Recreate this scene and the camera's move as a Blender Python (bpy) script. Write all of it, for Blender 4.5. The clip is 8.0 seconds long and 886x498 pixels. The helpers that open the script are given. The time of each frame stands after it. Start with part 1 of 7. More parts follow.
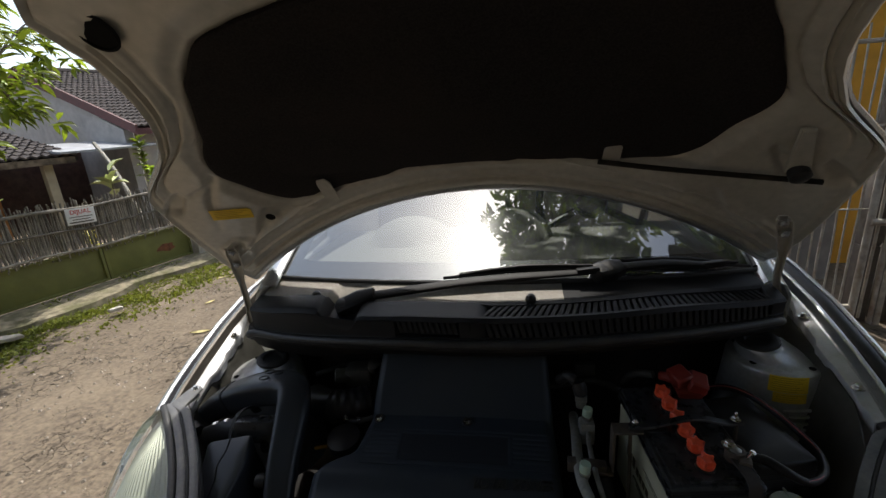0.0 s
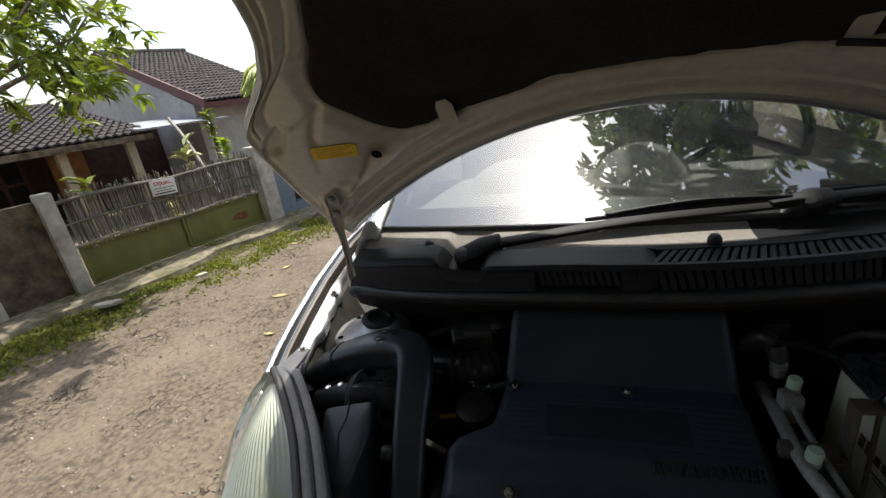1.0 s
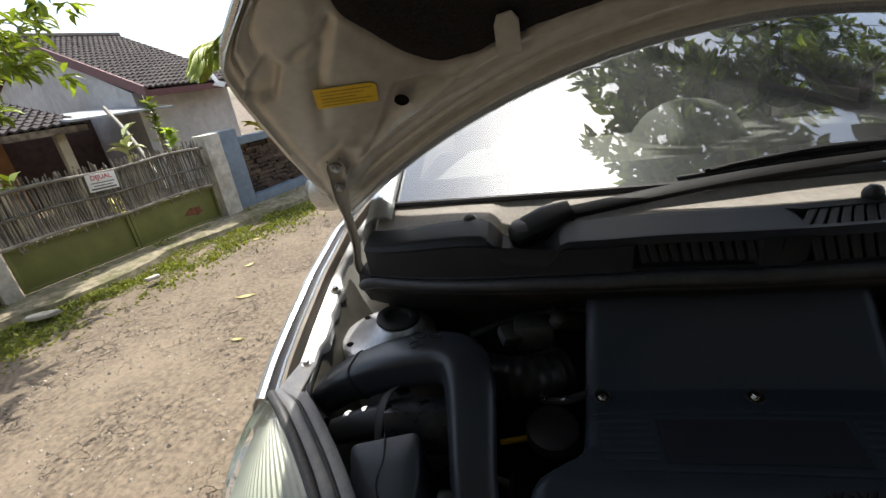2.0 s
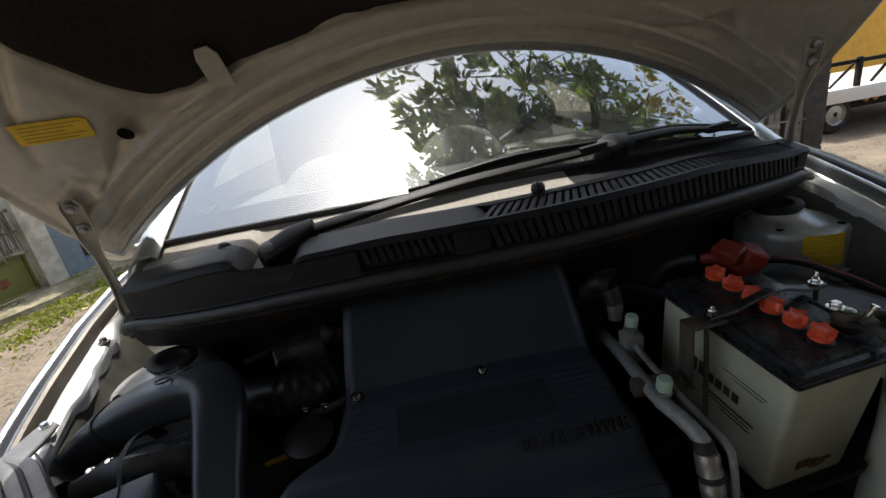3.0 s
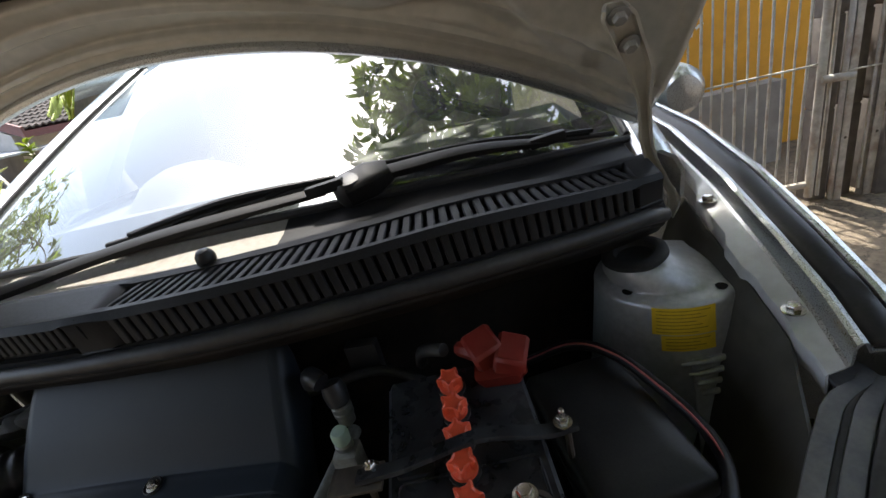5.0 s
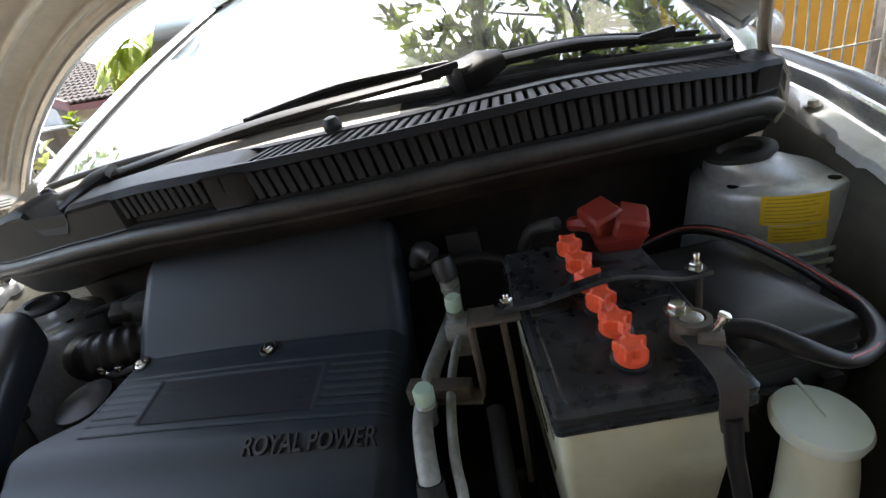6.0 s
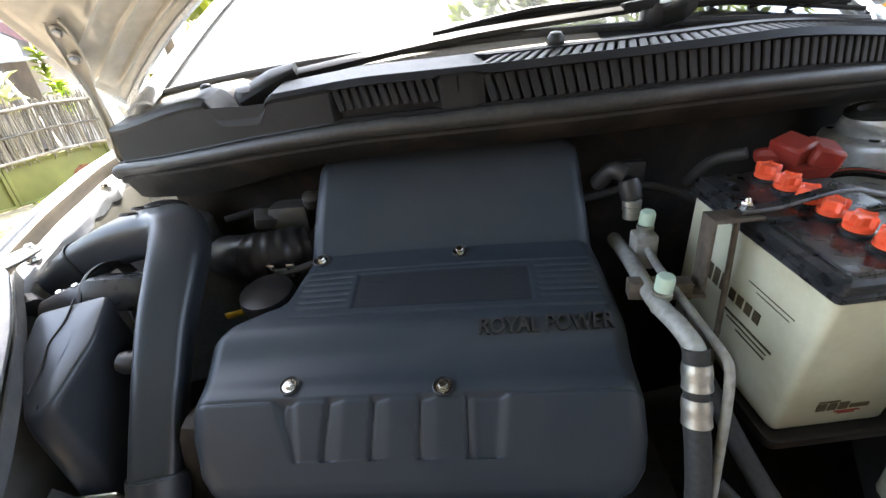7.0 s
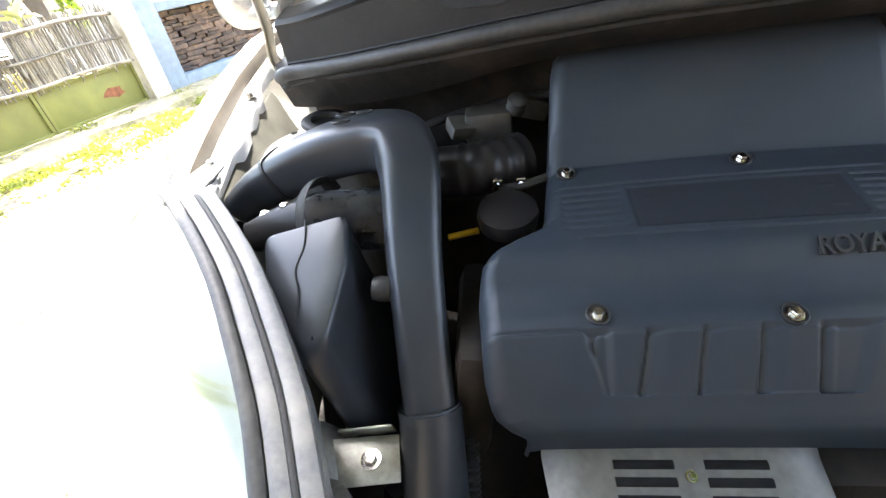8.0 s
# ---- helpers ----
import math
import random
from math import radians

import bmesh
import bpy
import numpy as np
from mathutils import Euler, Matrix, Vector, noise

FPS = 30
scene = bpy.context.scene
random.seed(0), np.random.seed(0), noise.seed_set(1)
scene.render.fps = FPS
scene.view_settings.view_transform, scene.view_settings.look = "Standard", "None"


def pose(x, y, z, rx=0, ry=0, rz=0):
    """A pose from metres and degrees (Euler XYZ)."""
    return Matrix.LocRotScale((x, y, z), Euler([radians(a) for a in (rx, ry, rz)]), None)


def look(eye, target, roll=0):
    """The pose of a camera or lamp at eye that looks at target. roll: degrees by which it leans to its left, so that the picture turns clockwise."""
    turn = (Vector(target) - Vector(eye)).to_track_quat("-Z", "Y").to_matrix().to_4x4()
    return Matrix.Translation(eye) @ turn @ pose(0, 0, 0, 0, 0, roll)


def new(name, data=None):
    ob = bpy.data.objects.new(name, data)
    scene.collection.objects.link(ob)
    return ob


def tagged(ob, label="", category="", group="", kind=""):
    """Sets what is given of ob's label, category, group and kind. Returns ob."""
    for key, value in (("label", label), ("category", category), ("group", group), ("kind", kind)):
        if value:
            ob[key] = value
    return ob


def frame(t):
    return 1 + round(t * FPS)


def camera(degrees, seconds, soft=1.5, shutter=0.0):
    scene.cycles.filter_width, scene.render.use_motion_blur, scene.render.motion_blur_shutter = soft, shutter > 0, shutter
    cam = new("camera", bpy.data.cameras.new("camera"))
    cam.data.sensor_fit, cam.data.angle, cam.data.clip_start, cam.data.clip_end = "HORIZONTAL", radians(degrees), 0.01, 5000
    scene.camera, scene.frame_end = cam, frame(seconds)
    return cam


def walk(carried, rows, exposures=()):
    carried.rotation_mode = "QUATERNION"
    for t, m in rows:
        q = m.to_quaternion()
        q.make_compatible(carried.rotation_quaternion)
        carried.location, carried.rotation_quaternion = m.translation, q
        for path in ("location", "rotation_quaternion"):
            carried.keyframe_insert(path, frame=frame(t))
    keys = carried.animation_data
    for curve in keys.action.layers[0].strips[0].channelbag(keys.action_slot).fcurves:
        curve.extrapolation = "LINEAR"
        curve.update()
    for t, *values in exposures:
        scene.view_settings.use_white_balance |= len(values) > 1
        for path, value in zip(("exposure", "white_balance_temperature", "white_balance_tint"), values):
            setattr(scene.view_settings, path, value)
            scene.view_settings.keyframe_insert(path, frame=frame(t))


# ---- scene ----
cam = camera(90.2, 8.0)
PATH = [
    (0, (0.088, 0.027, 1.449), (-0.230, 1.914, 0.869), -4.3),
    (0.5, (-0.008, 0.08, 1.412), (-0.528, 1.885, 0.724), -5.0),
    (1, (-0.105, 0.138, 1.364), (-0.668, 1.925, 0.665), -8.3),
    (1.2, (-0.149, 0.169, 1.348), (-0.634, 1.996, 0.696), -7.8),
    (2.3, (-0.321, 0.308, 1.266), (-0.655, 2.118, 0.483), -9.0),
    (2.5, (-0.284, 0.304, 1.258), (-0.525, 2.131, 0.481), -9.2),
    (2.9, (-0.137, 0.263, 1.242), (-0.081, 2.125, 0.514), -10.4),
    (3, (-0.083, 0.242, 1.232), (0.030, 2.122, 0.559), -9.9),
    (3.1, (-0.042, 0.238, 1.235), (0.063, 2.118, 0.56), -10.6),
    (3.5, (0.137, 0.262, 1.222), (0.196, 2.112, 0.466), -12.8),
    (4, (0.353, 0.371, 1.197), (0.206, 2.205, 0.413), -12.0),
    (4.2, (0.393, 0.393, 1.186), (0.173, 2.216, 0.394), -13.4),
    (5.3, (0.455, 0.467, 1.215), (0.168, 2.287, 0.436), -15.1),
    (5.5, (0.414, 0.449, 1.198), (0.080, 2.291, 0.495), -16.8),
    (5.7, (0.370, 0.431, 1.188), (-0.019, 2.235, 0.416), -16.1),
    (6, (0.318, 0.376, 1.112), (-0.025, 2.182, 0.324), -13.0),
    (6.1, (0.308, 0.365, 1.103), (-0.029, 2.159, 0.288), -12.7),
    (6.5, (0.207, 0.315, 1.087), (-0.109, 2.096, 0.235), -10.7),
    (6.8, (0.093, 0.291, 1.101), (-0.144, 2.1, 0.282), -8.0),
    (7, (0.011, 0.278, 1.088), (-0.170, 2.065, 0.208), -6.4),
    (7.5, (-0.169, 0.287, 1.045), (-0.290, 1.999, 0.017), -6.2),
    (7.7, (-0.239, 0.296, 1.06), (-0.413, 1.936, -0.073), -7.6),
    (8, (-0.303, 0.321, 1.072), (-0.562, 1.93, -0.087), -8.8),
]
walk(cam, [(t, look(eye, target, roll)) for t, eye, target, roll in PATH],
     exposures=[(0.0, -0.2), (1.0, 0.05), (2.5, 0.4), (3.2, 0.35), (3.6, 0.36), (4.0, 0.76), (5.3, 1.28), (6.0, 1.97), (6.5, 2.43), (7.0, 3.0), (7.5, 3.4), (8.0, 3.4)])

# ---- light ----
SUN_TO = Vector((-0.09, 0.43, 0.9)).normalized()
world = bpy.data.worlds.new("world")
scene.world = world
world.use_nodes = True
_nt = world.node_tree
_bg = _nt.nodes["Background"]
_sky = _nt.nodes.new("ShaderNodeTexSky")
_sky.sky_type = "NISHITA"
_sky.sun_disc = False
_sky.sun_elevation = math.asin(SUN_TO.z)
_sky.sun_rotation = math.atan2(SUN_TO.x, SUN_TO.y)
_sky.dust_density = 2.8
_sky.air_density = 1.0
_haze = _nt.nodes.new("ShaderNodeHueSaturation")      # humid tropical haze: paler and brighter than a clear sky
_haze.inputs["Saturation"].default_value = 0.72
_haze.inputs["Value"].default_value = 1.9
_nt.links.new(_sky.outputs[0], _haze.inputs["Color"])
_nt.links.new(_haze.outputs["Color"], _bg.inputs[0])
_bg.inputs[1].default_value = 0.15
sun_data = bpy.data.lights.new("sun", "SUN")
sun_data.energy = 5.0
sun_data.angle = radians(0.53)
sun_data.color = (1.0, 0.95, 0.87)
sun = new("sun", sun_data)
sun.matrix_world = look(SUN_TO * 30, (0, 0, 0))


# ---- materials ----
def material(name, color, rough=0.5, metal=0.0, scale=40.0, vary=0.25, bump=0.15, color2=None, stain=0.0, stain_color=(0.1, 0.08, 0.06),
             stain_scale=3.0, coat=0.0, spec=0.5, rand=0.0, trans=0.0, ior=1.45, bump_scale=None, detail=6.0, emit=0.0, island=0.0):
    m = bpy.data.materials.new(name)
    m.use_nodes = True
    nt = m.node_tree
    L = nt.links.new
    b = nt.nodes["Principled BSDF"]
    tc = nt.nodes.new("ShaderNodeTexCoord")
    fine = nt.nodes.new("ShaderNodeTexNoise")
    fine.inputs["Scale"].default_value = scale
    fine.inputs["Detail"].default_value = detail
    L(tc.outputs["Object"], fine.inputs["Vector"])
    ramp = nt.nodes.new("ShaderNodeValToRGB")
    c = color
    d = color2 or tuple(max(0.0, v * (1 - vary)) for v in c)
    e = tuple(min(1.0, v * (1 + vary * 0.6)) for v in c)
    ramp.color_ramp.elements[0].position = 0.32
    ramp.color_ramp.elements[0].color = (*d, 1)
    ramp.color_ramp.elements[1].position = 0.68
    ramp.color_ramp.elements[1].color = (*e, 1)
    L(fine.outputs["Fac"], ramp.inputs["Fac"])
    col = ramp.outputs["Color"]
    if stain > 0:
        big = nt.nodes.new("ShaderNodeTexNoise")
        big.inputs["Scale"].default_value = stain_scale
        big.inputs["Detail"].default_value = 9.0
        big.inputs["Roughness"].default_value = 0.65
        L(tc.outputs["Object"], big.inputs["Vector"])
        r2 = nt.nodes.new("ShaderNodeValToRGB")
        r2.color_ramp.elements[0].position = 0.45
        r2.color_ramp.elements[0].color = (0, 0, 0, 1)
        r2.color_ramp.elements[1].position = 0.7
        r2.color_ramp.elements[1].color = (stain, stain, stain, 1)
        L(big.outputs["Fac"], r2.inputs["Fac"])
        mix = nt.nodes.new("ShaderNodeMix")
        mix.data_type = "RGBA"
        L(r2.outputs["Color"], mix.inputs["Factor"])
        L(col, mix.inputs["A"])
        mix.inputs["B"].default_value = (*stain_color, 1)
        col = mix.outputs["Result"]
    if rand > 0 or island > 0:
        oi = nt.nodes.new("ShaderNodeNewGeometry" if island > 0 else "ShaderNodeObjectInfo")
        hsv = nt.nodes.new("ShaderNodeHueSaturation")
        mr = nt.nodes.new("ShaderNodeMapRange")
        k = max(rand, island)
        mr.inputs["To Min"].default_value = 1 - k
        mr.inputs["To Max"].default_value = 1 + k
        L(oi.outputs["Random Per Island" if island > 0 else "Random"], mr.inputs["Value"])
        L(mr.outputs["Result"], hsv.inputs["Value"])
        L(col, hsv.inputs["Color"])
        col = hsv.outputs["Color"]
    L(col, b.inputs["Base Color"])
    b.inputs["Metallic"].default_value = metal
    b.inputs["Roughness"].default_value = rough
    b.inputs["Specular IOR Level"].default_value = spec
    b.inputs["Coat Weight"].default_value = coat
    b.inputs["Transmission Weight"].default_value = trans
    b.inputs["IOR"].default_value = ior
    rr = nt.nodes.new("ShaderNodeMapRange")
    rr.inputs["To Min"].default_value = max(0.02, rough - 0.1)
    rr.inputs["To Max"].default_value = min(1.0, rough + 0.12)
    L(fine.outputs["Fac"], rr.inputs["Value"])
    L(rr.outputs["Result"], b.inputs["Roughness"])
    if bump > 0:
        bp = nt.nodes.new("ShaderNodeBump")
        bp.inputs["Strength"].default_value = bump
        bp.inputs["Distance"].default_value = 0.3 / (bump_scale or scale)
        src = fine
        if bump_scale:
            src = nt.nodes.new("ShaderNodeTexNoise")
            src.inputs["Scale"].default_value = bump_scale
            src.inputs["Detail"].default_value = 5.0
            L(tc.outputs["Object"], src.inputs["Vector"])
        L(src.outputs["Fac"], bp.inputs["Height"])
        L(bp.outputs["Normal"], b.inputs["Normal"])
    if emit > 0:
        L(col, b.inputs["Emission Color"])
        b.inputs["Emission Strength"].default_value = emit
    return m


def glass(name, tint=(0.9, 0.95, 0.95), rough=0.0, clear=0.85, ior=1.5, f0=0.9):
    """A thin pane: mostly see-through, with mirror gloss by Fresnel."""
    m = bpy.data.materials.new(name)
    m.use_nodes = True
    nt = m.node_tree
    nt.nodes.clear()
    out = nt.nodes.new("ShaderNodeOutputMaterial")
    tr = nt.nodes.new("ShaderNodeBsdfTransparent")
    tr.inputs[0].default_value = (*[v * clear for v in tint], 1)
    gl = nt.nodes.new("ShaderNodeBsdfGlossy")
    gl.inputs["Roughness"].default_value = rough
    gl.inputs["Color"].default_value = (f0 * 0.93, f0 * 0.98, f0, 1)
    fr = nt.nodes.new("ShaderNodeFresnel")
    fr.inputs["IOR"].default_value = ior
    mx = nt.nodes.new("ShaderNodeMixShader")
    nt.links.new(fr.outputs[0], mx.inputs[0])
    nt.links.new(tr.outputs[0], mx.inputs[1])
    nt.links.new(gl.outputs[0], mx.inputs[2])
    nt.links.new(mx.outputs[0], out.inputs[0])
    return m


M_silver = material("silver_paint", (0.5, 0.52, 0.53), 0.28, 0.85, 900, 0.08, 0.0, coat=0.6, stain=0.15, stain_color=(0.35, 0.33, 0.3), stain_scale=8)
M_under = material("dusty_silver_primer", (0.47, 0.45, 0.39), 0.42, 0.2, 60, 0.1, 0.03, stain=0.3, stain_color=(0.28, 0.25, 0.19), stain_scale=6, coat=0.35)
M_apron = material("apron_paint", (0.36, 0.36, 0.35), 0.42, 0.35, 50, 0.12, 0.03, stain=0.4, stain_color=(0.17, 0.15, 0.12), stain_scale=7, coat=0.2)
M_felt = material("black_felt", (0.022, 0.02, 0.02), 0.95, 0, 300, 0.4, 0.5, stain=0.3, stain_color=(0.045, 0.035, 0.03), stain_scale=4, spec=0.1)
M_plastic = material("engine_plastic", (0.02, 0.0255, 0.033), 0.42, 0, 700, 0.1, 0.06, stain=0.3, stain_color=(0.045, 0.046, 0.048), stain_scale=5, spec=0.28)
M_badge = material("hatched_badge_panel", (0.018, 0.02, 0.024), 0.55, 0, 900, 0.3, 0.3, spec=0.2)
M_pipe = material("oxidised_pipe", (0.3, 0.3, 0.28), 0.62, 0.45, 150, 0.2, 0.15, stain=0.5, stain_color=(0.15, 0.13, 0.1), stain_scale=30)
M_duct = material("duct_plastic", (0.02, 0.0235, 0.029), 0.34, 0, 500, 0.1, 0.04, stain=0.3, stain_color=(0.034, 0.037, 0.042), stain_scale=5, spec=0.45)
M_black = material("black_plastic", (0.018, 0.018, 0.019), 0.4, 0, 400, 0.25, 0.08, stain=0.3, stain_color=(0.05, 0.047, 0.043), stain_scale=9, spec=0.35)
M_cowl = material("weathered_cowl_plastic", (0.016, 0.0165, 0.018), 0.5, 0, 350, 0.2, 0.15, stain=0.35, stain_color=(0.036, 0.034, 0.032), stain_scale=8, spec=0.16)
M_rubber = material("rubber", (0.024, 0.024, 0.024), 0.6, 0, 200, 0.3, 0.08, stain=0.4, stain_color=(0.06, 0.055, 0.05), stain_scale=12, spec=0.3)
M_seal = material("dusty_rubber_seal", (0.03, 0.03, 0.03), 0.45, 0, 150, 0.3, 0.08, stain=0.5, stain_color=(0.07, 0.067, 0.06), stain_scale=14, spec=0.35)
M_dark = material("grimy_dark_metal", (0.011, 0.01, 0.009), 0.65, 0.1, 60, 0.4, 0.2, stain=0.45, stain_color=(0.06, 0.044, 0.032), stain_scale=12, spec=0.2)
M_alu = material("dull_aluminium", (0.36, 0.36, 0.335), 0.4, 0.85, 120, 0.2, 0.1, stain=0.4, stain_color=(0.2, 0.18, 0.14), stain_scale=25)
M_zinc = material("zinc_bolt", (0.62, 0.6, 0.55), 0.22, 1.0, 200, 0.2, 0.05, stain=0.25, stain_color=(0.3, 0.24, 0.15), stain_scale=60)
M_rust = material("brown_rusty_steel", (0.1, 0.083, 0.066), 0.65, 0.4, 90, 0.35, 0.2, stain=0.5, stain_color=(0.06, 0.04, 0.03), stain_scale=20)
M_batt = material("white_battery_case", (0.43, 0.43, 0.32), 0.4, 0, 30, 0.08, 0.03, stain=0.7, stain_color=(0.3, 0.26, 0.17), stain_scale=9, spec=0.4)
M_lid = material("battery_lid", (0.014, 0.015, 0.017), 0.28, 0, 60, 0.4, 0.05, stain=0.55, stain_color=(0.075, 0.08, 0.085), stain_scale=22, spec=0.4)
M_orange = material("orange_red_plastic", (0.72, 0.09, 0.035), 0.4, 0, 80, 0.12, 0.04)
M_boot = material("dirty_red_boot", (0.2, 0.022, 0.015), 0.5, 0, 60, 0.2, 0.05, stain=0.6, stain_color=(0.12, 0.03, 0.02), stain_scale=30, spec=0.3)
M_red = material("dirty_red_cover", (0.24, 0.026, 0.018), 0.38, 0, 60, 0.2, 0.05, stain=0.5, stain_color=(0.17, 0.05, 0.035), stain_scale=16)
M_yellow = material("yellow_sticker", (0.72, 0.49, 0.03), 0.5, 0, 80, 0.08, 0.0)
M_ink = material("dark_ink", (0.05, 0.04, 0.02), 0.6, 0, 100, 0.1, 0.0)
M_bottle = material("milky_bottle", (0.6, 0.58, 0.45), 0.4, 0, 30, 0.08, 0.04, stain=0.4, stain_color=(0.45, 0.4, 0.26), stain_scale=10)
M_greencap = material("pale_green_cap", (0.36, 0.46, 0.36), 0.45, 0, 60, 0.12, 0.05)
M_white = material("white_label", (0.75, 0.75, 0.72), 0.5, 0, 60, 0.08, 0.0)
M_lens = glass("headlamp_lens", (0.95, 0.97, 0.95), 0.015, 0.9, 1.6)
M_wind = glass("windscreen_glass", (0.86, 0.95, 0.95), 0.004, 0.5, 2.2, 1.0)
M_reflector = material("headlamp_reflector", (0.34, 0.36, 0.29), 0.5, 0.3, 50, 0.1, 0.05)
M_dash = material("pale_grey_dashboard", (0.3, 0.29, 0.26), 0.7, 0, 90, 0.15, 0.1)
M_seat = material("tan_seat_cloth", (0.36, 0.31, 0.24), 0.85, 0, 120, 0.2, 0.15)
# base tone is silver paint darkened as if in deep shade, plus grime
M_wing = material("shade_painted_grimy_wing", (0.085, 0.082, 0.07), 0.5, 0.2, 40, 0.2, 0.06, stain=0.5, stain_color=(0.05, 0.045, 0.038), stain_scale=6)
M_tower = material("bare_tower_metal", (0.5, 0.51, 0.52), 0.36, 0.5, 120, 0.12, 0.04, stain=0.5, stain_color=(0.18, 0.17, 0.15), stain_scale=9)
M_bezel = material("grey_lamp_trim", (0.1, 0.103, 0.108), 0.45, 0, 200, 0.15, 0.05, stain=0.5, stain_color=(0.28, 0.26, 0.22), stain_scale=14)
M_shield = material("baked_heat_shield", (0.13, 0.125, 0.115), 0.5, 0.6, 80, 0.2, 0.1, stain=0.5, stain_color=(0.1, 0.085, 0.07), stain_scale=12)
M_wiper = material("worn_wiper_black", (0.01, 0.01, 0.01), 0.5, 0, 300, 0.3, 0.1, stain=0.25, stain_color=(0.022, 0.02, 0.018), stain_scale=20, spec=0.2)
# pale tan carries the sunlight on the cowl strip in its colour
M_deck = material("painted_sunlit_cowl_deck", (0.31, 0.285, 0.25), 0.7, 0, 120, 0.15, 0.12, stain=0.4, stain_color=(0.22, 0.195, 0.165), stain_scale=14)
M_flange = material("dusty_flange_paint", (0.6, 0.61, 0.62), 0.4, 0.25, 70, 0.08, 0.04, stain=0.4, stain_color=(0.33, 0.31, 0.28), stain_scale=16)
M_gutter = material("dark_tan_gutter_paint", (0.12, 0.105, 0.085), 0.5, 0.2, 60, 0.15, 0.06, stain=0.6, stain_color=(0.2, 0.165, 0.12), stain_scale=14)
M_hole = material("deep_hole", (0.01, 0.01, 0.01), 0.9, 0, 50, 0.3, 0.0, spec=0.1)
M_cable = material("black_cable_sheath", (0.012, 0.011, 0.012), 0.35, 0, 200, 0.3, 0.05, stain=0.3, stain_color=(0.03, 0.028, 0.026), stain_scale=14, spec=0.25)
M_print = material("brown_print", (0.3, 0.2, 0.02), 0.6, 0, 100, 0.1, 0.0)
M_yelspot = material("yellow_dipstick", (0.7, 0.4, 0.02), 0.4, 0, 60, 0.1, 0.02)

M_road = material("worn_dirt_asphalt", (0.16, 0.126, 0.088), 0.92, 0, 34, 0.5, 1.0, stain=0.65, stain_color=(0.25, 0.2, 0.142), stain_scale=1.7, bump_scale=75)


def add_cracks(m, scale, warp, width, dark):
    """Broken, wandering cracks: warped cell borders, darker and sunk."""
    nt = m.node_tree
    L = nt.links.new
    b = nt.nodes["Principled BSDF"]
    tc = nt.nodes.new("ShaderNodeTexCoord")
    nz = nt.nodes.new("ShaderNodeTexNoise")
    nz.inputs["Scale"].default_value = scale * 1.7
    nz.inputs["Detail"].default_value = 6
    L(tc.outputs["Object"], nz.inputs["Vector"])
    mul = nt.nodes.new("ShaderNodeVectorMath")
    mul.operation = "MULTIPLY_ADD"
    L(nz.outputs["Color"], mul.inputs[0])
    mul.inputs[1].default_value = (warp, warp, warp)
    L(tc.outputs["Object"], mul.inputs[2])
    vo = nt.nodes.new("ShaderNodeTexVoronoi")
    vo.feature = "DISTANCE_TO_EDGE"
    vo.inputs["Scale"].default_value = scale
    L(mul.outputs[0], vo.inputs["Vector"])
    gate_ = nt.nodes.new("ShaderNodeTexNoise")
    gate_.inputs["Scale"].default_value = scale * 0.45
    L(tc.outputs["Object"], gate_.inputs["Vector"])
    w = nt.nodes.new("ShaderNodeMapRange")
    w.inputs["From Min"].default_value = 0.45
    w.inputs["From Max"].default_value = 0.7
    w.inputs["To Min"].default_value = 0.0005
    w.inputs["To Max"].default_value = width
    L(gate_.outputs["Fac"], w.inputs["Value"])
    div = nt.nodes.new("ShaderNodeMath")
    div.operation = "DIVIDE"
    div.use_clamp = True
    L(vo.outputs["Distance"], div.inputs[0])
    L(w.outputs["Result"], div.inputs[1])
    mix = nt.nodes.new("ShaderNodeMix")
    mix.data_type = "RGBA"
    old = b.inputs["Base Color"].links[0].from_socket
    L(div.outputs[0], mix.inputs["Factor"])
    mix.inputs["A"].default_value = (*dark, 1)
    L(old, mix.inputs["B"])
    L(mix.outputs["Result"], b.inputs["Base Color"])
    bp = nt.nodes.new("ShaderNodeBump")
    bp.inputs["Distance"].default_value = 0.02
    bp.inputs["Strength"].default_value = 0.9
    L(div.outputs[0], bp.inputs["Height"])
    prev = b.inputs["Normal"].links
    if prev:
        L(prev[0].from_socket, bp.inputs["Normal"])
    L(bp.outputs["Normal"], b.inputs["Normal"])


add_cracks(M_road, 6.5, 0.45, 0.045, (0.06, 0.048, 0.034))
M_grass = material("grass", (0.2, 0.225, 0.055), 0.7, 0, 20, 0.3, 0, island=0.45)
M_concrete = material("mossy_concrete", (0.19, 0.145, 0.095), 0.9, 0, 9, 0.5, 0.7, stain=1.0, stain_color=(0.035, 0.027, 0.018), stain_scale=5.5, bump_scale=30)
M_post = material("dirty_white_post", (0.55, 0.52, 0.45), 0.85, 0, 14, 0.2, 0.3, stain=0.7, stain_color=(0.2, 0.17, 0.12), stain_scale=4)
M_bamboo = material("grey_bamboo", (0.27, 0.245, 0.2), 0.7, 0, 9, 0.6, 0.2, stain=0.6, stain_color=(0.1, 0.085, 0.06), stain_scale=5, rand=0.5)
M_greenp = material("olive_green_sheet", (0.18, 0.185, 0.05), 0.6, 0, 6, 0.15, 0.1, stain=0.5, stain_color=(0.09, 0.085, 0.03), stain_scale=1.8)
M_blue = material("blue_grey_paint", (0.2, 0.25, 0.3), 0.8, 0, 14, 0.15, 0.2, stain=0.4, stain_color=(0.12, 0.13, 0.14), stain_scale=3)
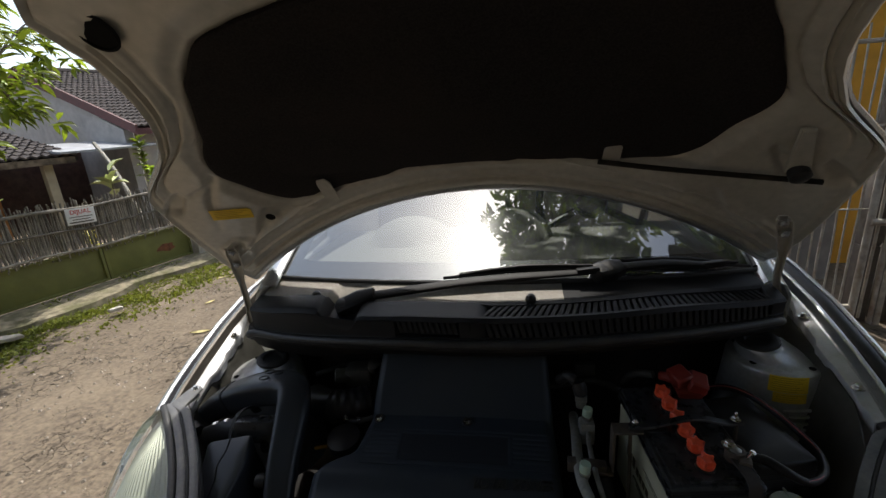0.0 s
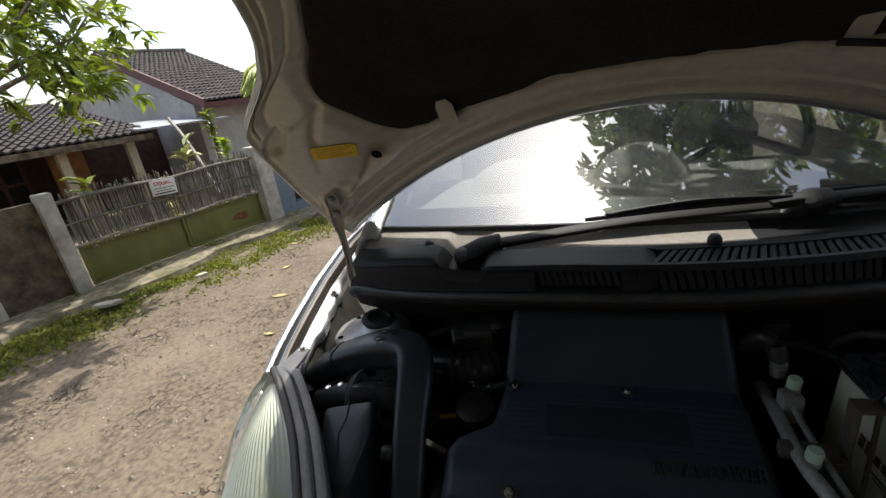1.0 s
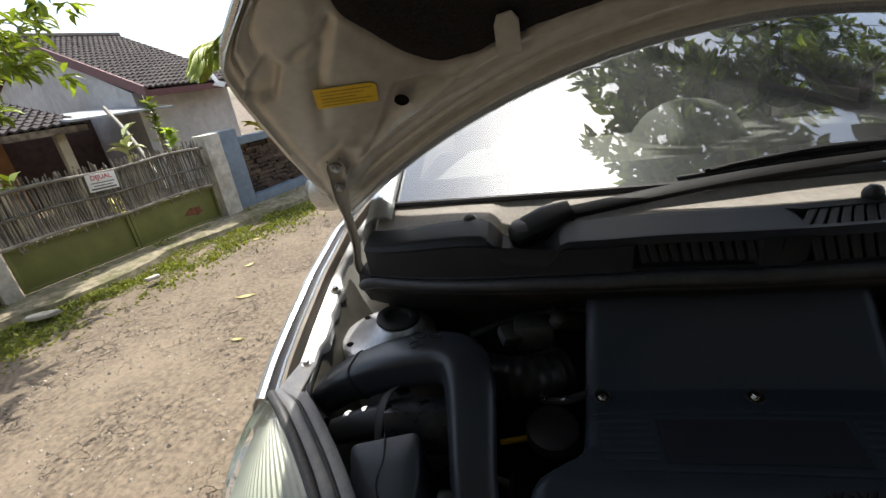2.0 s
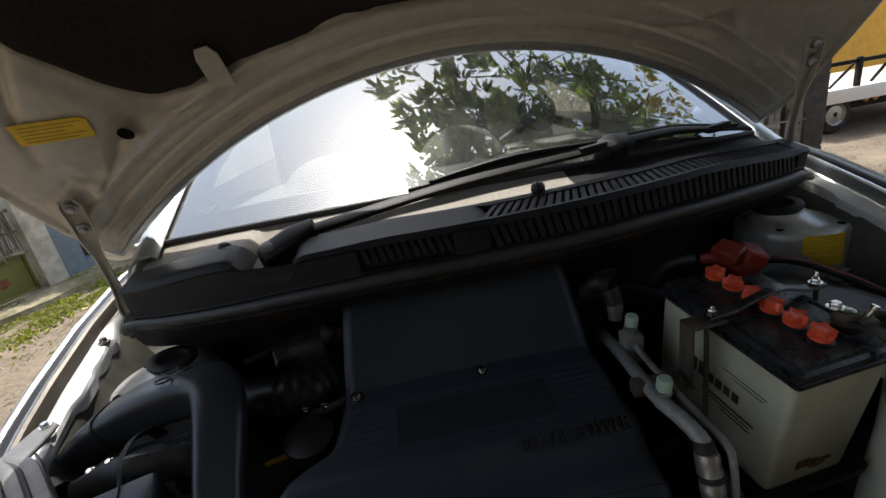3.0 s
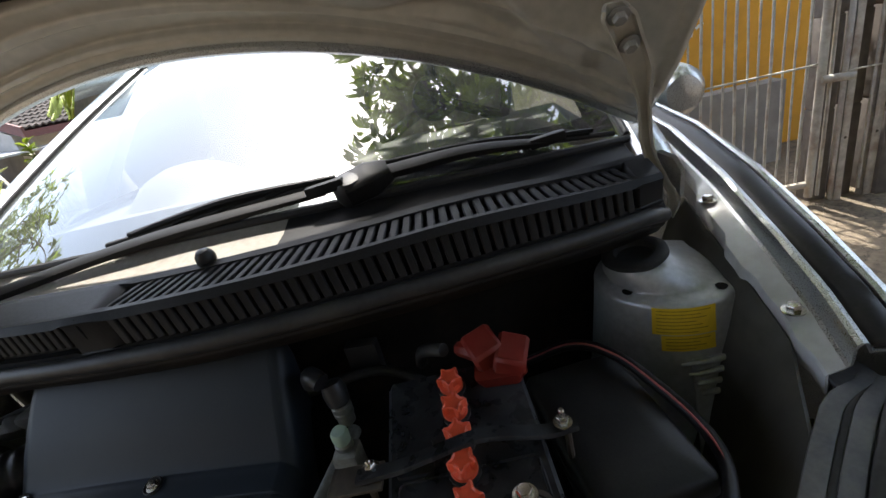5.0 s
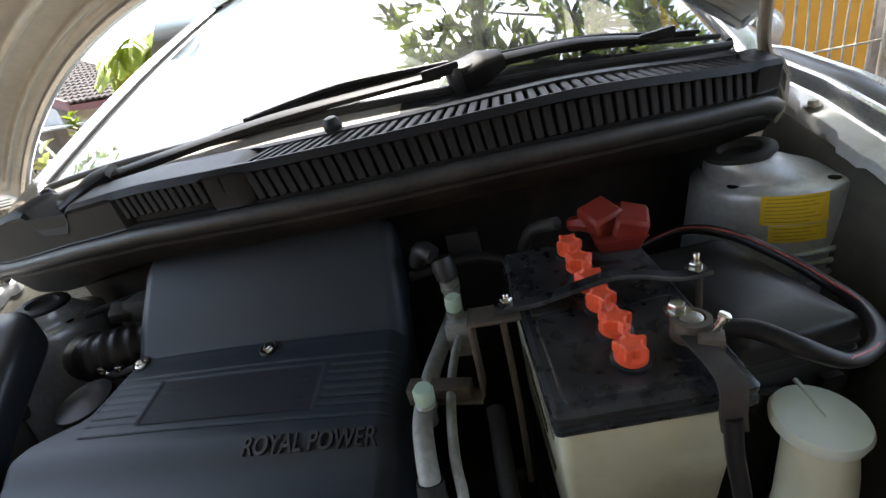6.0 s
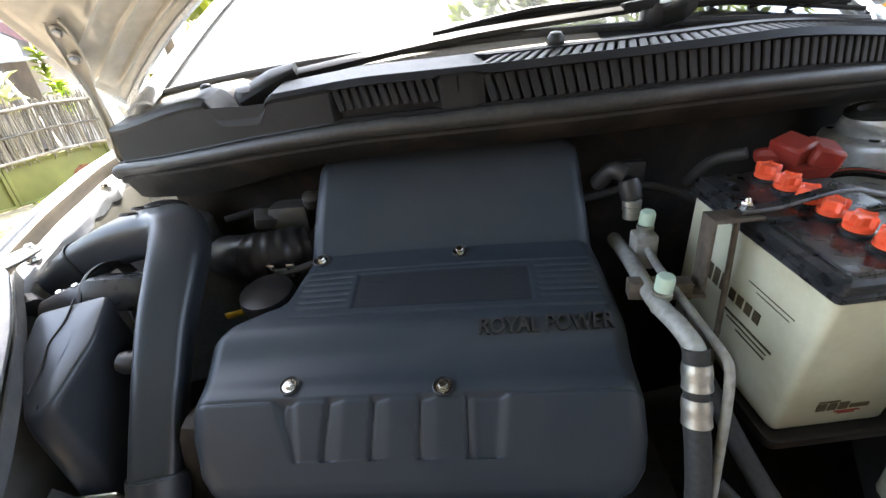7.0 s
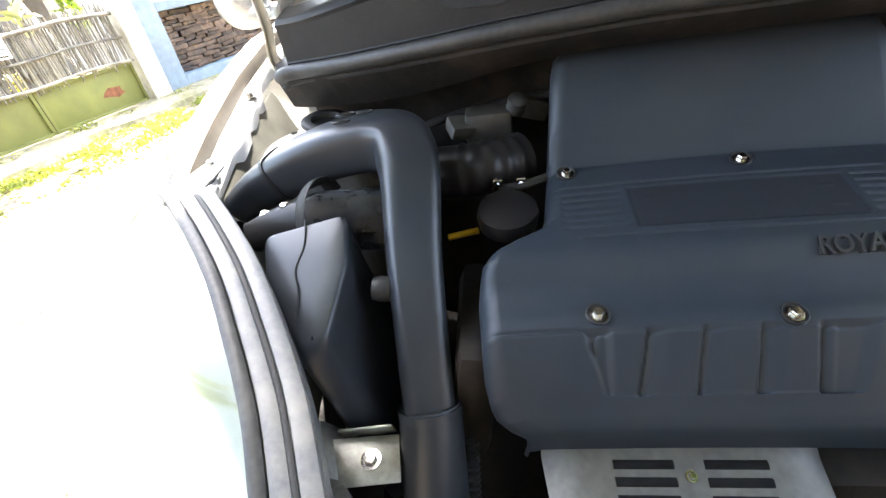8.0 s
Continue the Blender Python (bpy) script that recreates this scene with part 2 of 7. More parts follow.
M_stone = material("brown_slate_cladding", (0.075, 0.05, 0.036), 0.8, 0, 18, 0.6, 0.8, stain=0.7, stain_color=(0.17, 0.12, 0.08), stain_scale=14, rand=0.55)
M_plaster = material("grey_plaster", (0.5, 0.47, 0.43), 0.9, 0, 8, 0.12, 0.2, stain=0.6, stain_color=(0.27, 0.25, 0.23), stain_scale=1.6)
M_tile = material("brown_roof_tile", (0.07, 0.057, 0.05), 0.8, 0, 12, 0.3, 0.3, rand=0.25, island=0.25)
M_fascia = material("maroon_fascia", (0.13, 0.05, 0.045), 0.6, 0, 12, 0.2, 0.1)
M_wood = material("orange_brown_door", (0.36, 0.16, 0.05), 0.55, 0, 6, 0.3, 0.1)
# near-black tone that stands in for the shade of rooms and porch
M_darkroom = material("painted_room_shade", (0.03, 0.025, 0.02), 0.9, 0, 8, 0.3, 0.1)
M_leaf = material("mango_leaf", (0.13, 0.17, 0.025), 0.36, 0, 5, 0.3, 0, island=0.55)
M_leaf2 = material("young_leaf", (0.3, 0.4, 0.06), 0.45, 0, 5, 0.25, 0, island=0.35)
M_bark = material("grey_bark", (0.16, 0.13, 0.1), 0.9, 0, 14, 0.35, 0.5)
M_ochre = material("ochre_wall", (0.78, 0.4, 0.05), 0.8, 0, 9, 0.1, 0.2, stain=0.35, stain_color=(0.5, 0.26, 0.05), stain_scale=2)
M_block = material("grey_render_wall", (0.33, 0.32, 0.31), 0.9, 0, 10, 0.2, 0.3, stain=0.5, stain_color=(0.2, 0.19, 0.18), stain_scale=2)
M_iron = material("flaking_white_iron", (0.55, 0.52, 0.46), 0.6, 0.1, 30, 0.2, 0.2, stain=0.6, stain_color=(0.25, 0.13, 0.07), stain_scale=9)
M_carwhite = material("white_car_paint", (0.75, 0.75, 0.74), 0.3, 0, 300, 0.05, 0, coat=0.5)
M_dryleaf = material("dry_leaf", (0.62, 0.53, 0.24), 0.7, 0, 30, 0.3, 0.1, island=0.3)


def leafy(m, share, tint):
    """Lets light through a leaf: part of it scatters to the other side."""
    nt = m.node_tree
    out = nt.nodes["Material Output"]
    b = nt.nodes["Principled BSDF"]
    tr = nt.nodes.new("ShaderNodeBsdfTranslucent")
    mul = nt.nodes.new("ShaderNodeMix")
    mul.data_type, mul.blend_type = "RGBA", "MULTIPLY"
    mul.inputs["Factor"].default_value = 1.0
    nt.links.new(b.inputs["Base Color"].links[0].from_socket, mul.inputs["A"])
    mul.inputs["B"].default_value = (*tint, 1)
    nt.links.new(mul.outputs["Result"], tr.inputs["Color"])
    mx = nt.nodes.new("ShaderNodeMixShader")
    mx.inputs[0].default_value = share
    nt.links.new(b.outputs[0], mx.inputs[1])
    nt.links.new(tr.outputs[0], mx.inputs[2])
    nt.links.new(mx.outputs[0], out.inputs["Surface"])


for _m in (M_leaf, M_leaf2, M_grass):
    leafy(_m, 0.3, (1.8, 1.8, 0.8))


def film(m, share, color):
    """A thin dry film of dust on a pane."""
    nt = m.node_tree
    out = [n for n in nt.nodes if n.type == "OUTPUT_MATERIAL"][0]
    src = out.inputs["Surface"].links[0].from_socket
    tc = nt.nodes.new("ShaderNodeTexCoord")
    nz = nt.nodes.new("ShaderNodeTexNoise")
    nz.inputs["Scale"].default_value = 6.0
    nz.inputs["Detail"].default_value = 8.0
    nt.links.new(tc.outputs["Object"], nz.inputs["Vector"])
    mr = nt.nodes.new("ShaderNodeMapRange")
    mr.inputs["To Min"].default_value = share * 0.6
    mr.inputs["To Max"].default_value = share * 1.4
    nt.links.new(nz.outputs["Fac"], mr.inputs["Value"])
    df = nt.nodes.new("ShaderNodeBsdfDiffuse")
    df.inputs["Color"].default_value = (*color, 1)
    mx = nt.nodes.new("ShaderNodeMixShader")
    nt.links.new(mr.outputs["Result"], mx.inputs[0])
    nt.links.new(src, mx.inputs[1])
    nt.links.new(df.outputs[0], mx.inputs[2])
    nt.links.new(mx.outputs[0], out.inputs["Surface"])


def haze(m, share, rough):
    """A faint dusty gloss that spreads the sun's mirror image."""
    nt = m.node_tree
    out = [n for n in nt.nodes if n.type == "OUTPUT_MATERIAL"][0]
    src = out.inputs["Surface"].links[0].from_socket
    gl = nt.nodes.new("ShaderNodeBsdfGlossy")
    gl.inputs["Roughness"].default_value = rough
    mx = nt.nodes.new("ShaderNodeMixShader")
    mx.inputs[0].default_value = share
    nt.links.new(src, mx.inputs[1])
    nt.links.new(gl.outputs[0], mx.inputs[2])
    nt.links.new(mx.outputs[0], out.inputs["Surface"])


haze(M_wind, 0.003, 0.18)
haze(M_wind, 0.006, 0.05)
film(M_wind, 0.035, (0.75, 0.78, 0.8))
film(M_lens, 0.05, (0.75, 0.77, 0.7))


# ---- mesh tools ----
def thing(name, at=(0, 0, 0), label="", category="", group="", kind=""):
    ob = new(name)
    ob.empty_display_size = 0.05
    ob.matrix_world = Matrix.Translation(at)
    return tagged(ob, label, category, group, kind)


def placed(ob):
    return ob.matrix_basis if ob.parent is None else placed(ob.parent) @ ob.matrix_parent_inverse @ ob.matrix_basis


def part(name, bm, mat, parent=None, label="", sharp=38, kind=""):
    """Links a bmesh as one mesh object under a thing or a part. Its coordinates are the world's."""
    bmesh.ops.recalc_face_normals(bm, faces=bm.faces[:])
    me = bpy.data.meshes.new(name)
    bm.to_mesh(me)
    bm.free()
    me.materials.append(mat)
    for p in me.polygons:
        p.use_smooth = True
    me.set_sharp_from_angle(angle=radians(sharp))
    ob = new(name, me)
    if parent is not None:
        ob.parent = parent
        ob.matrix_parent_inverse = placed(parent).inverted()
    return tagged(ob, label, kind=kind)


def whole(name, bm, mat, label, category, group="", kind="", sharp=38):
    return tagged(part(name, bm, mat, None, "", sharp), label, category, group, kind)


def smooth_line(pts, n=6):
    """Catmull-Rom through the points."""
    P = [Vector(p) for p in pts]
    if len(P) < 3:
        return P
    P = [2 * P[0] - P[1]] + P + [2 * P[-1] - P[-2]]
    out = []
    for i in range(1, len(P) - 2):
        a, b, c, d = P[i - 1:i + 3]
        for k in range(n):
            t = k / n
            out.append(0.5 * (2 * b + (c - a) * t + (2 * a - 5 * b + 4 * c - d) * t * t + (3 * b - a - 3 * c + d) * t ** 3))
    out.append(P[-2])
    return out


def loft(bm, rings, close=True, cap=True):
    """Skins rings of points, in order; rings of equal length."""
    vs = [[bm.verts.new(p) for p in r] for r in rings]
    n = len(vs[0])
    for a, b in zip(vs, vs[1:]):
        for i in range(n if close else n - 1):
            j = (i + 1) % n
            bm.faces.new((a[i], a[j], b[j], b[i]))
    if cap and close:
        bm.faces.new(vs[0][::-1])
        bm.faces.new(vs[-1])
    return vs


def tube(bm, pts, r, seg=10, n=6, cap=True, flat=1.0, up=None, power=1.0):
    """A tube along a smooth line. r: radius or one for each given point; flat: height over width; power below 1 squares the section."""
    line = smooth_line(pts, n)
    rs = [r] * len(pts) if not isinstance(r, (list, tuple)) else list(r)
    N = len(line)
    rings = []
    nrm = Vector(up) if up else None
    for i, p in enumerate(line):
        t = (line[min(i + 1, N - 1)] - line[max(i - 1, 0)]).normalized()
        if nrm is None:
            nrm = t.orthogonal().normalized()
        nrm = (nrm - t * nrm.dot(t)).normalized()
        bi = t.cross(nrm)
        f = i / (N - 1) * (len(rs) - 1)
        k = min(int(f), len(rs) - 2) if len(rs) > 1 else 0
        rad = rs[k] + (rs[min(k + 1, len(rs) - 1)] - rs[k]) * (f - k)
        ring = []
        for s in range(seg):
            a = 2 * math.pi * s / seg
            ca, sa = math.cos(a), math.sin(a)
            ca = math.copysign(abs(ca) ** power, ca)
            sa = math.copysign(abs(sa) ** power, sa)
            ring.append(p + bi * (ca * rad) + nrm * (sa * rad * flat))
        rings.append(ring)
    loft(bm, rings, True, cap)
    return bm


def lathe(bm, prof, at=(0, 0, 0), axis=(0, 0, 1), seg=20, wave=None):
    """Turns a profile of (radius, height) round an axis."""
    q = Vector(axis).normalized().to_track_quat("Z", "Y").to_matrix()
    rings = []
    for r, h in prof:
        ring = []
        for s in range(seg):
            a = 2 * math.pi * s / seg
            k = r * (wave(a, h) if wave else 1.0)
            ring.append(Vector(at) + q @ Vector((k * math.cos(a), k * math.sin(a), h)))
        rings.append(ring)
    loft(bm, rings)
    return bm


def box(bm, c, s, bev=0.0, m=None, seg=2):
    """A bevelled box of centre c and size s, turned by m about its centre."""
    q = bmesh.ops.create_cube(bm, size=1.0)
    vs = q["verts"]
    bmesh.ops.scale(bm, vec=s, verts=vs)
    if bev > 0:
        es = list({e for v in vs for e in v.link_edges})
        r = bmesh.ops.bevel(bm, geom=es, offset=bev, segments=seg, affect="EDGES", profile=0.6)
        vs = list({v for f in r["faces"] for v in f.verts} | {v for v in vs if v.is_valid})
    if m is not None:
        bmesh.ops.transform(bm, matrix=m, verts=vs)
    bmesh.ops.translate(bm, vec=c, verts=vs)
    return bm


def turn(rx=0, ry=0, rz=0):
    return pose(0, 0, 0, rx, ry, rz)


def plate(bm, outline, n, thick, bev=0.0):
    """A flat plate: an outline of 3D points, made thick along n."""
    n = Vector(n).normalized() * thick
    a = [bm.verts.new(p) for p in outline]
    b = [bm.verts.new(Vector(p) + n) for p in outline]
    f1 = bm.faces.new(a)
    f2 = bm.faces.new(b[::-1])
    fs = [f1, f2]
    k = len(a)
    for i in range(k):
        j = (i + 1) % k
        fs.append(bm.faces.new((a[i], b[i], b[j], a[j])))
    if bev > 0:
        es = list({e for f in (f1, f2) for e in f.edges})
        bmesh.ops.bevel(bm, geom=es, offset=bev, segments=2, affect="EDGES")
    return bm


def sheet(bm, P, thick=0.0, n=None):
    """A grid of points P[i][j]; with thick it becomes a closed shell along n or down its own normals."""
    rows, cols = len(P), len(P[0])
    top = [[bm.verts.new(p) for p in r] for r in P]
    for i in range(rows - 1):
        for j in range(cols - 1):
            bm.faces.new((top[i][j], top[i][j + 1], top[i + 1][j + 1], top[i + 1][j]))
    if thick:
        off = []
        for i in range(rows):
            r = []
            for j in range(cols):
                if n is not None:
                    v = Vector(n)
                else:
                    a = Vector(P[min(i + 1, rows - 1)][j]) - Vector(P[max(i - 1, 0)][j])
                    b = Vector(P[i][min(j + 1, cols - 1)]) - Vector(P[i][max(j - 1, 0)])
                    v = a.cross(b).normalized()
                r.append(bm.verts.new(Vector(P[i][j]) + v * thick))
            off.append(r)
        for i in range(rows - 1):
            for j in range(cols - 1):
                bm.faces.new((off[i][j], off[i + 1][j], off[i + 1][j + 1], off[i][j + 1]))
        for i in range(rows - 1):
            bm.faces.new((top[i][0], top[i + 1][0], off[i + 1][0], off[i][0]))
            bm.faces.new((top[i][-1], off[i][-1], off[i + 1][-1], top[i + 1][-1]))
        for j in range(cols - 1):
            bm.faces.new((top[0][j], off[0][j], off[0][j + 1], top[0][j + 1]))
            bm.faces.new((top[-1][j], top[-1][j + 1], off[-1][j + 1], off[-1][j]))
    return bm


def interp(x, pts):
    """Piecewise linear, with a smooth start and end of each piece left out."""
    if x <= pts[0][0]:
        return pts[0][1]
    for (a, p), (b, q) in zip(pts, pts[1:]):
        if x <= b:
            return p + (q - p) * (x - a) / (b - a)
    return pts[-1][1]


def step(a, b, x):
    t = min(1.0, max(0.0, (x - a) / (b - a)))
    return t * t * (3 - 2 * t)


def bolt(name, at, parent, r=0.009, axis=(0, 0, 1), mat=None, washer=True, stud=0.0, label=""):
    bm = bmesh.new()
    if washer:
        lathe(bm, [(r * 0.3, 0), (r * 1.5, 0), (r * 1.5, r * 0.25), (r * 0.8, r * 0.3)], at, axis, 16)
    q = Vector(axis).normalized()
    a = Vector(at) + q * r * 0.25
    lathe(bm, [(r * 0.95, 0), (r, r * 0.15), (r, r * 0.75), (r * 0.82, r * 0.95), (r * 0.3, r * 0.98)], a, axis, 6)
    if stud:
        lathe(bm, [(r * 0.5, 0), (r * 0.5, stud), (r * 0.35, stud + r * 0.2)], a + q * r * 0.8, axis, 10)
    return part(name, bm, mat or M_zinc, parent, label)


BM = bmesh.new

# ---- the car: shell round the engine bay ----
car = thing("car", (0, 1.6, 0), "silver hatchback parked on the road with its hood propped open", "car")


def cowl_y(x):
    return 0.84 + 0.4 * (x - 0.05) ** 2


def glass_y(x):
    return 0.985 + 0.4 * (x - 0.05) ** 2


def ridge_z(y):
    return interp(y, [(0.6, 0.83), (0.75, 0.895), (0.9, 0.94), (1.05, 0.975), (1.25, 1.005), (1.7, 1.02)])


def fender(side, x95, z95, wide):
    """A front fender: outer skin, rolled ridge with bead, gutter wall and bolted flange with a ragged inner edge."""
    rows = []
    for i in range(56):
        y = 0.805 + 0.02 * i
        w = x95 + interp(y, [(0.8, -0.012), (0.87, -0.003), (0.95, 0.0), (1.1, 0.012), (1.3, 0.026), (1.9, 0.04)])
        z = z95 + interp(y, [(0.8, -0.05), (0.95, 0.0), (1.1, 0.034), (1.3, 0.062), (1.9, 0.095)])
        rag = 0.006 * noise.noise(Vector((y * 16, side * 3.0, 1))) + 0.004 * (1 if int(y * 14) % 2 else -1) - 0.014 * step(0.86, 0.83, y) - 0.02 * step(1.08, 1.13, y)
        dr = 0.02 * step(1.1, 1.2, y)
        sec = [(w - 0.073 - rag, z - 0.05), (w - 0.074 - rag, z - 0.029), (w - 0.072 - rag, z - 0.026), (w - 0.046, z - 0.021), (w - 0.0425, z - 0.0185), (w - 0.0415, z - 0.003), (w - 0.0395, z + 0.003),
               (w - 0.0345, z + 0.005), (w - 0.03, z + 0.004), (w - 0.0265, z - 0.006), (w - 0.012 + wide, z - 0.0075), (w - 0.0085 + wide, z + 0.001), (w - 0.003 + wide, z + 0.002), (w + 0.004 + wide, z - 0.001),
               (w + 0.014 + wide, z - 0.014), (w + 0.026 + wide, z - 0.045), (w + 0.04 + wide, z - 0.11), (w + 0.05, z - 0.22), (w + 0.052, z - 0.4), (w + 0.045, z - 0.6)]
        rows.append([(side * a, y, b) for a, b in sec])
    bm = BM()
    sheet(bm, [r[7:] for r in rows], 0.0025)
    f = part("fender", bm, M_silver, car, sharp=26)
    bm = BM()
    sheet(bm, [r[3:8] for r in rows], 0.0025)
    # left gutter wall is a darker mottled tan, the right one plain silver
    part("gutter", bm, M_gutter if side < 0 else M_silver, f, "gutter wall inside the ridge")
    bm = BM()
    sheet(bm, [r[:4] for r in rows], 0.0025)
    part("flange", bm, M_flange, f, "dusty grey bolted flange")
    bm = BM()
    tube(bm, [Vector(r[9]) * 0.5 + Vector(r[10]) * 0.5 + Vector((0, 0, 0.0062)) for r in rows], 0.0072 + wide * 0.5, 8, 1, flat=0.45 - wide * 12, up=(0, 0, 1), power=0.7)
    part("rubber_strip", bm, M_cable, f, "dark rubber strip along the ridge")
    for y, off in ((0.872, 0.06), (1.075, 0.062)):
        w = x95 + interp(y, [(0.8, -0.012), (0.87, -0.003), (0.95, 0.0), (1.1, 0.012)]) - off
        z = z95 + interp(y, [(0.8, -0.05), (0.95, 0.0), (1.1, 0.034), (1.3, 0.062)]) - 0.022
        bolt("fender_bolt", (side * w, y, z), f, 0.0075, label="zinc fender bolt")
    # inner wing below the flange, its deep shade painted into the dark colour
    bm = BM()
    rows = []
    for i in range(29):
        y = 0.45 + 0.025 * i
        w = x95 + interp(y, [(0.4, -0.19), (0.7, -0.15), (0.85, -0.085), (1.0, -0.078), (1.2, -0.06)])
        z = z95 + interp(y, [(0.45, -0.2), (0.7, -0.11), (0.8, -0.09), (0.95, -0.045), (1.2, 0.0)])
        d = 0.006 * noise.noise(Vector((y * 9, side, 3)))
        rows.append([(side * (w + 0.01), y, z + 0.004), (side * (w - d), y, z - 0.01), (side * (w - 0.012 - d), y, z - 0.05), (side * (w - 0.045 + d), y, z - 0.14), (side * (w - 0.085), y, z - 0.27), (side * (w - 0.1), y, z - 0.45)])
    sheet(bm, rows, 0.004)
    part("inner_wing", bm, M_wing, car, "grimy inner wing with deep shade painted in")
    return f


fender(-1, 0.772, 0.873, 0.0)
fender(1, 0.803, 0.932, 0.017)


def strut_tower(x, y, z, side, lean):
    """A suspension tower: skirt, rolled rim, flat shoulder and a cone, leaning inwards, under the rubber mount."""
    bm = BM()
    rings = []
    for r, dz, k in ((0.128, -0.3, 0), (0.108, -0.16, 0), (0.1, -0.09, 0), (0.0955, -0.045, 0), (0.095, -0.034, 0), (0.0925, -0.0285, 0), (0.088, -0.026, 0), (0.074, -0.0245, 0.1), (0.067, -0.021, 0.25), (0.058, -0.012, 0.6), (0.046, 0.0, 0.9), (0.041, 0.005, 1), (0.028, 0.006, 1)):
        rings.append([(x - side * lean * k + r * math.cos(a * math.pi / 28), y - 0.012 * k + r * math.sin(a * math.pi / 28), z + dz) for a in range(56)])
    loft(bm, rings)
    t = part("strut_tower", bm, M_tower, car, "bare grey suspension tower", sharp=60)
    bm = BM()
    lathe(bm, [(0.026, 0.0), (0.039, 0.001), (0.0425, 0.005), (0.0415, 0.01), (0.035, 0.0135), (0.026, 0.012), (0.023, 0.004), (0.01, 0.003)], (x - side * lean, y - 0.012, z + 0.005), (-side * 0.12, -0.05, 1), 36)
    part("rubber_cap", bm, M_rubber, t, "black rubber mount ring")
    for a, q in ((-60, 0.079), (-15, 0.079), (140, 0.079), (215, 0.08)):
        bm = BM()
        lathe(bm, [(0.006, 0), (0.0072, 0.0018), (0.004, 0.0022), (0.001, 0.0022)], (x + q * math.cos(radians(a)), y + q * math.sin(radians(a)), z - 0.0255), (0, 0, 1), 16)
        part("hole_plug", bm, M_hole, t)
    return t


TX, TY, TZ = 0.668, 1.018, 0.902
tower_r = strut_tower(TX, TY, TZ, 1, 0.043)
tower_l = strut_tower(-0.6, 1.02, 0.835, -1, 0.03)


def skirt(z, ang, lift=0.0):
    """A place on the right tower's skirt."""
    r = interp(z - TZ, [(-0.3, 0.128), (-0.16, 0.108), (-0.09, 0.1), (-0.045, 0.0955), (-0.034, 0.095)]) + lift
    return (TX + r * math.cos(radians(ang)), TY + r * math.sin(radians(ang)), z)


def tower_sticker(ang0, ang1, z0, z1, mat, name, parent, lines):
    bm = BM()
    sheet(bm, [[skirt(z, ang0 + (ang1 - ang0) * k / 8, 0.0012) for k in range(9)] for z in (z0, (z0 + z1) / 2, z1)], 0.0008)
    st = part(name, bm, mat, parent, "yellow printed warning sticker")
    for q in range(lines):
        z = z1 - (z1 - z0) * (q + 0.8) / (lines + 0.6)
        w1 = ang1 - 4 - (q * 7 % 11)
        bm = BM()
        sheet(bm, [[skirt(zz, ang0 + 3 + (w1 - ang0 - 3) * k / 6, 0.0024) for k in range(7)] for zz in (z, z + 0.0008)], 0.0004)
        part("print_line", bm, M_print, st)


tower_sticker(-121, -78, 0.835, 0.872, M_yellow, "sticker", tower_r, 7)
tower_sticker(-115, -79, 0.812, 0.8335, M_yellow, "sticker", tower_r, 4)

# pressed apron below the right tower: a panel with a rolled edge and four slanted ribs
bm = BM()
sheet(bm, [[skirt(z, -96 + 64 * i / 12, d) for z, d in ((0.80, 0.001), (0.77, 0.006), (0.71, 0.016), (0.64, 0.022), (0.58, 0.025))] for i in range(13)], 0.004)
apron = part("apron_panel", bm, M_tower, car, "grey pressed apron below the tower")
bm = BM()
tube(bm, [skirt(z, q, d) for z, q, d in ((0.862, -22, 0.002), (0.80, -24, 0.005), (0.745, -27, 0.012), (0.71, -36, 0.018), (0.675, -52, 0.02))], 0.005, 8)
part("rolled_edge", bm, M_tower, apron)
for k in range(4):
    bm = BM()
    z0 = 0.796 - 0.0125 * k
    tube(bm, [skirt(z0 + 0.004 * (q + 102) / 40, q, 0.0055 + 0.0025 * k) for q in (-103 + 4 * k, -93, -82, -72, -62 - 2 * k)], [0.002, 0.0036, 0.0038, 0.0036, 0.002], 10, 4)
    part("pressed_rib", bm, M_tower, apron)

# plenum tray, bulkhead and its seal
def seal_z(x):
    return interp(x, [(-0.62, 0.925), (-0.5, 0.94), (-0.3, 0.969), (-0.15, 0.985), (0.0, 0.99), (0.3, 0.993), (0.45, 0.988), (0.62, 0.978)])


bm = BM()
rows = []
for i in range(41):
    x = -0.64 + 1.3 * i / 40
    y, z = cowl_y(x), seal_z(x)
    k = step(-0.2, -0.45, x)
    zb = z - 0.045 - 0.02 * k
    rows.append([(x, y + 0.05, z + 0.012), (x, y + 0.006, z + 0.008), (x, y - 0.004, z - 0.008), (x, y + 0.002, z - 0.02), (x, y + 0.03, zb), (x, y + 0.12, zb - 0.02), (x, y + 0.14, 0.7), (x, y + 0.14, 0.35)])
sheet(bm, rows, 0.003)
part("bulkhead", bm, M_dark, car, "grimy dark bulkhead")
bm = BM()
pts = [(-0.625, 1.012, 0.918), (-0.612, 1.004, 0.926)]
for i in range(17):
    x = -0.58 + 1.2 * i / 16
    pts.append((x, cowl_y(x) - 0.002, seal_z(x)))
pts += [(0.645, 0.985, 0.972), (0.66, 1.0, 0.965)]
tube(bm, pts, 0.0115, 14, 4, flat=0.9)
seal_ob = part("bulkhead_seal", bm, M_seal, car, "dusty rubber bulkhead seal")
bm = BM()
tube(bm, [(p[0], p[1] + 0.007, p[2] - 0.014) for p in pts], 0.006, 8, 3)
part("seal_lip", bm, M_rubber, seal_ob)

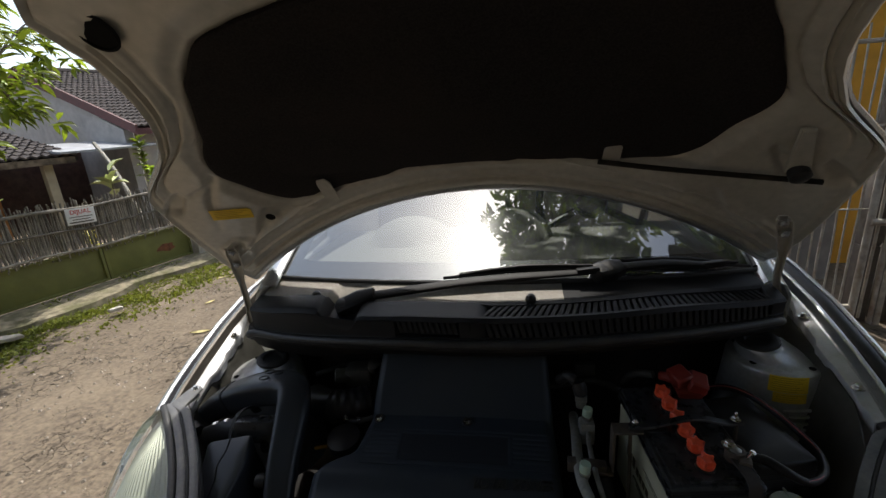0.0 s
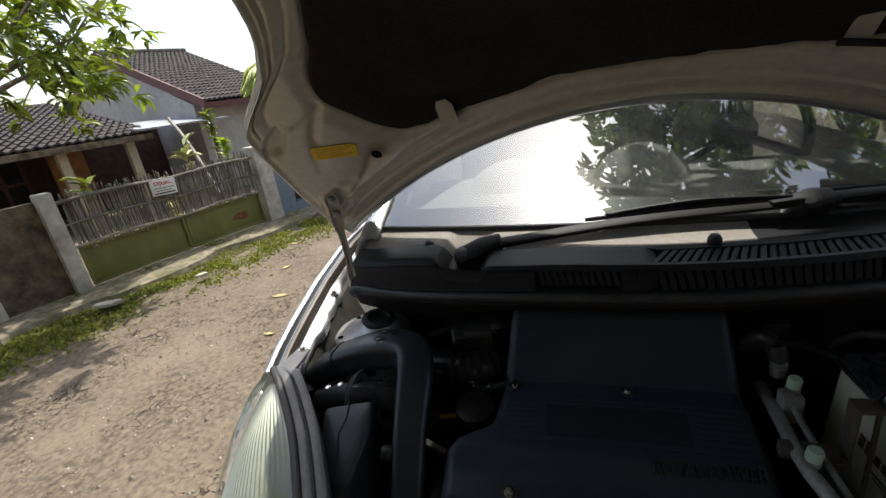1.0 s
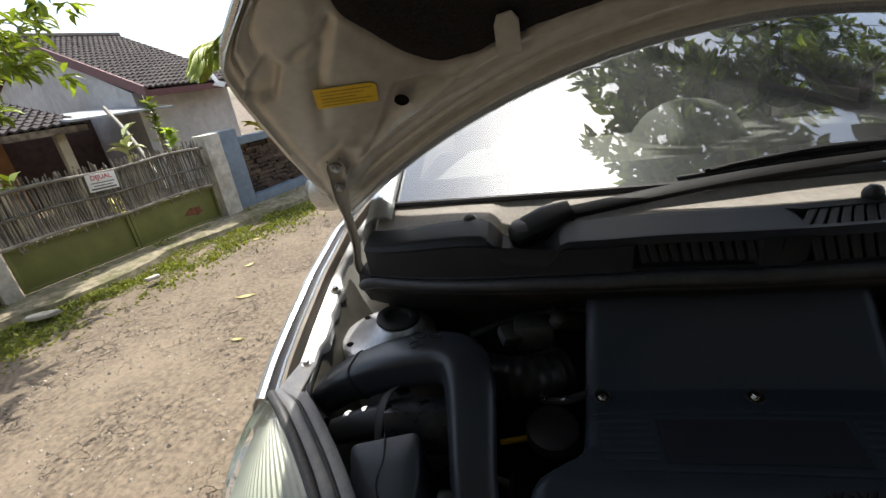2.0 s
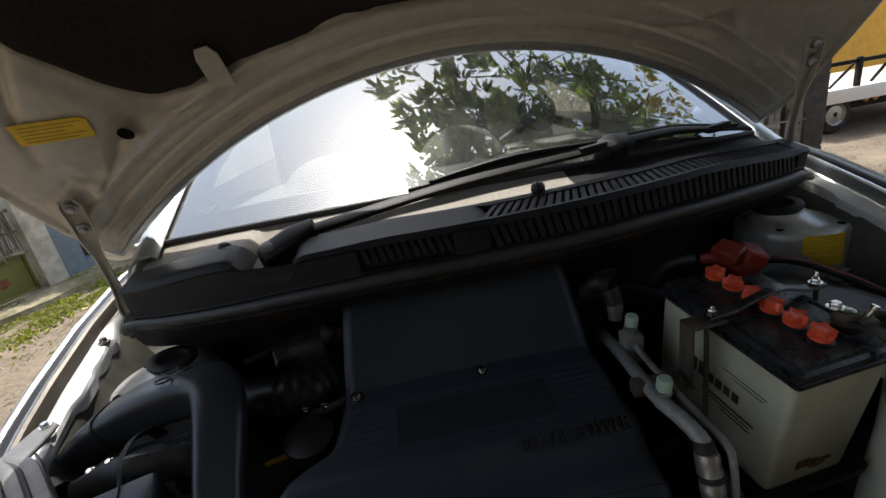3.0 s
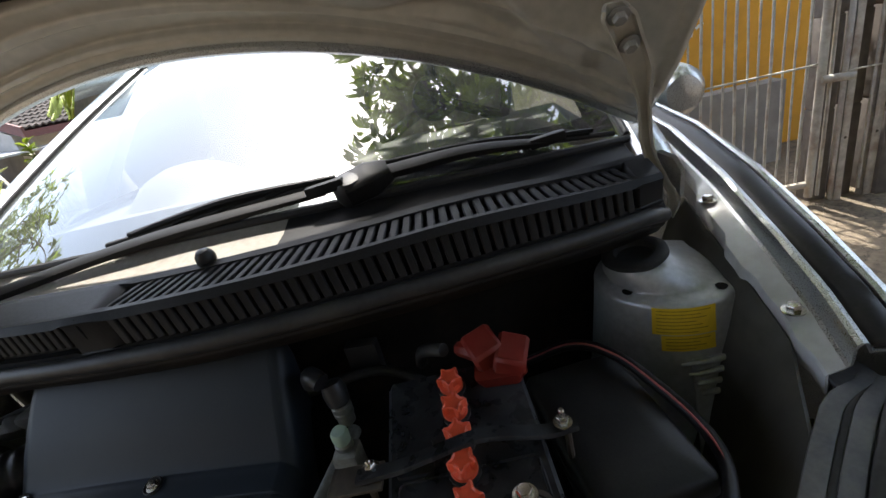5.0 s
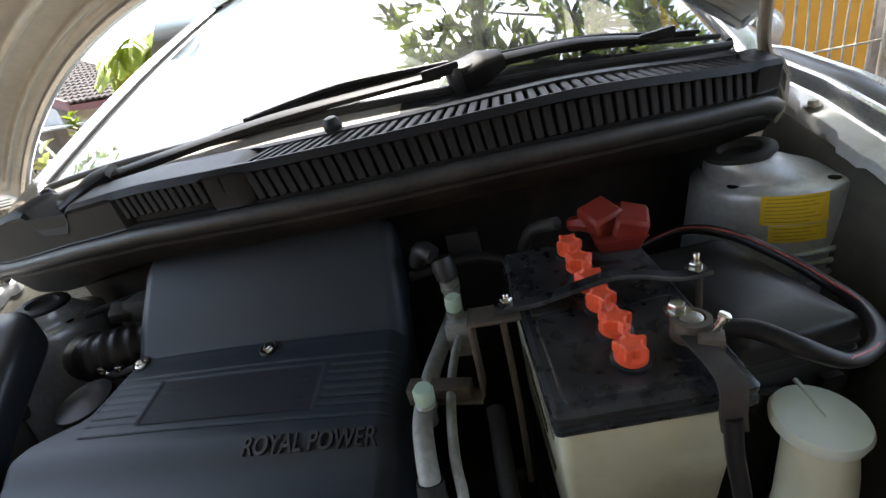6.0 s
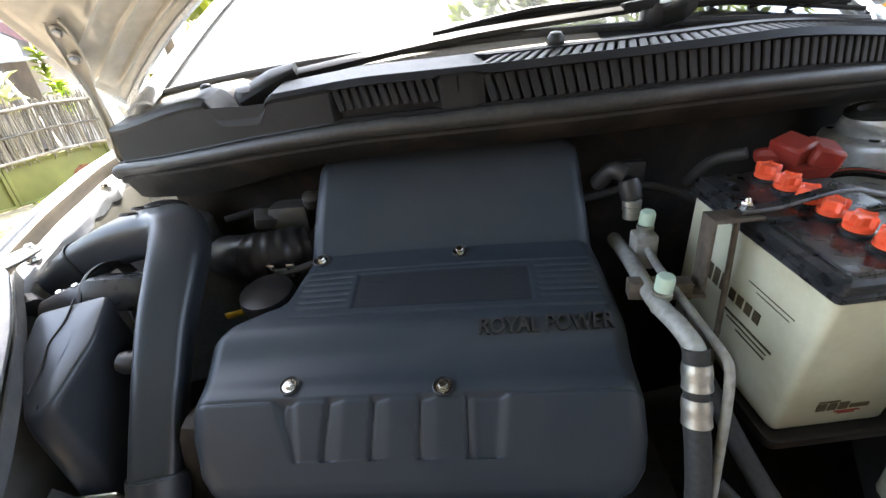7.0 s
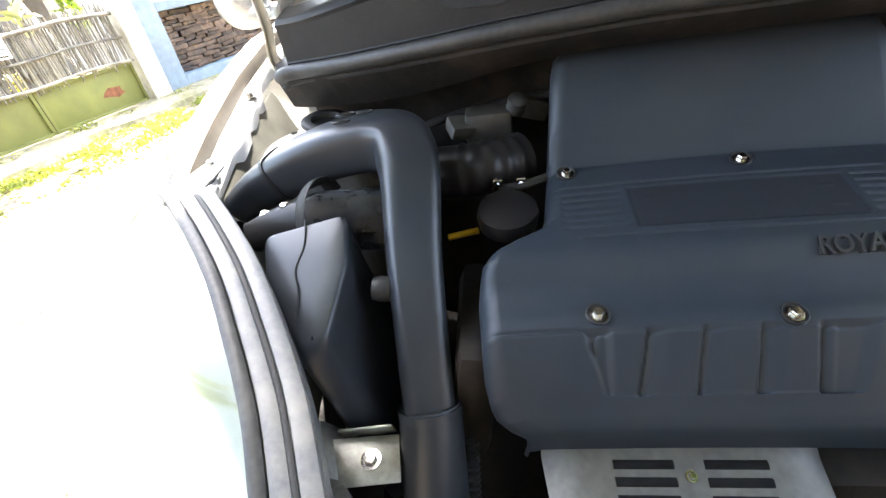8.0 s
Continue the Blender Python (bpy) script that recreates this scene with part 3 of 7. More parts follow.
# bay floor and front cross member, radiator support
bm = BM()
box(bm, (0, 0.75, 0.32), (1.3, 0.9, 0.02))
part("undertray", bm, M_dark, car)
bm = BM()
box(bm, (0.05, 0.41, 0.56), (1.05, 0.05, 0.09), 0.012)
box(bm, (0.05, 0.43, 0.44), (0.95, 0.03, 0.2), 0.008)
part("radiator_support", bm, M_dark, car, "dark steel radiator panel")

# bumper and nose in front of the bay
bm = BM()
rows = []
for i in range(25):
    x = -0.8 + 1.6 * i / 24
    y = 0.17 + 0.42 * abs(x / 0.8) ** 3.2
    rows.append([(x * 0.94, y + 0.15, 0.53), (x * 0.97, y + 0.1, 0.54), (x, y + 0.03, 0.52), (x, y, 0.46), (x, y + 0.01, 0.4), (x, y + 0.05, 0.25), (x, y + 0.1, 0.2)])
sheet(bm, rows, 0.004)
part("bumper", bm, M_silver, car)

# body behind: doors, sills, roof, pillars
for sd in (-1, 1):
    bm = BM()
    rows = []
    for y in [1.66 + 0.15 * i for i in range(15)]:
        w = interp(y, [(1.6, 0.83), (2.4, 0.845), (3.2, 0.82), (3.8, 0.72)])
        z = interp(y, [(1.6, 1.02), (3.0, 1.05), (3.8, 1.0)])
        rows.append([(sd * (w - 0.05), y, z), (sd * (w - 0.01), y, z - 0.02), (sd * (w + 0.015), y, z - 0.2), (sd * (w + 0.01), y, z - 0.5), (sd * (w - 0.05), y, 0.25)])
    sheet(bm, rows, 0.01)
    part("body_side", bm, M_silver, car)
bm = BM()
rows = []
for i in range(17):
    u = -1 + i / 8
    rows.append([(u * interp(v, [(0, 0.56), (0.5, 0.58), (1, 0.52)]), 1.86 + 1.7 * v + 0.05 * u * u, 1.455 - 0.05 * u * u - 0.1 * (v - 0.4) ** 2) for v in (0, 0.15, 0.4, 0.7, 1)])
sheet(bm, rows, 0.02)
part("roof", bm, M_silver, car)
bm = BM()
rows = []
for i in range(9):
    u = -1 + i / 4
    rows.append([(u * 0.55, 3.5 + 0.3 * v, 1.42 - 0.46 * v) for v in (0, 0.5, 1)])
sheet(bm, rows, 0.02)
part("tail", bm, M_silver, car)
# side windows between the shoulder line and the roof
M_side = glass("side_window_glass", (0.5, 0.55, 0.55), 0.01, 0.6)
for sd in (-1, 1):
    bm = BM()
    rows = []
    for y in [1.72 + 0.14 * i for i in range(13)]:
        w = interp(y, [(1.6, 0.83), (2.4, 0.845), (3.2, 0.82), (3.8, 0.72)]) - 0.05
        top = interp(y, [(1.7, 0.6), (1.86, 0.56), (2.7, 0.58), (3.56, 0.52)])
        rows.append([(sd * w, y, 1.025), (sd * (w * 0.55 + top * 0.45), y, 1.24), (sd * top, y, 1.395)])
    sheet(bm, rows)
    sw = part("side_window", bm, M_side, car, "tinted side window")
    sw.visible_shadow = False
# these pillars frame the glass: a broad painted post with a thin black gasket
def screen_edge(sd, v, out, up=0.0):
    x = sd * (0.62 - 0.07 * v * v + out) + 0.045
    y = glass_y(sd * 0.62 + 0.045) + 0.805 * v
    return Vector((x, y, 1.04 + 0.365 * v + 0.008 * math.sin(math.pi * v) + up))


for sd in (-1, 1):
    bm = BM()
    sheet(bm, [[screen_edge(sd, v, o, h) for o, h in ((0.0, 0.0), (0.008, 0.007), (0.03, 0.006), (0.05, -0.006), (0.062, -0.03), (0.06, -0.07))] for v in [k / 16 - 0.06 for k in range(18)]], 0.006)
    part("windscreen_pillar", bm, M_silver, car)
    bm = BM()
    tube(bm, [screen_edge(sd, v, 0.0, 0.003) for v in (0, 0.2, 0.4, 0.6, 0.8, 1.0)], 0.005, 8, 4)
    part("pillar_trim", bm, M_black, car)

# windscreen: a bowed pane
def screen_point(u, v):
    x = u * (0.62 - 0.07 * v * v) + 0.045
    y = glass_y(u * 0.62 + 0.045) + 0.845 * v - 0.04 * v * u * u
    z = 1.075 - 0.035 * u * u + 0.365 * v + 0.008 * math.sin(math.pi * v)
    return Vector((x, y, z))


bm = BM()
sheet(bm, [[screen_point(-1 + i / 20, j / 16) for j in range(17)] for i in range(41)])
windscreen = part("windscreen", bm, M_wind, car, "clear windscreen mirroring sky and leaves")
windscreen.visible_shadow = False
bm = BM()
tube(bm, [screen_point(-1 + i / 10, 0) + Vector((0, -0.004, -0.003)) for i in range(21)], 0.006, 8, 3)
part("screen_seal", bm, M_rubber, windscreen)
bm = BM()
rows = []
for i in range(61):
    u = -0.985 + 1.97 * i / 60
    h = 0.076 + 0.05 * max(0.0, (abs(u) - 0.84) / 0.145) ** 3
    rows.append([screen_point(u, k / 3 * h) - Vector((0, -0.002, 0.005)) for k in range(4)])
sheet(bm, rows)
for sd in (-1, 1):
    sheet(bm, [[screen_point(sd * (0.985 - 0.065 * k / 2), j / 14) - Vector((0, -0.002, 0.006)) for k in range(3)] for j in range(1, 15)])
part("ceramic_band", bm, M_black, windscreen, "black ceramic border of the glass")

# inside the cabin
bm = BM()
rows = []
for i in range(81):
    u = -1 + i / 40
    p = screen_point(u * 0.97, 0.0)
    r = []
    for k in range(14):
        y = p.y + 0.03 + (1.62 - p.y - 0.03) * k / 13
        z = p.z - 0.012 + (1.045 - p.z) * (k / 13) ** 0.6
        for bx, w, h in ((0.09, 0.115, 0.085), (-0.27, 0.13, 0.07)):     # instrument pod and passenger bulge
            e = ((p.x - bx) / w) ** 2 + ((y - 1.5) / 0.13) ** 2
            z += h * max(0.0, 1 - e) ** 0.55
        r.append((p.x, y, z))
    rows.append(r + [(p.x, 1.65, 0.98), (p.x, 1.62, 0.6)])
sheet(bm, rows, 0.01)
part("dashboard", bm, M_dash, car, "grey dashboard behind the windscreen")
bm = BM()
c = Vector((0.36, 1.62, 1.12))
q = Vector((0, -0.85, 0.5)).to_track_quat("Z", "Y").to_matrix()
ring = [c + q @ Vector((0.18 * math.cos(a * math.pi / 10), 0.18 * math.sin(a * math.pi / 10), 0)) for a in range(21)]
tube(bm, ring, 0.014, 8, 3)
for a in (90, 210, 330):
    tube(bm, [c + Vector((0, 0.03, -0.01)), c + q @ Vector((0.18 * math.cos(radians(a)), 0.18 * math.sin(radians(a)), 0))], 0.014, 8)
lathe(bm, [(0.01, -0.02), (0.06, -0.01), (0.05, 0.02), (0.01, 0.025)], c, (0, -0.85, 0.5), 16)
part("steering_wheel", bm, M_black, car)
for x in (-0.36, 0.36):
    bm = BM()
    box(bm, (x, 2.2, 0.95), (0.48, 0.16, 0.75), 0.06, turn(-14))
    box(bm, (x, 2.27, 1.36), (0.24, 0.1, 0.18), 0.04, turn(-10))
    part("seat", bm, M_seat, car, "tan cloth car seat")
bm = BM()
box(bm, (0, 1.9, 0.4), (1.5, 1.4, 0.05))
box(bm, (0, 2.9, 0.8), (1.3, 0.1, 0.8), 0.03)
part("cabin_floor", bm, M_dash, car)
bm = BM()
box(bm, (0.02, 1.80, 1.385), (0.2, 0.02, 0.06), 0.008)
part("rear_mirror", bm, M_black, car)
for sd, mx, my in ((-1, 0.88, 1.48), (1, 0.94, 1.62)):
    bm = BM()
    lathe(bm, [(0.01, -0.05), (0.04, -0.042), (0.062, -0.01), (0.066, 0.02), (0.062, 0.03), (0.01, 0.031)], (sd * mx, my, 1.0), (0, 1, 0), 24)
    tube(bm, [(sd * mx, my + 0.01, 0.97), (sd * 0.8, my + 0.1, 0.96)], 0.018, 8)
    part("wing_mirror", bm, M_silver, car)
for sx in (-0.74, 0.74):
    for yy in (0.75, 3.1):
        bm = BM()
        lathe(bm, [(0.1, -0.09), (0.26, -0.09), (0.29, -0.06), (0.29, 0.06), (0.26, 0.09), (0.1, 0.09)], (sx, yy, 0.29), (1, 0, 0), 32)
        w = part("wheel", bm, M_rubber, car)
        bm = BM()
        lathe(bm, [(0.02, 0), (0.17, 0.01), (0.19, 0.03), (0.01, 0.035)], (sx + math.copysign(0.075, sx), yy, 0.29), (math.copysign(1, sx), 0, 0), 24)
        part("rim", bm, M_alu, w)

# ---- cowl panel under the windscreen ----
cowl = thing("cowl_panel", (0, 0.95, 1.0), "weathered dark plastic cowl panel with ventilation slots", "cowl panel")


def cowl_top(x):
    return 1.046 + 0.006 * x - 0.03 * step(0.36, 0.72, x) - 0.012 * step(-0.1, -0.3, x) - 0.035 * step(-0.36, -0.62, x)


bm = BM()
rows, deck, trough = [], [], []
for i in range(129):
    x = -0.607 + 1.262 * i / 128
    y0 = cowl_y(x)
    zt = cowl_top(x)
    zl = seal_z(x) + 0.011
    yb = max(glass_y(x) + 0.004, y0 + 0.075)
    zb = 1.068 - 0.035 * ((x - 0.045) / 0.62) ** 2
    hollow = 0.016 * step(0.022, 0.028, x) * step(0.625, 0.62, x)
    face = hollow + 0.012 * step(-0.168, -0.164, x) * step(-0.028, -0.032, x)
    dip = 0.03 * step(-0.372, -0.345, x) * step(-0.255, -0.285, x)
    hump = 0.004 * step(-0.6, -0.5, x) * step(-0.37, -0.375, x)
    ym = y0 + 0.06 + (yb - y0 - 0.06) * 0.12
    zm = zt + 0.005 - dip * 0.8 - 0.002 * step(-0.2, -0.1, x)
    rows.append([(x, y0 + 0.05, zl - 0.004), (x, y0 + 0.004, zl - 0.002), (x, y0 + 0.003, zl + 0.001), (x, y0 + 0.004 + face, zl + 0.003), (x, y0 + 0.001 + face, zt - 0.008), (x, y0 - 0.002, zt - 0.004 - dip),
                 (x, y0 + 0.003, zt - dip + hump * 0.5), (x, y0 + 0.009, zt + 0.001 - dip + hump), (x, y0 + 0.0095, zt + 0.001 - hollow - dip + hump), (x, y0 + 0.0495, zt + 0.009 - hollow - dip + hump), (x, y0 + 0.05, zt + 0.009 - dip + hump),
                 (x, y0 + 0.058, zt + 0.01 - dip + hump), (x, ym, zm), (x, ym + 0.002, zm - 0.006)])
    # one strip in two colours: sunlight painted left of 0.2, tree shade right
    (deck if x < 0.2 else trough).append([(x, ym, zm - 0.004), (x, (ym + yb) / 2, (zm + zb) / 2 - 0.003 - 0.003 * step(-0.17, -0.1, x)), (x, yb, zb)])
sheet(bm, rows, 0.003)
part("panel", bm, M_cowl, cowl, sharp=25)
bm = BM()
sheet(bm, deck, 0.003)
part("rear_deck", bm, M_deck, cowl, "strip below the glass, sunlight painted into its pale colour")
bm = BM()
sheet(bm, deck[-1:] + trough, 0.003)
part("deck_shade_end", bm, M_cowl, cowl, "right end of the strip, painted dark as tree shade")
bm = BM()
y0 = cowl_y(-0.008)
tube(bm, [(-0.006, y0 + 0.002, 1.012), (-0.006, y0 - 0.0025, 1.042), (-0.008, y0 + 0.01, 1.0475), (-0.014, y0 + 0.056, 1.0565)], 0.0011, 6, 3)
part("panel_joint", bm, M_hole, cowl)


def slat_mesh(w, l, h):
    bm = BM()
    box(bm, (0, 0, 0), (w, l, h), 0.0012, None, 1)
    me = bpy.data.meshes.new("slat")
    bm.to_mesh(me)
    bm.free()
    me.materials.append(M_cowl)
    return me


top_me, face_me, small_me = slat_mesh(0.0088, 0.044, 0.008), slat_mesh(0.0092, 0.034, 0.006), slat_mesh(0.0078, 0.03, 0.005)
HOME = Matrix.Translation((0, -0.95, -1.0))
for i in range(44):
    x = 0.033 + 0.01345 * i
    y0, zt = cowl_y(x), cowl_top(x)
    skew = 0.62 * (1 - i / 43) ** 1.3
    ta = math.atan(0.8 * (x - 0.05))
    ob = new("slat", top_me)
    ob.parent = cowl
    ob.matrix_basis = HOME @ Matrix.Translation((x, y0 + 0.0295, zt + 0.0012)) @ turn(10, 0, math.degrees(ta - skew)) @ Matrix.Diagonal((1, 1 / math.cos(skew), 1, 1))
    ob = new("slat", face_me)
    ob.parent = cowl
    zl = seal_z(x) + 0.011
    ob.matrix_basis = HOME @ Matrix.Translation((x, y0 + 0.0045, (zl + zt) / 2 - 0.002)) @ turn(0, 0, math.degrees(ta)) @ turn(84, 0, 0) @ turn(0, 0, 16 * skew / 0.62)
for i in range(11):
    x = -0.16 + 0.0122 * i
    ob = new("slat", small_me)
    ob.parent = cowl
    ob.matrix_basis = HOME @ Matrix.Translation((x, cowl_y(x) + 0.003, cowl_top(x) - 0.02)) @ turn(84, 0, 0) @ turn(0, 0, 14)
for p in ((-0.402, 0.988, 1.04), (0.12, 0.905, 1.062)):
    bm = BM()
    lathe(bm, [(0.01, -0.006), (0.0115, 0.0), (0.0105, 0.006), (0.007, 0.011), (0.002, 0.0125)], p, (0, -0.2, 1), 18)
    part("washer_nozzle", bm, M_black, cowl, "round black washer jet")

# ---- wipers ----
def wiper(pivot, elbow, tip, blade0, blade1, label):
    w = thing("wiper", pivot, label, "wiper", "wipers on the windscreen")
    pv, el, tp = Vector(pivot), Vector(elbow), Vector(tip)
    bm = BM()
    lathe(bm, [(0.014, -0.03), (0.022, -0.01), (0.023, 0.008), (0.018, 0.016), (0.004, 0.018)], pivot, (0, -0.3, 1), 18)
    part("pivot_cap", bm, M_black, w)
    bm = BM()
    d = (el - pv)
    tube(bm, [pv - d * 0.12, pv + d * 0.5, el], [0.024, 0.026, 0.016], 14, 6, flat=0.62, up=(0, -0.4, 1), power=0.45)
    part("arm_head", bm, M_wiper, w)
    bm = BM()
    tube(bm, [el - d * 0.2, el + (tp - el) * 0.5 + Vector((0, 0, 0.006)), tp], [0.012, 0.0105, 0.008], 10, 6, flat=0.45, up=(0, -0.4, 1), power=0.45)
    part("arm", bm, M_wiper, w)
    b0, b1 = Vector(blade0), Vector(blade1)
    bm = BM()
    tube(bm, [b0, (b0 + b1) / 2 + Vector((0, 0, 0.004)), b1], 0.004, 8, 8)
    part("blade_rubber", bm, M_rubber, w)
    bm = BM()
    tube(bm, [b0 * 0.9 + b1 * 0.1 + Vector((0, 0, 0.006)), (b0 + b1) / 2 + Vector((0, 0, 0.014)), b0 * 0.1 + b1 * 0.9 + Vector((0, 0, 0.006))], [0.004, 0.0065, 0.004], 8, 8)
    for k in (0.25, 0.42, 0.6, 0.78):
        p = b0 + (b1 - b0) * k
        tube(bm, [p + Vector((-0.05, -0.004, 0.004)), p + Vector((0, 0, 0.009)), p + Vector((0.05, 0.008, 0.004))], 0.003, 6, 4)
    part("blade_bridge", bm, M_wiper, w)
    bm = BM()
    box(bm, (tp.x, tp.y, tp.z + 0.003), (0.05, 0.016, 0.014), 0.003, turn(0, -4, 6))
    part("blade_clip", bm, M_wiper, w)
    return w


wiper((-0.315, 0.948, 1.028), (-0.24, 0.955, 1.058), (0.25, 0.992, 1.09), (-0.08, 1.0, 1.078), (0.30, 1.005, 1.096), "black wiper arm lying across the windscreen foot")
wiper((0.278, 1.005, 1.082), (0.33, 1.02, 1.092), (0.54, 1.07, 1.072), (0.27, 1.03, 1.096), (0.64, 1.112, 1.054), "black wiper resting on the lower windscreen")

# ---- hood ----
hood = thing("hood", (0, 1.1, 1.1), "open silver car hood with felt-lined underside", "car hood")
HN = Vector((0, 1.05, 1.0)).normalized()
HW = [(0, 0.68), (0.046, 0.69), (0.167, 0.7), (0.281, 0.702), (0.378, 0.7), (0.44, 0.697), (0.475, 0.692), (0.488, 0.688), (0.498, 0.672), (0.507, 0.643), (0.516, 0.61), (0.531, 0.58), (0.576, 0.546), (0.61, 0.532), (0.65, 0.524), (0.7, 0.521), (0.75, 0.524), (0.8, 0.531), (0.88, 0.526), (0.945, 0.488), (1.0, 0.41)]


def hood_crown(x, v):
    """How far the hood bulges out of its plane: most along the windscreen edge."""
    return (0.03 + 0.06 * (1 - step(0.15, 0.85, v))) * (1 - (x / 0.73) ** 2) - 0.05 * step(0.75, 1.0, v)


def hood_rear(x):
    return 1.027 + 0.27 * (x - 0.05) ** 2


def hood_front(x):
    return 0.44 + 0.25 * x * x


def hood_point(u, v, lift=0.0):
    x = u * interp(v, HW)
    y = hood_rear(x) + (hood_front(x) - hood_rear(x)) * v
    return Vector((x, y, 2.25 - 1.05 * y + 1.45 * (hood_crown(x, v) - 0.012))) + HN * lift


LINER = [(-0.13, 0.638), (-0.29, 0.654), (-0.354, 0.667), (-0.4, 0.696), (-0.434, 0.737), (-0.464, 0.788), (-0.5, 0.83), (-0.507, 0.872), (-0.48, 0.909), (-0.456, 0.938), (-0.43, 0.96), (-0.403, 0.972), (-0.365, 0.975), (-0.31, 0.97),
         (-0.22, 0.965), (-0.154, 0.957), (-0.084, 0.95), (0.05, 0.95), (0.19, 0.947), (0.3, 0.938), (0.4, 0.913), (0.455, 0.84), (0.483, 0.795), (0.45, 0.74), (0.385, 0.67), (0.3, 0.645), (0.0, 0.633)]


def poly_dist(x, y, P):
    """Signed distance to a polygon: negative inside."""
    best, inside = 1e9, False
    for (ax, ay), (bx, by) in zip(P, P[1:] + P[:1]):
        dx, dy = bx - ax, by - ay
        t = max(0, min(1, ((x - ax) * dx + (y - ay) * dy) / (dx * dx + dy * dy)))
        best = min(best, math.hypot(x - ax - t * dx, y - ay - t * dy))
        if (ay > y) != (by > y) and x < ax + (y - ay) / (by - ay) * dx:
            inside = not inside
    return -best if inside else best


def line_dist(x, y, P):
    """Distance to an open line, and how far along it."""
    best, at, n = 1e9, 0.0, len(P) - 1
    for i in range(n):
        (ax, ay), (bx, by) = P[i], P[i + 1]
        dx, dy = bx - ax, by - ay
        t = max(0, min(1, ((x - ax) * dx + (y - ay) * dy) / (dx * dx + dy * dy)))
        d = math.hypot(x - ax - t * dx, y - ay - t * dy)
        if d < best:
            best, at = d, (i + t) / n
    return best, at


CREASE = [(0.53, 0.875), (0.57, 0.915), (0.59, 0.945), (0.61, 0.98)]
TICK = [(0.55, 0.885), (0.59, 0.889)]
POCKET = [(0.69, 0.91), (0.66, 0.888), (0.615, 0.873), (0.61, 0.893), (0.645, 0.922)]
DELTA = [(0.485, 0.97), (0.51, 0.992), (0.545, 1.03), (0.51, 1.028), (0.47, 1.012), (0.37, 1.0), (0.41, 0.99), (0.45, 0.978)]
HINGE_PAD = [(0.655, 1.03), (0.60, 1.018), (0.565, 1.035), (0.585, 1.07), (0.62, 1.11), (0.70, 1.12)]
NU, NV = 240, 230
bm = BM()
rows = []
for i in range(NU + 1):
    u = -1 + 2 * i / NU
    r = []
    for j in range(NV + 1):
        v = (j / NV) ** 1.6
        p = hood_point(u, v)
        ax = abs(p.x)
        d = poly_dist(p.x, p.y, LINER)
        w = interp(v, HW)
        side_e, rear_e = (1 - abs(u)) * w, v * 0.68
        edge = min(side_e, rear_e, (1 - v) * 0.68)
        h = (0.012 * step(0.0, 0.01, d) + 0.008 * step(0.012, 0.04, d)) * (0.15 + 0.85 * step(0.0, 0.08, rear_e))   # frame stands proud of the lined field
        h -= 0.006 * math.exp(-((edge - 0.02) / 0.005) ** 2)     # groove inside the rim
        h -= 0.009 * step(0.010, 0.0, edge)                      # rolled rim
        near = step(0.02, 0.06, side_e)
        for at, ht in ((0.023, 0.007), (0.058, 0.007), (0.094, 0.004)):         # pressed beads along the windscreen edge
            h += near * ht * math.exp(-((rear_e - at) / 0.0024) ** 2)
        h -= near * (0.009 * step(0.0265, 0.03, rear_e) * step(0.054, 0.05, rear_e) + 0.003 * step(0.02, 0.016, rear_e))
        h += near * 0.005 * step(0.06, 0.085, rear_e) * step(0.12, 0.1, rear_e)
        if ax > 0.33:
            band = step(0.4, 0.5, v) * step(0.85, 0.75, v)
            h -= band * (0.007 * math.exp(-((side_e - 0.034) / 0.0045) ** 2) - 0.004 * math.exp(-((side_e - 0.046) / 0.006) ** 2) + 0.006 * math.exp(-((side_e - 0.07) / 0.006) ** 2))
            c, at = line_dist(ax, p.y, CREASE)
            h -= 0.011 * (1 - at * 0.8) * math.exp(-(c / 0.0085) ** 2)
            c, at = line_dist(ax, p.y, TICK)
            h -= 0.006 * math.exp(-(c / 0.004) ** 2)
            h -= 0.012 * step(0.003, -0.007, poly_dist(ax, p.y, POCKET))
            h -= 0.013 * step(0.004, -0.01, poly_dist(ax, p.y, DELTA))
            h += 0.006 * step(0.004, -0.004, poly_dist(ax, p.y, HINGE_PAD))
            h -= 0.006 * math.exp(-(((ax - 0.605) / 0.012) ** 2 + ((p.y - 1.045) / 0.03) ** 2))
            h -= 0.010 * math.exp(-(((ax - 0.47) / 0.03) ** 2 + ((p.y - 0.55) / 0.02) ** 2))
        h += 0.0012 * noise.noise(Vector((p.x * 9, p.y * 9, 2)))
        r.append(p - HN * h)
    rows.append(r)
sheet(bm, rows)
inner = part("inner_panel", bm, M_under, hood, "dusty grey pressed inner hood panel", sharp=60)
bm = BM()
sheet(bm, [[hood_point(-1 + i / 15, j / 20, 0.014) for j in range(21)] for i in range(31)], 0.002, HN)
part("outer_skin", bm, M_silver, hood, "silver painted hood skin", sharp=60)
bm = BM()
tube(bm, [hood_point(-1, j / 40, 0.004) for j in range(41)], 0.008, 8, 2)
tube(bm, [hood_point(1, j / 40, 0.004) for j in range(41)], 0.008, 8, 2)
tube(bm, [hood_point(-1 + i / 20, 0, 0.004) for i in range(41)], 0.008, 8, 2)
tube(bm, [hood_point(-1 + i / 20, 1, 0.004) for i in range(41)], 0.008, 8, 2)
part("hemmed_edge", bm, M_silver, hood)


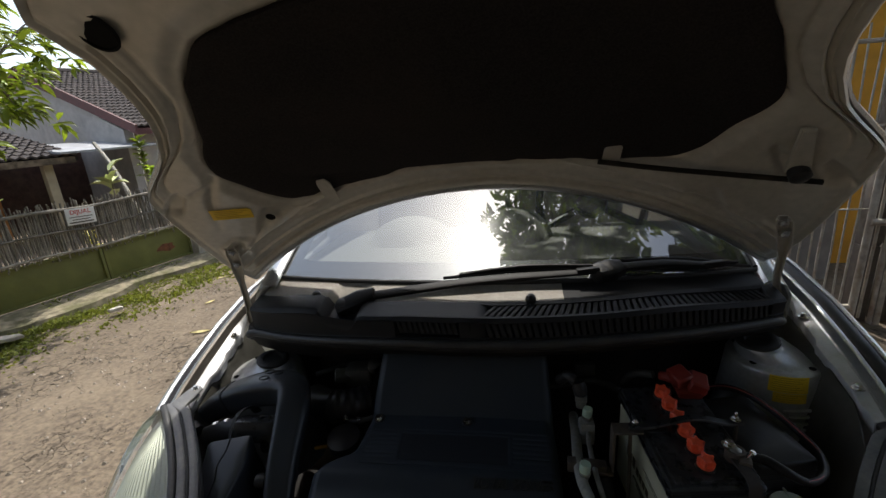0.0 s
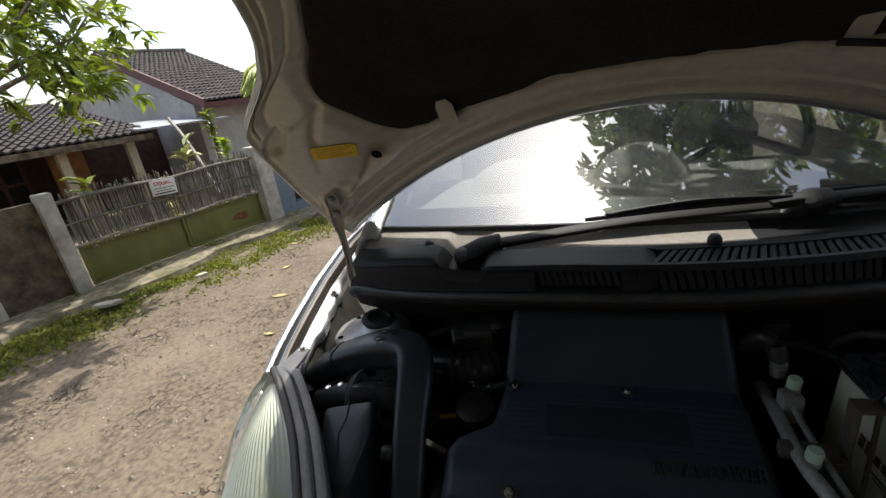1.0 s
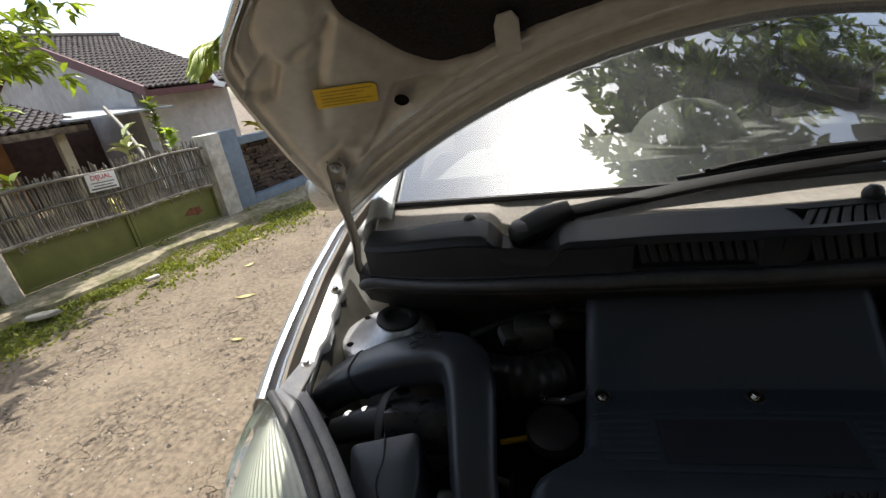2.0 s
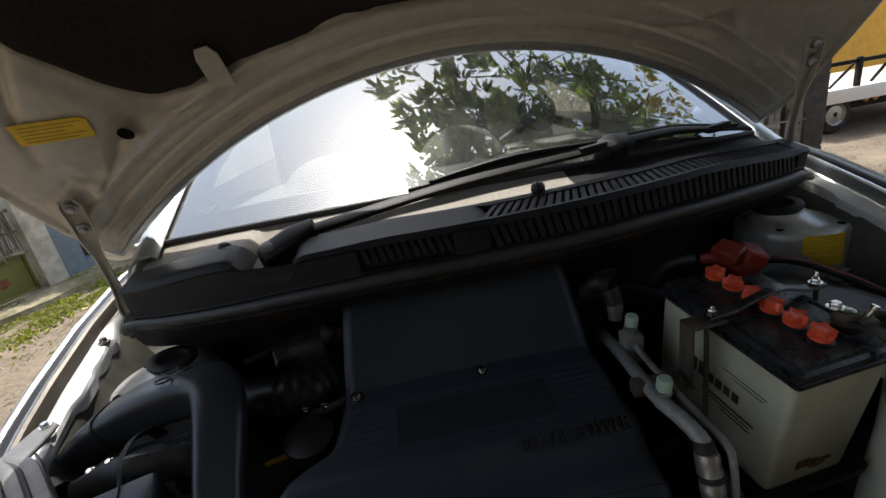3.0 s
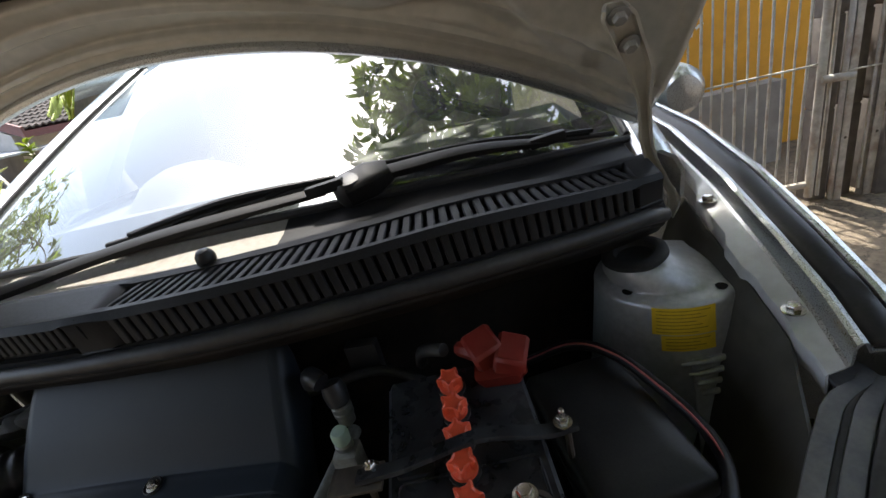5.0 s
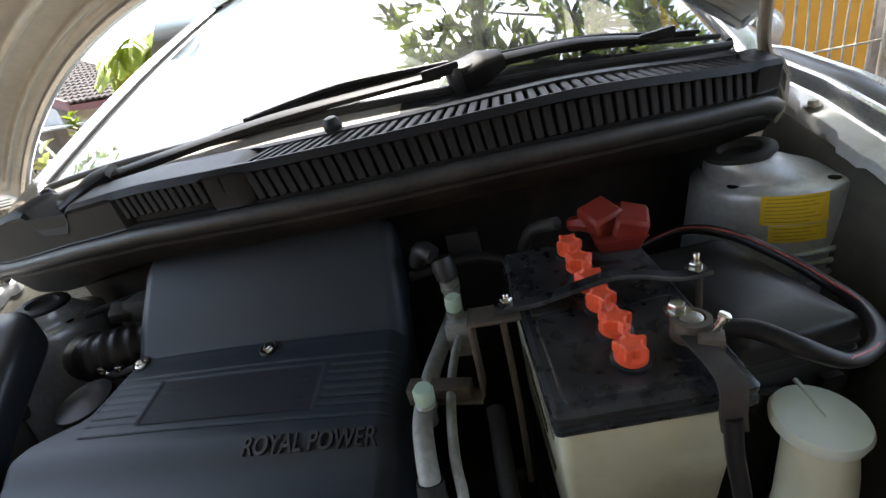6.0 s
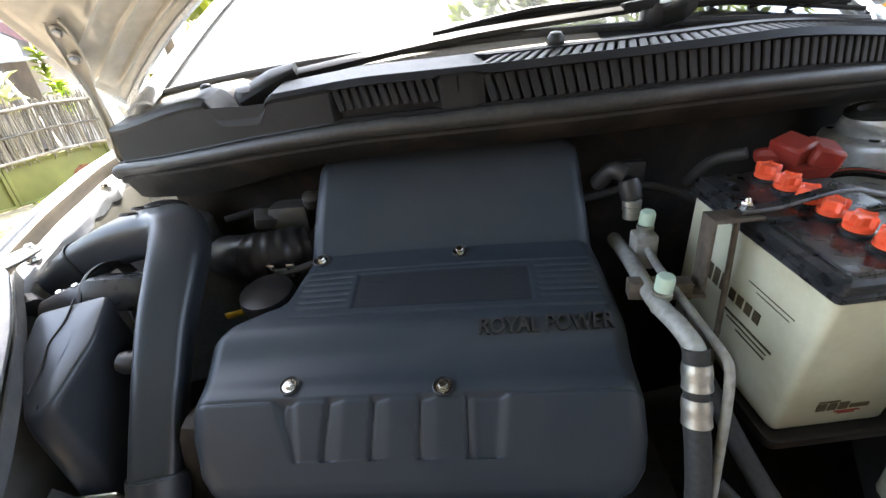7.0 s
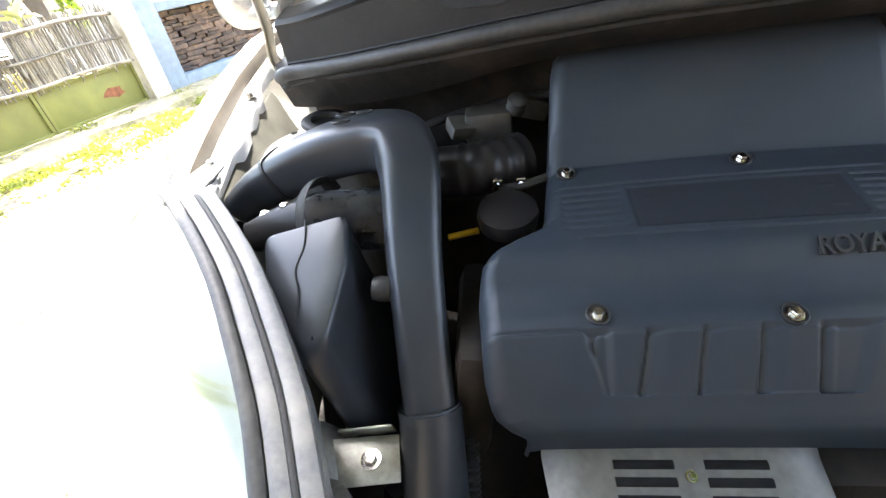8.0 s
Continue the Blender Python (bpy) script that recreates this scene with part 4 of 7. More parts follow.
def on_hood(x, y, lift):
    """A place on the hood's underside; lift towards the bay is negative."""
    v = min(1.0, max(0.0, (hood_rear(x) - y) / (hood_rear(x) - hood_front(x))))
    return Vector((x, y, 2.25 - 1.05 * y + 1.45 * (hood_crown(x, v) - 0.012))) + HN * lift


bm = BM()
cx = sum(p[0] for p in LINER) / len(LINER)
cy = sum(p[1] for p in LINER) / len(LINER)
ringsL = []
outl = smooth_line([(*p, 0) for p in LINER + LINER[:1]], 8)[:-1]
outl = [p + Vector((0.004 * noise.noise(p * 23), 0.004 * noise.noise(p * 31 + Vector((5, 0, 0))), 0)) for p in outl]
for k, lift in ((1.01, 0.0), (1.005, -0.013), (0.985, -0.018), (0.94, -0.0175), (0.9, -0.018), (0.8, -0.0175), (0.7, -0.018), (0.58, -0.018), (0.45, -0.0175), (0.3, -0.018), (0.2, -0.018), (0.02, -0.018)):
    ringsL.append([on_hood(cx + (p.x - cx) * k, cy + (p.y - cy) * k, lift) for p in outl])
loft(bm, ringsL)
liner = part("felt_liner", bm, M_felt, hood, "black felt insulation pad")


def liner_tab(x, y):
    bm = BM()
    b = on_hood(x, y, -0.022)
    side = Vector((1, 0, 0))
    o = [b + side * sx * 0.017 + Vector((0, -0.69, 0.724)) * sy for sx, sy in ((-1, -0.02), (-1, 0.03), (-0.7, 0.045), (0.4, 0.048), (0.9, 0.035), (1, -0.02))]
    plate(bm, o, -HN, 0.003, 0.001)
    part("liner_tab", bm, M_under, hood)


liner_tab(-0.315, 0.972)
liner_tab(0.275, 0.938)
# yellow notice and drain holes
bm = BM()
c = on_hood(-0.552, 0.957, -0.0225)
sl = (on_hood(-0.5465, 0.943, 0) - on_hood(-0.5565, 0.97, 0)).normalized()
s2 = (on_hood(-0.511, 0.953, 0) - on_hood(-0.582, 0.932, 0)).normalized()
plate(bm, [c - s2 * 0.045 - sl * 0.018, c + s2 * 0.045 - sl * 0.018, c + s2 * 0.045 + sl * 0.014, c + s2 * 0.037 + sl * 0.02, c - s2 * 0.045 + sl * 0.02], -HN, 0.001)
note = part("sticker", bm, M_yellow, hood, "yellow notice sticker")
for k in range(5):
    bm = BM()
    a = c - s2 * 0.036 + sl * (0.013 - 0.0065 * k) - HN * 0.0012
    ln = 0.074 - 0.012 * (k % 3)
    plate(bm, [a, a + s2 * ln, a + s2 * ln + sl * 0.0011, a + sl * 0.0011], -HN, 0.0003)
    part("print_line", bm, M_print, note)
for hx, hy, hr in ((-0.482, 0.996, 0.011), (-0.458, 0.622, 0.028)):
    bm = BM()
    lathe(bm, [(0.001, 0.0), (hr, 0.0), (hr * 1.05, 0.002), (hr * 0.9, 0.0035), (hr * 0.85, 0.001), (0.001, 0.001)], on_hood(hx, hy, -0.0185 - 0.2 * max(0.0, hr - 0.011)), -HN, 20)
    part("drain_hole", bm, M_hole, hood, "dark round hole")
bm = BM()
o = [on_hood(*q, -0.024) for q in ((0.558, 0.905), (0.552, 0.885), (0.532, 0.828), (0.552, 0.824), (0.588, 0.885), (0.592, 0.905))]
plate(bm, o, -HN, 0.01, 0.002)
part("prop_bracket", bm, M_under, hood)
bm = BM()
lathe(bm, [(0.004, 0), (0.017, 0), (0.017, 0.016), (0.012, 0.02), (0.002, 0.021)], on_hood(0.573, 0.895, -0.032), -HN, 18)
part("prop_clip", bm, M_black, hood, "black prop rod clip")
bm = BM()
tube(bm, [on_hood(0.25, 0.936, -0.032), on_hood(0.36, 0.936, -0.034), on_hood(0.48, 0.926, -0.034), on_hood(0.62, 0.905, -0.034)], 0.005, 8)
part("prop_rod", bm, M_dark, hood, "dark hood prop rod clipped away")


def hinge(side, pts, paint):
    """Gooseneck hinge arm: a bolted plate on the hood narrowing to a bent arm."""
    h = BM()
    line = smooth_line(pts, 6)
    o = Vector((1, 0.1, 0))
    rows = []
    for k, p in enumerate(line):
        f = k / (len(line) - 1)
        w = interp(f, [(0, 0.013), (0.05, 0.018), (0.3, 0.016), (0.42, 0.0085), (0.8, 0.008), (1, 0.011)])
        rows.append([p - o * w + Vector((0, -0.005, -0.004)), p - o * w * 0.92, p - o * w * 0.6 + Vector((0, 0.003, 0.003)), p + o * w * 0.6 + Vector((0, 0.003, 0.003)), p + o * w * 0.92, p + o * w + Vector((0, -0.005, -0.004))])
    sheet(h, rows, 0.003)
    hp = part("hinge_arm", h, paint, hood, "painted gooseneck hood hinge arm")
    for q in (line[2], line[8]):
        bolt("hinge_bolt", q - HN * 0.003, hp, 0.0072, -HN, M_apron)


hinge(1, [(0.6, 0.94, 1.215), (0.612, 0.955, 1.19), (0.633, 0.985, 1.153), (0.646, 1.01, 1.11), (0.655, 1.03, 1.05), (0.678, 1.05, 1.0), (0.697, 1.06, 0.96), (0.69, 1.07, 0.93)], M_under)
hinge(-1, [(-0.628, 1.015, 1.165), (-0.637, 1.038, 1.125), (-0.645, 1.053, 1.083), (-0.641, 1.054, 1.03), (-0.64, 1.056, 0.985), (-0.648, 1.062, 0.945), (-0.64, 1.07, 0.91)], M_under)

# ---- engine ----
engine = thing("engine", (-0.05, 0.75, 0.45), "black plastic covered engine with embossed lettering", "engine")
EP = [(0.945, 0.9), (0.935, 0.925), (0.915, 0.928), (0.87, 0.87), (0.838, 0.82), (0.825, 0.812), (0.79, 0.806), (0.72, 0.79), (0.695, 0.782), (0.675, 0.762), (0.655, 0.752),
      (0.638, 0.748), (0.626, 0.742), (0.62, 0.734), (0.604, 0.706), (0.588, 0.674), (0.581, 0.66), (0.577, 0.646), (0.578, 0.618)]


def cover_z(y):
    return interp(-y, [(-a, b) for a, b in EP])


def cover_sides(y):
    l = interp(-y, [(-0.95, -0.2), (-0.93, -0.225), (-0.84, -0.24), (-0.78, -0.249), (-0.752, -0.255), (-0.738, -0.268), (-0.725, -0.295), (-0.712, -0.317), (-0.697, -0.327), (-0.675, -0.331), (-0.61, -0.328), (-0.594, -0.322), (-0.583, -0.308), (-0.576, -0.285)])
    r = interp(-y, [(-0.95, 0.13), (-0.93, 0.155), (-0.8, 0.164), (-0.68, 0.168), (-0.61, 0.168), (-0.594, 0.162), (-0.583, 0.15), (-0.576, 0.128)])
    return l, r


bm = BM()
rows = []
prof = []
for a, b in zip(*(lambda q: (q, q[1:]))(smooth_line([(0, a, b) for a, b in EP], 12))):
    n = 4 if 0.69 < a.y < 0.81 else 2 if a.y < 0.64 else 1
    prof += [a + (b - a) * k / n for k in range(n)]
prof.append(Vector((0, *EP[-1])))
for p in prof:
    l, r = cover_sides(p.y)
    sk = interp(p.y, [(0.577, 0.014), (0.585, 0.024), (0.6, 0.05), (0.66, 0.12)])
    hang = min(1.0, sk / 0.05)
    row = [(l + 0.004, p.y, p.z - sk), (l, p.y, p.z - 0.03 * hang), (l + 0.003, p.y, p.z - 0.012 * hang), (l + 0.012, p.y, p.z - 0.003)]
    N = 190
    for i in range(N + 1):
        x = l + 0.02 + (r - l - 0.04) * i / N
        dz = 0.0
        # badge field with fine grooves
        if 0.7 < p.y < 0.8:
            u = p.y - 0.715
            inx = step(-0.232, -0.229, x) * step(0.152, 0.149, x)
            if -0.002 < u < 0.083:
                edge = max(0.0, 1 - abs(u - 0.001) / 0.0016) + max(0.0, 1 - abs(u - 0.08) / 0.0016)
                dz -= 0.003 * inx * edge
                side = step(-0.162, -0.166, x) + step(0.073, 0.077, x)
                dz -= 0.0026 * inx * side * max(0.0, 1 - abs((u - 0.01) / 0.0105 % 1.0 - 0.5) * 2 * 3.2) * (0.008 < u < 0.074)
                dz -= 0.0014 * step(-0.158, -0.155, x) * step(0.068, 0.065, x) * step(0.009, 0.012, u) * step(0.073, 0.07, u)
        # flutes in the front slope
        if p.y < 0.65:
            f = step(0.629, 0.6255, p.y) * step(0.5925, 0.595, p.y)
            fall = 0.627 - p.y
            pan = step(-0.233 + fall * 0.6, -0.225 + fall * 0.6, x) * step(0.032 - fall * 0.3, 0.016 - fall * 0.3, x)
            lean = -0.28 * max(0.0, min(1.2, (-0.01 - x) / 0.15))
            ph = ((x + 0.121 - fall * lean) / 0.05) % 1.0        # bars: gentle to the left, sharp to the right
            fin = step(0.0, 0.06, ph) * (0.55 * step(0.5, 0.1, ph) + 0.45 * step(0.16, 0.06, ph))
            fin = max(fin, 0.6 * step(-0.2, -0.21, x), 0.6 * step(-0.012, -0.006, x))
            dz -= f * pan * (0.0015 + 0.0095 * fin)
            dz -= 0.0022 * (1 - pan) * math.exp(-((p.y - 0.6275) / 0.0012) ** 2)      # crease over the front face
        dz += 0.004 * (1 - ((x - (l + r) / 2) / ((r - l) / 2)) ** 2)
        row.append((x, p.y, p.z + dz))
    row += [(r - 0.012, p.y, p.z - 0.003), (r - 0.003, p.y, p.z - 0.012 * hang), (r, p.y, p.z - 0.03 * hang), (r - 0.004, p.y, p.z - sk)]
    rows.append(row)
sheet(bm, rows)
for f in bm.faces:
    c = f.calc_center_median()
    if -0.156 < c.x < 0.066 and 0.726 < c.y < 0.786:
        f.material_index = 1
cover = part("engine_cover", bm, M_plastic, engine, "matt dark plastic engine cover", sharp=50)
cover.data.materials.append(M_badge)
for q in ((-0.218, 0.822), (-0.021, 0.819), (-0.213, 0.64), (-0.041, 0.633)):
    l, r = cover_sides(q[1])
    q = (*q, cover_z(q[1]) + 0.002 + 0.004 * (1 - ((2 * q[0] - l - r) / (r - l)) ** 2))
    bm = BM()
    lathe(bm, [(0.005, -0.004), (0.0115, -0.003), (0.012, 0.001), (0.0108, 0.0016), (0.0092, -0.001), (0.004, -0.001)], (q[0], q[1], q[2]), (0, -0.3, 1), 20)
    part("bolt_well", bm, M_black, cover)
    bolt("cover_bolt", (q[0], q[1], q[2] - 0.001), cover, 0.0054, (0, -0.3, 1), None, True)


def lettering(body, size, m, mat, parent, name, depth=0.002, italic=0.0, wide=1.0):
    cu = bpy.data.curves.new(name, "FONT")
    cu.body, cu.size, cu.extrude, cu.shear, cu.align_x = body, size, depth, italic, "CENTER"
    cu.offset = size * 0.014
    tmp = bpy.data.objects.new(name, cu)
    me = bpy.data.meshes.new_from_object(tmp)
    bpy.data.objects.remove(tmp)
    me.transform(m @ Matrix.Diagonal((wide, 1, 1, 1)))
    me.materials.append(mat)
    ob = new(name, me)
    ob.parent = parent
    ob.matrix_parent_inverse = placed(parent).inverted()
    return ob


lettering("ROYAL POWER", 0.0265, Matrix.Translation((0.074, 0.6835, 0.7785)) @ turn(33, -0.5, 0), M_black, cover, "lettering", 0.0028, 0.12, 0.82)
# badge: plain low strokes where a maker's name stands
for k in range(5):
    x = -0.135 + 0.043 * k
    z = cover_z(0.756) + 0.0002
    for y, w in ((0.77, 0.03), (0.742, 0.03 - 0.006 * (k % 2))):
        bm = BM()
        box(bm, (x, y, z + (y - 0.756) * 0.23), (w, 0.007, 0.004), 0.001, turn(12))
        part("badge_stroke", bm, M_badge, cover)
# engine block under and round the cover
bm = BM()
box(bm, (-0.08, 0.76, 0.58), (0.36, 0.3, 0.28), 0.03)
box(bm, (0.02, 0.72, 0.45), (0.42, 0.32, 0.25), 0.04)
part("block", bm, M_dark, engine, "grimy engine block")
bm = BM()
rows = []
for i in range(21):
    u = i / 20
    x = -0.272 + 0.285 * u
    e = 0.025 * (2 * u - 1) ** 6
    rows.append([(x, 0.62, 0.615 - e * 0.3), (x, 0.598, 0.612 - e), (x, 0.59, 0.606 - e), (x + (0.5 - u) * 0.01, 0.54, 0.585 - e * 0.5), (x + (0.5 - u) * 0.02, 0.5, 0.565), (x + (0.5 - u) * 0.03, 0.49, 0.55), (x + (0.5 - u) * 0.05, 0.49, 0.46)])
sheet(bm, rows, 0.002)
shield = part("heat_shield", bm, M_shield, engine, "dull silver slotted heat shield")
for cx0 in (-0.17, -0.08):
    for k in range(3):
        bm = BM()
        y = 0.573 - 0.015 * k
        z = interp(y, [(0.54, 0.585), (0.59, 0.606)])
        tube(bm, [(cx0 - 0.03, y, z), (cx0 + 0.03, y, z)], 0.0045, 10, flat=0.6, up=(0, -0.4, 1))
        part("slot", bm, M_hole, shield)
bolt("shield_bolt", (-0.125, 0.563, 0.595), shield, 0.004, (0, -0.4, 1))
bm = BM()
box(bm, (-0.345, 0.71, 0.62), (0.05, 0.2, 0.17), 0.022, turn(-6, 8, 0))
part("cam_cover", bm, M_dark, engine, "dull aluminium casting beside the cover")
bm = BM()
lathe(bm, [(0.005, 0), (0.036, 0.0), (0.038, 0.012), (0.036, 0.022), (0.02, 0.026), (0.002, 0.027)], (-0.292, 0.79, 0.77), (0, -0.2, 1), 24)
part("oil_filler_cap", bm, M_cable, engine, "round black oil filler cap")
bm = BM()
tube(bm, [(-0.37, 0.80, 0.745), (-0.33, 0.805, 0.75)], 0.009, 8, flat=0.5)
part("dipstick_handle", bm, M_yelspot, engine, "orange yellow dipstick pull")
bm = BM()
rings = []
c0, c1 = Vector((-0.42, 0.93, 0.78)), Vector((-0.27, 0.9, 0.8))
pts, rads = [], []
for k in range(61):
    pts.append(c0 + (c1 - c0) * k / 60 + Vector((0, -0.04 * math.sin(k / 60 * 3.14), 0.012 * math.sin(k / 60 * 3.14))))
    rads.append(0.037 if k < 30 else 0.0375 + 0.0013 * math.cos(k * math.pi / 3))
tube(bm, pts, rads, 20, 1)
part("throttle_hose", bm, M_cable, engine, "black corrugated throttle hose")
bm = BM()
box(bm, (-0.31, 0.97, 0.83), (0.07, 0.05, 0.05), 0.012)
box(bm, (-0.25, 0.985, 0.845), (0.06, 0.03, 0.03), 0.008, turn(0, 20, 15))
box(bm, (-0.35, 0.955, 0.835), (0.04, 0.035, 0.022), 0.006, turn(20, 10, 25))
lathe(bm, [(0.01, 0), (0.014, 0.0), (0.014, 0.02), (0.008, 0.023)], (-0.27, 0.965, 0.85), (0.2, -0.5, 1), 14)
part("throttle_body", bm, M_shield, engine, "dull grey throttle body")
bm = BM()
tube(bm, [(-0.3, 0.84, 0.79), (-0.27, 0.835, 0.795), (-0.235, 0.845, 0.8), (-0.2, 0.87, 0.8)], 0.006, 8)
part("vacuum_hose", bm, M_rubber, engine)
for x in (-0.302, -0.272):
    bm = BM()
    tube(bm, [(x, 0.84, 0.781), (x - 0.008, 0.836, 0.79), (x, 0.832, 0.801), (x + 0.008, 0.84, 0.79), (x, 0.84, 0.781)], 0.002, 6, 3)
    box(bm, (x, 0.835, 0.803), (0.012, 0.006, 0.008), 0.001)
    part("spring_clip", bm, M_zinc, engine)
bm = BM()
cpts = [Vector((-0.352, 0.7 - 0.2 * k / 80, 0.66 - 0.17 * k / 80)) for k in range(81)]
tube(bm, cpts, [0.0085 + 0.0025 * (k % 2) for k in range(81)], 10, 1)
part("wiring_conduit", bm, M_black, engine, "black ribbed wiring conduit")

# ---- intake duct and air box ----
duct = thing("intake_duct", (-0.4, 0.7, 0.6), "bent dark plastic air intake duct", "air duct")
bm = BM()
tube(bm, [(-0.672, 0.866, 0.782), (-0.635, 0.864, 0.808), (-0.585, 0.86, 0.833), (-0.53, 0.857, 0.853), (-0.48, 0.854, 0.864), (-0.445, 0.849, 0.868), (-0.42, 0.835, 0.866), (-0.408, 0.808, 0.853), (-0.404, 0.775, 0.828), (-0.402, 0.72, 0.778), (-0.397, 0.66, 0.71), (-0.392, 0.605, 0.64), (-0.39, 0.585, 0.615)],
     [0.03, 0.033, 0.035, 0.036, 0.0365, 0.0365, 0.0365, 0.036, 0.034, 0.031, 0.029, 0.028, 0.028], 44, 8, flat=0.9, up=(0, 0, 1), power=0.5)
part("elbow", bm, M_duct, duct, sharp=28)
bm = BM()
tube(bm, [(-0.3915, 0.613, 0.652), (-0.391, 0.605, 0.64), (-0.39, 0.55, 0.56), (-0.39, 0.5, 0.47)], [0.032, 0.0345, 0.036, 0.037], 28, 5, flat=0.95, power=0.85)
collar = part("collar", bm, M_duct, duct)
bm = BM()
tube(bm, [(-0.3915, 0.612, 0.65), (-0.391, 0.606, 0.641)], 0.0355, 28, 3, flat=0.95, power=0.85)
part("collar_bead", bm, M_duct, collar)
bm = BM()
tube(bm, [(-0.5965, 0.861, 0.8277), (-0.592, 0.8606, 0.8298)], 0.0362, 40, 4, flat=0.92, up=(0, 0, 1), power=0.5)
part("joint_band", bm, M_black, duct)
for a, r in (((-0.487, 0.863, 0.8965), 0.0115), ((-0.46, 0.855, 0.9), 0.0095), ((-0.487, 0.838, 0.8965), 0.0105)):
    bm = BM()
    tube(bm, [Vector(a) + Vector((r * math.cos(k * math.pi / 6), r * math.sin(k * math.pi / 6), 0.0042 - 0.002 * math.sin(k * math.pi / 6))) for k in range(13)], 0.0013, 6, 2)
    part("moulded_mark", bm, M_black, duct)
bm = BM()
lathe(bm, [(0.004, 0), (0.014, 0), (0.015, 0.012), (0.012, 0.02), (0.003, 0.022)], (-0.428, 0.688, 0.757), (-1, -0.1, 0.2), 16)
part("duct_stud", bm, M_black, duct)

airbox = thing("air_filter_box", (-0.52, 0.66, 0.5), "dark plastic air filter box with moulded seam", "air box")


def rrect(x0, x1, y0, y1, z0, z1, r, tilt=0.0, n=5):
    """A rounded rectangle in plan; z runs from z0 at y0 to z1 at y1."""
    out = []
    for cx, cy, a0 in ((x1 - r, y1 - r, 0), (x0 + r, y1 - r, 90), (x0 + r, y0 + r, 180), (x1 - r, y0 + r, 270)):
        for k in range(n):
            a = radians(a0 + 90 * k / (n - 1))
            x, y = cx + r * math.cos(a), cy + r * math.sin(a)
            out.append((x, y, z0 + (z1 - z0) * (y - y0) / (y1 - y0) + tilt * (x - (x0 + x1) / 2)))
    return out


def round_poly(P, r, n=5):
    """A closed outline with its corners rounded off."""
    out = []
    k = len(P)
    for i in range(k):
        a, b, c = Vector(P[i - 1]), Vector(P[i]), Vector(P[(i + 1) % k])
        p, q = b + (a - b).normalized() * r, b + (c - b).normalized() * r
        for j in range(n):
            t = j / (n - 1)
            out.append(p * (1 - t) ** 2 + b * 2 * t * (1 - t) + q * t * t)
    return out


TOP = [(-0.576, 0.73, 0.812), (-0.474, 0.742, 0.828), (-0.468, 0.69, 0.797), (-0.482, 0.614, 0.756), (-0.508, 0.604, 0.747), (-0.562, 0.675, 0.782)]
mid = sum((Vector(p) for p in TOP), Vector()) / 6
inset = lambda k, dz: round_poly([mid + (Vector(p) - mid) * k + Vector((0, 0, dz)) for p in TOP], 0.012)
bm = BM()
loft(bm, [round_poly([(-0.53, 0.74, 0.42), (-0.45, 0.745, 0.42), (-0.45, 0.68, 0.42), (-0.45, 0.62, 0.42), (-0.48, 0.615, 0.42), (-0.52, 0.67, 0.42)], 0.012),
          round_poly([(-0.56, 0.745, 0.6), (-0.438, 0.75, 0.61), (-0.436, 0.68, 0.6), (-0.44, 0.6, 0.6), (-0.47, 0.585, 0.6), (-0.545, 0.665, 0.6)], 0.014),
          inset(1.03, -0.03), inset(1.025, -0.013), inset(1.0, -0.004), inset(0.96, 0.0), inset(0.9, 0.0015), inset(0.4, 0.002)])
part("body", bm, M_duct, airbox, sharp=50)
bm = BM()
tube(bm, [(-0.523, 0.738, 0.8245), (-0.521, 0.71, 0.8085), (-0.527, 0.685, 0.794), (-0.519, 0.66, 0.782), (-0.517, 0.63, 0.766)], 0.0011, 6)
part("mould_seam", bm, M_black, airbox)
bm = BM()
box(bm, (-0.487, 0.783, 0.806), (0.1, 0.052, 0.05), 0.012, turn(-18, 4, 6))
box(bm, (-0.455, 0.79, 0.79), (0.05, 0.06, 0.07), 0.012, turn(-10, 0, 0))
snork = part("snorkel", bm, M_lid, airbox, "glossy black snorkel")
bm = BM()
tube(bm, [(-0.63, 0.79, 0.772), (-0.575, 0.795, 0.786), (-0.53, 0.795, 0.795)], [0.02, 0.025, 0.024], 16, 5, power=0.6)
part("inlet", bm, M_black, snork)
for x in (-0.605, -0.575):
    bolt("clip_bolt", (x, 0.795, 0.802 + 0.3 * (x + 0.605)), airbox, 0.005, (0, -0.3, 1))
bm = BM()
tube(bm, [(-0.546, 0.755, 0.79), (-0.541, 0.772, 0.826), (-0.535, 0.8, 0.838), (-0.525, 0.825, 0.83), (-0.52, 0.835, 0.81)], 0.011, 8, 5, flat=0.25)
part("strap", bm, M_rubber, airbox)

br = thing("mounting_bracket", (-0.48, 0.57, 0.55), "bent bare metal bracket beside the duct", "bracket")
for name, at, size, bev, rot in (("plate", (-0.462, 0.565, 0.62), (0.075, 0.05, 0.003), 0.001, (15, 8, 10)),
                                 ("side_flange", (-0.498, 0.57, 0.63), (0.003, 0.06, 0.04), 0.001, (10, -25, 12)),
                                 ("rear_flange", (-0.462, 0.592, 0.633), (0.06, 0.003, 0.03), 0.001, (20, 0, 6)),
                                 ("stay", (-0.49, 0.54, 0.57), (0.02, 0.003, 0.12), 0.001, (10, 0, 30)),
                                 ("lower_plate", (-0.6, 0.63, 0.57), (0.11, 0.12, 0.004), 0.001, (8, 6, 20)),
                                 ("cross_rail", (-0.575, 0.59, 0.55), (0.1, 0.018, 0.018), 0.003, (0, 5, -18))):
    bm = BM()
    box(bm, at, size, bev, turn(*rot))
    part(name, bm, M_alu, br)
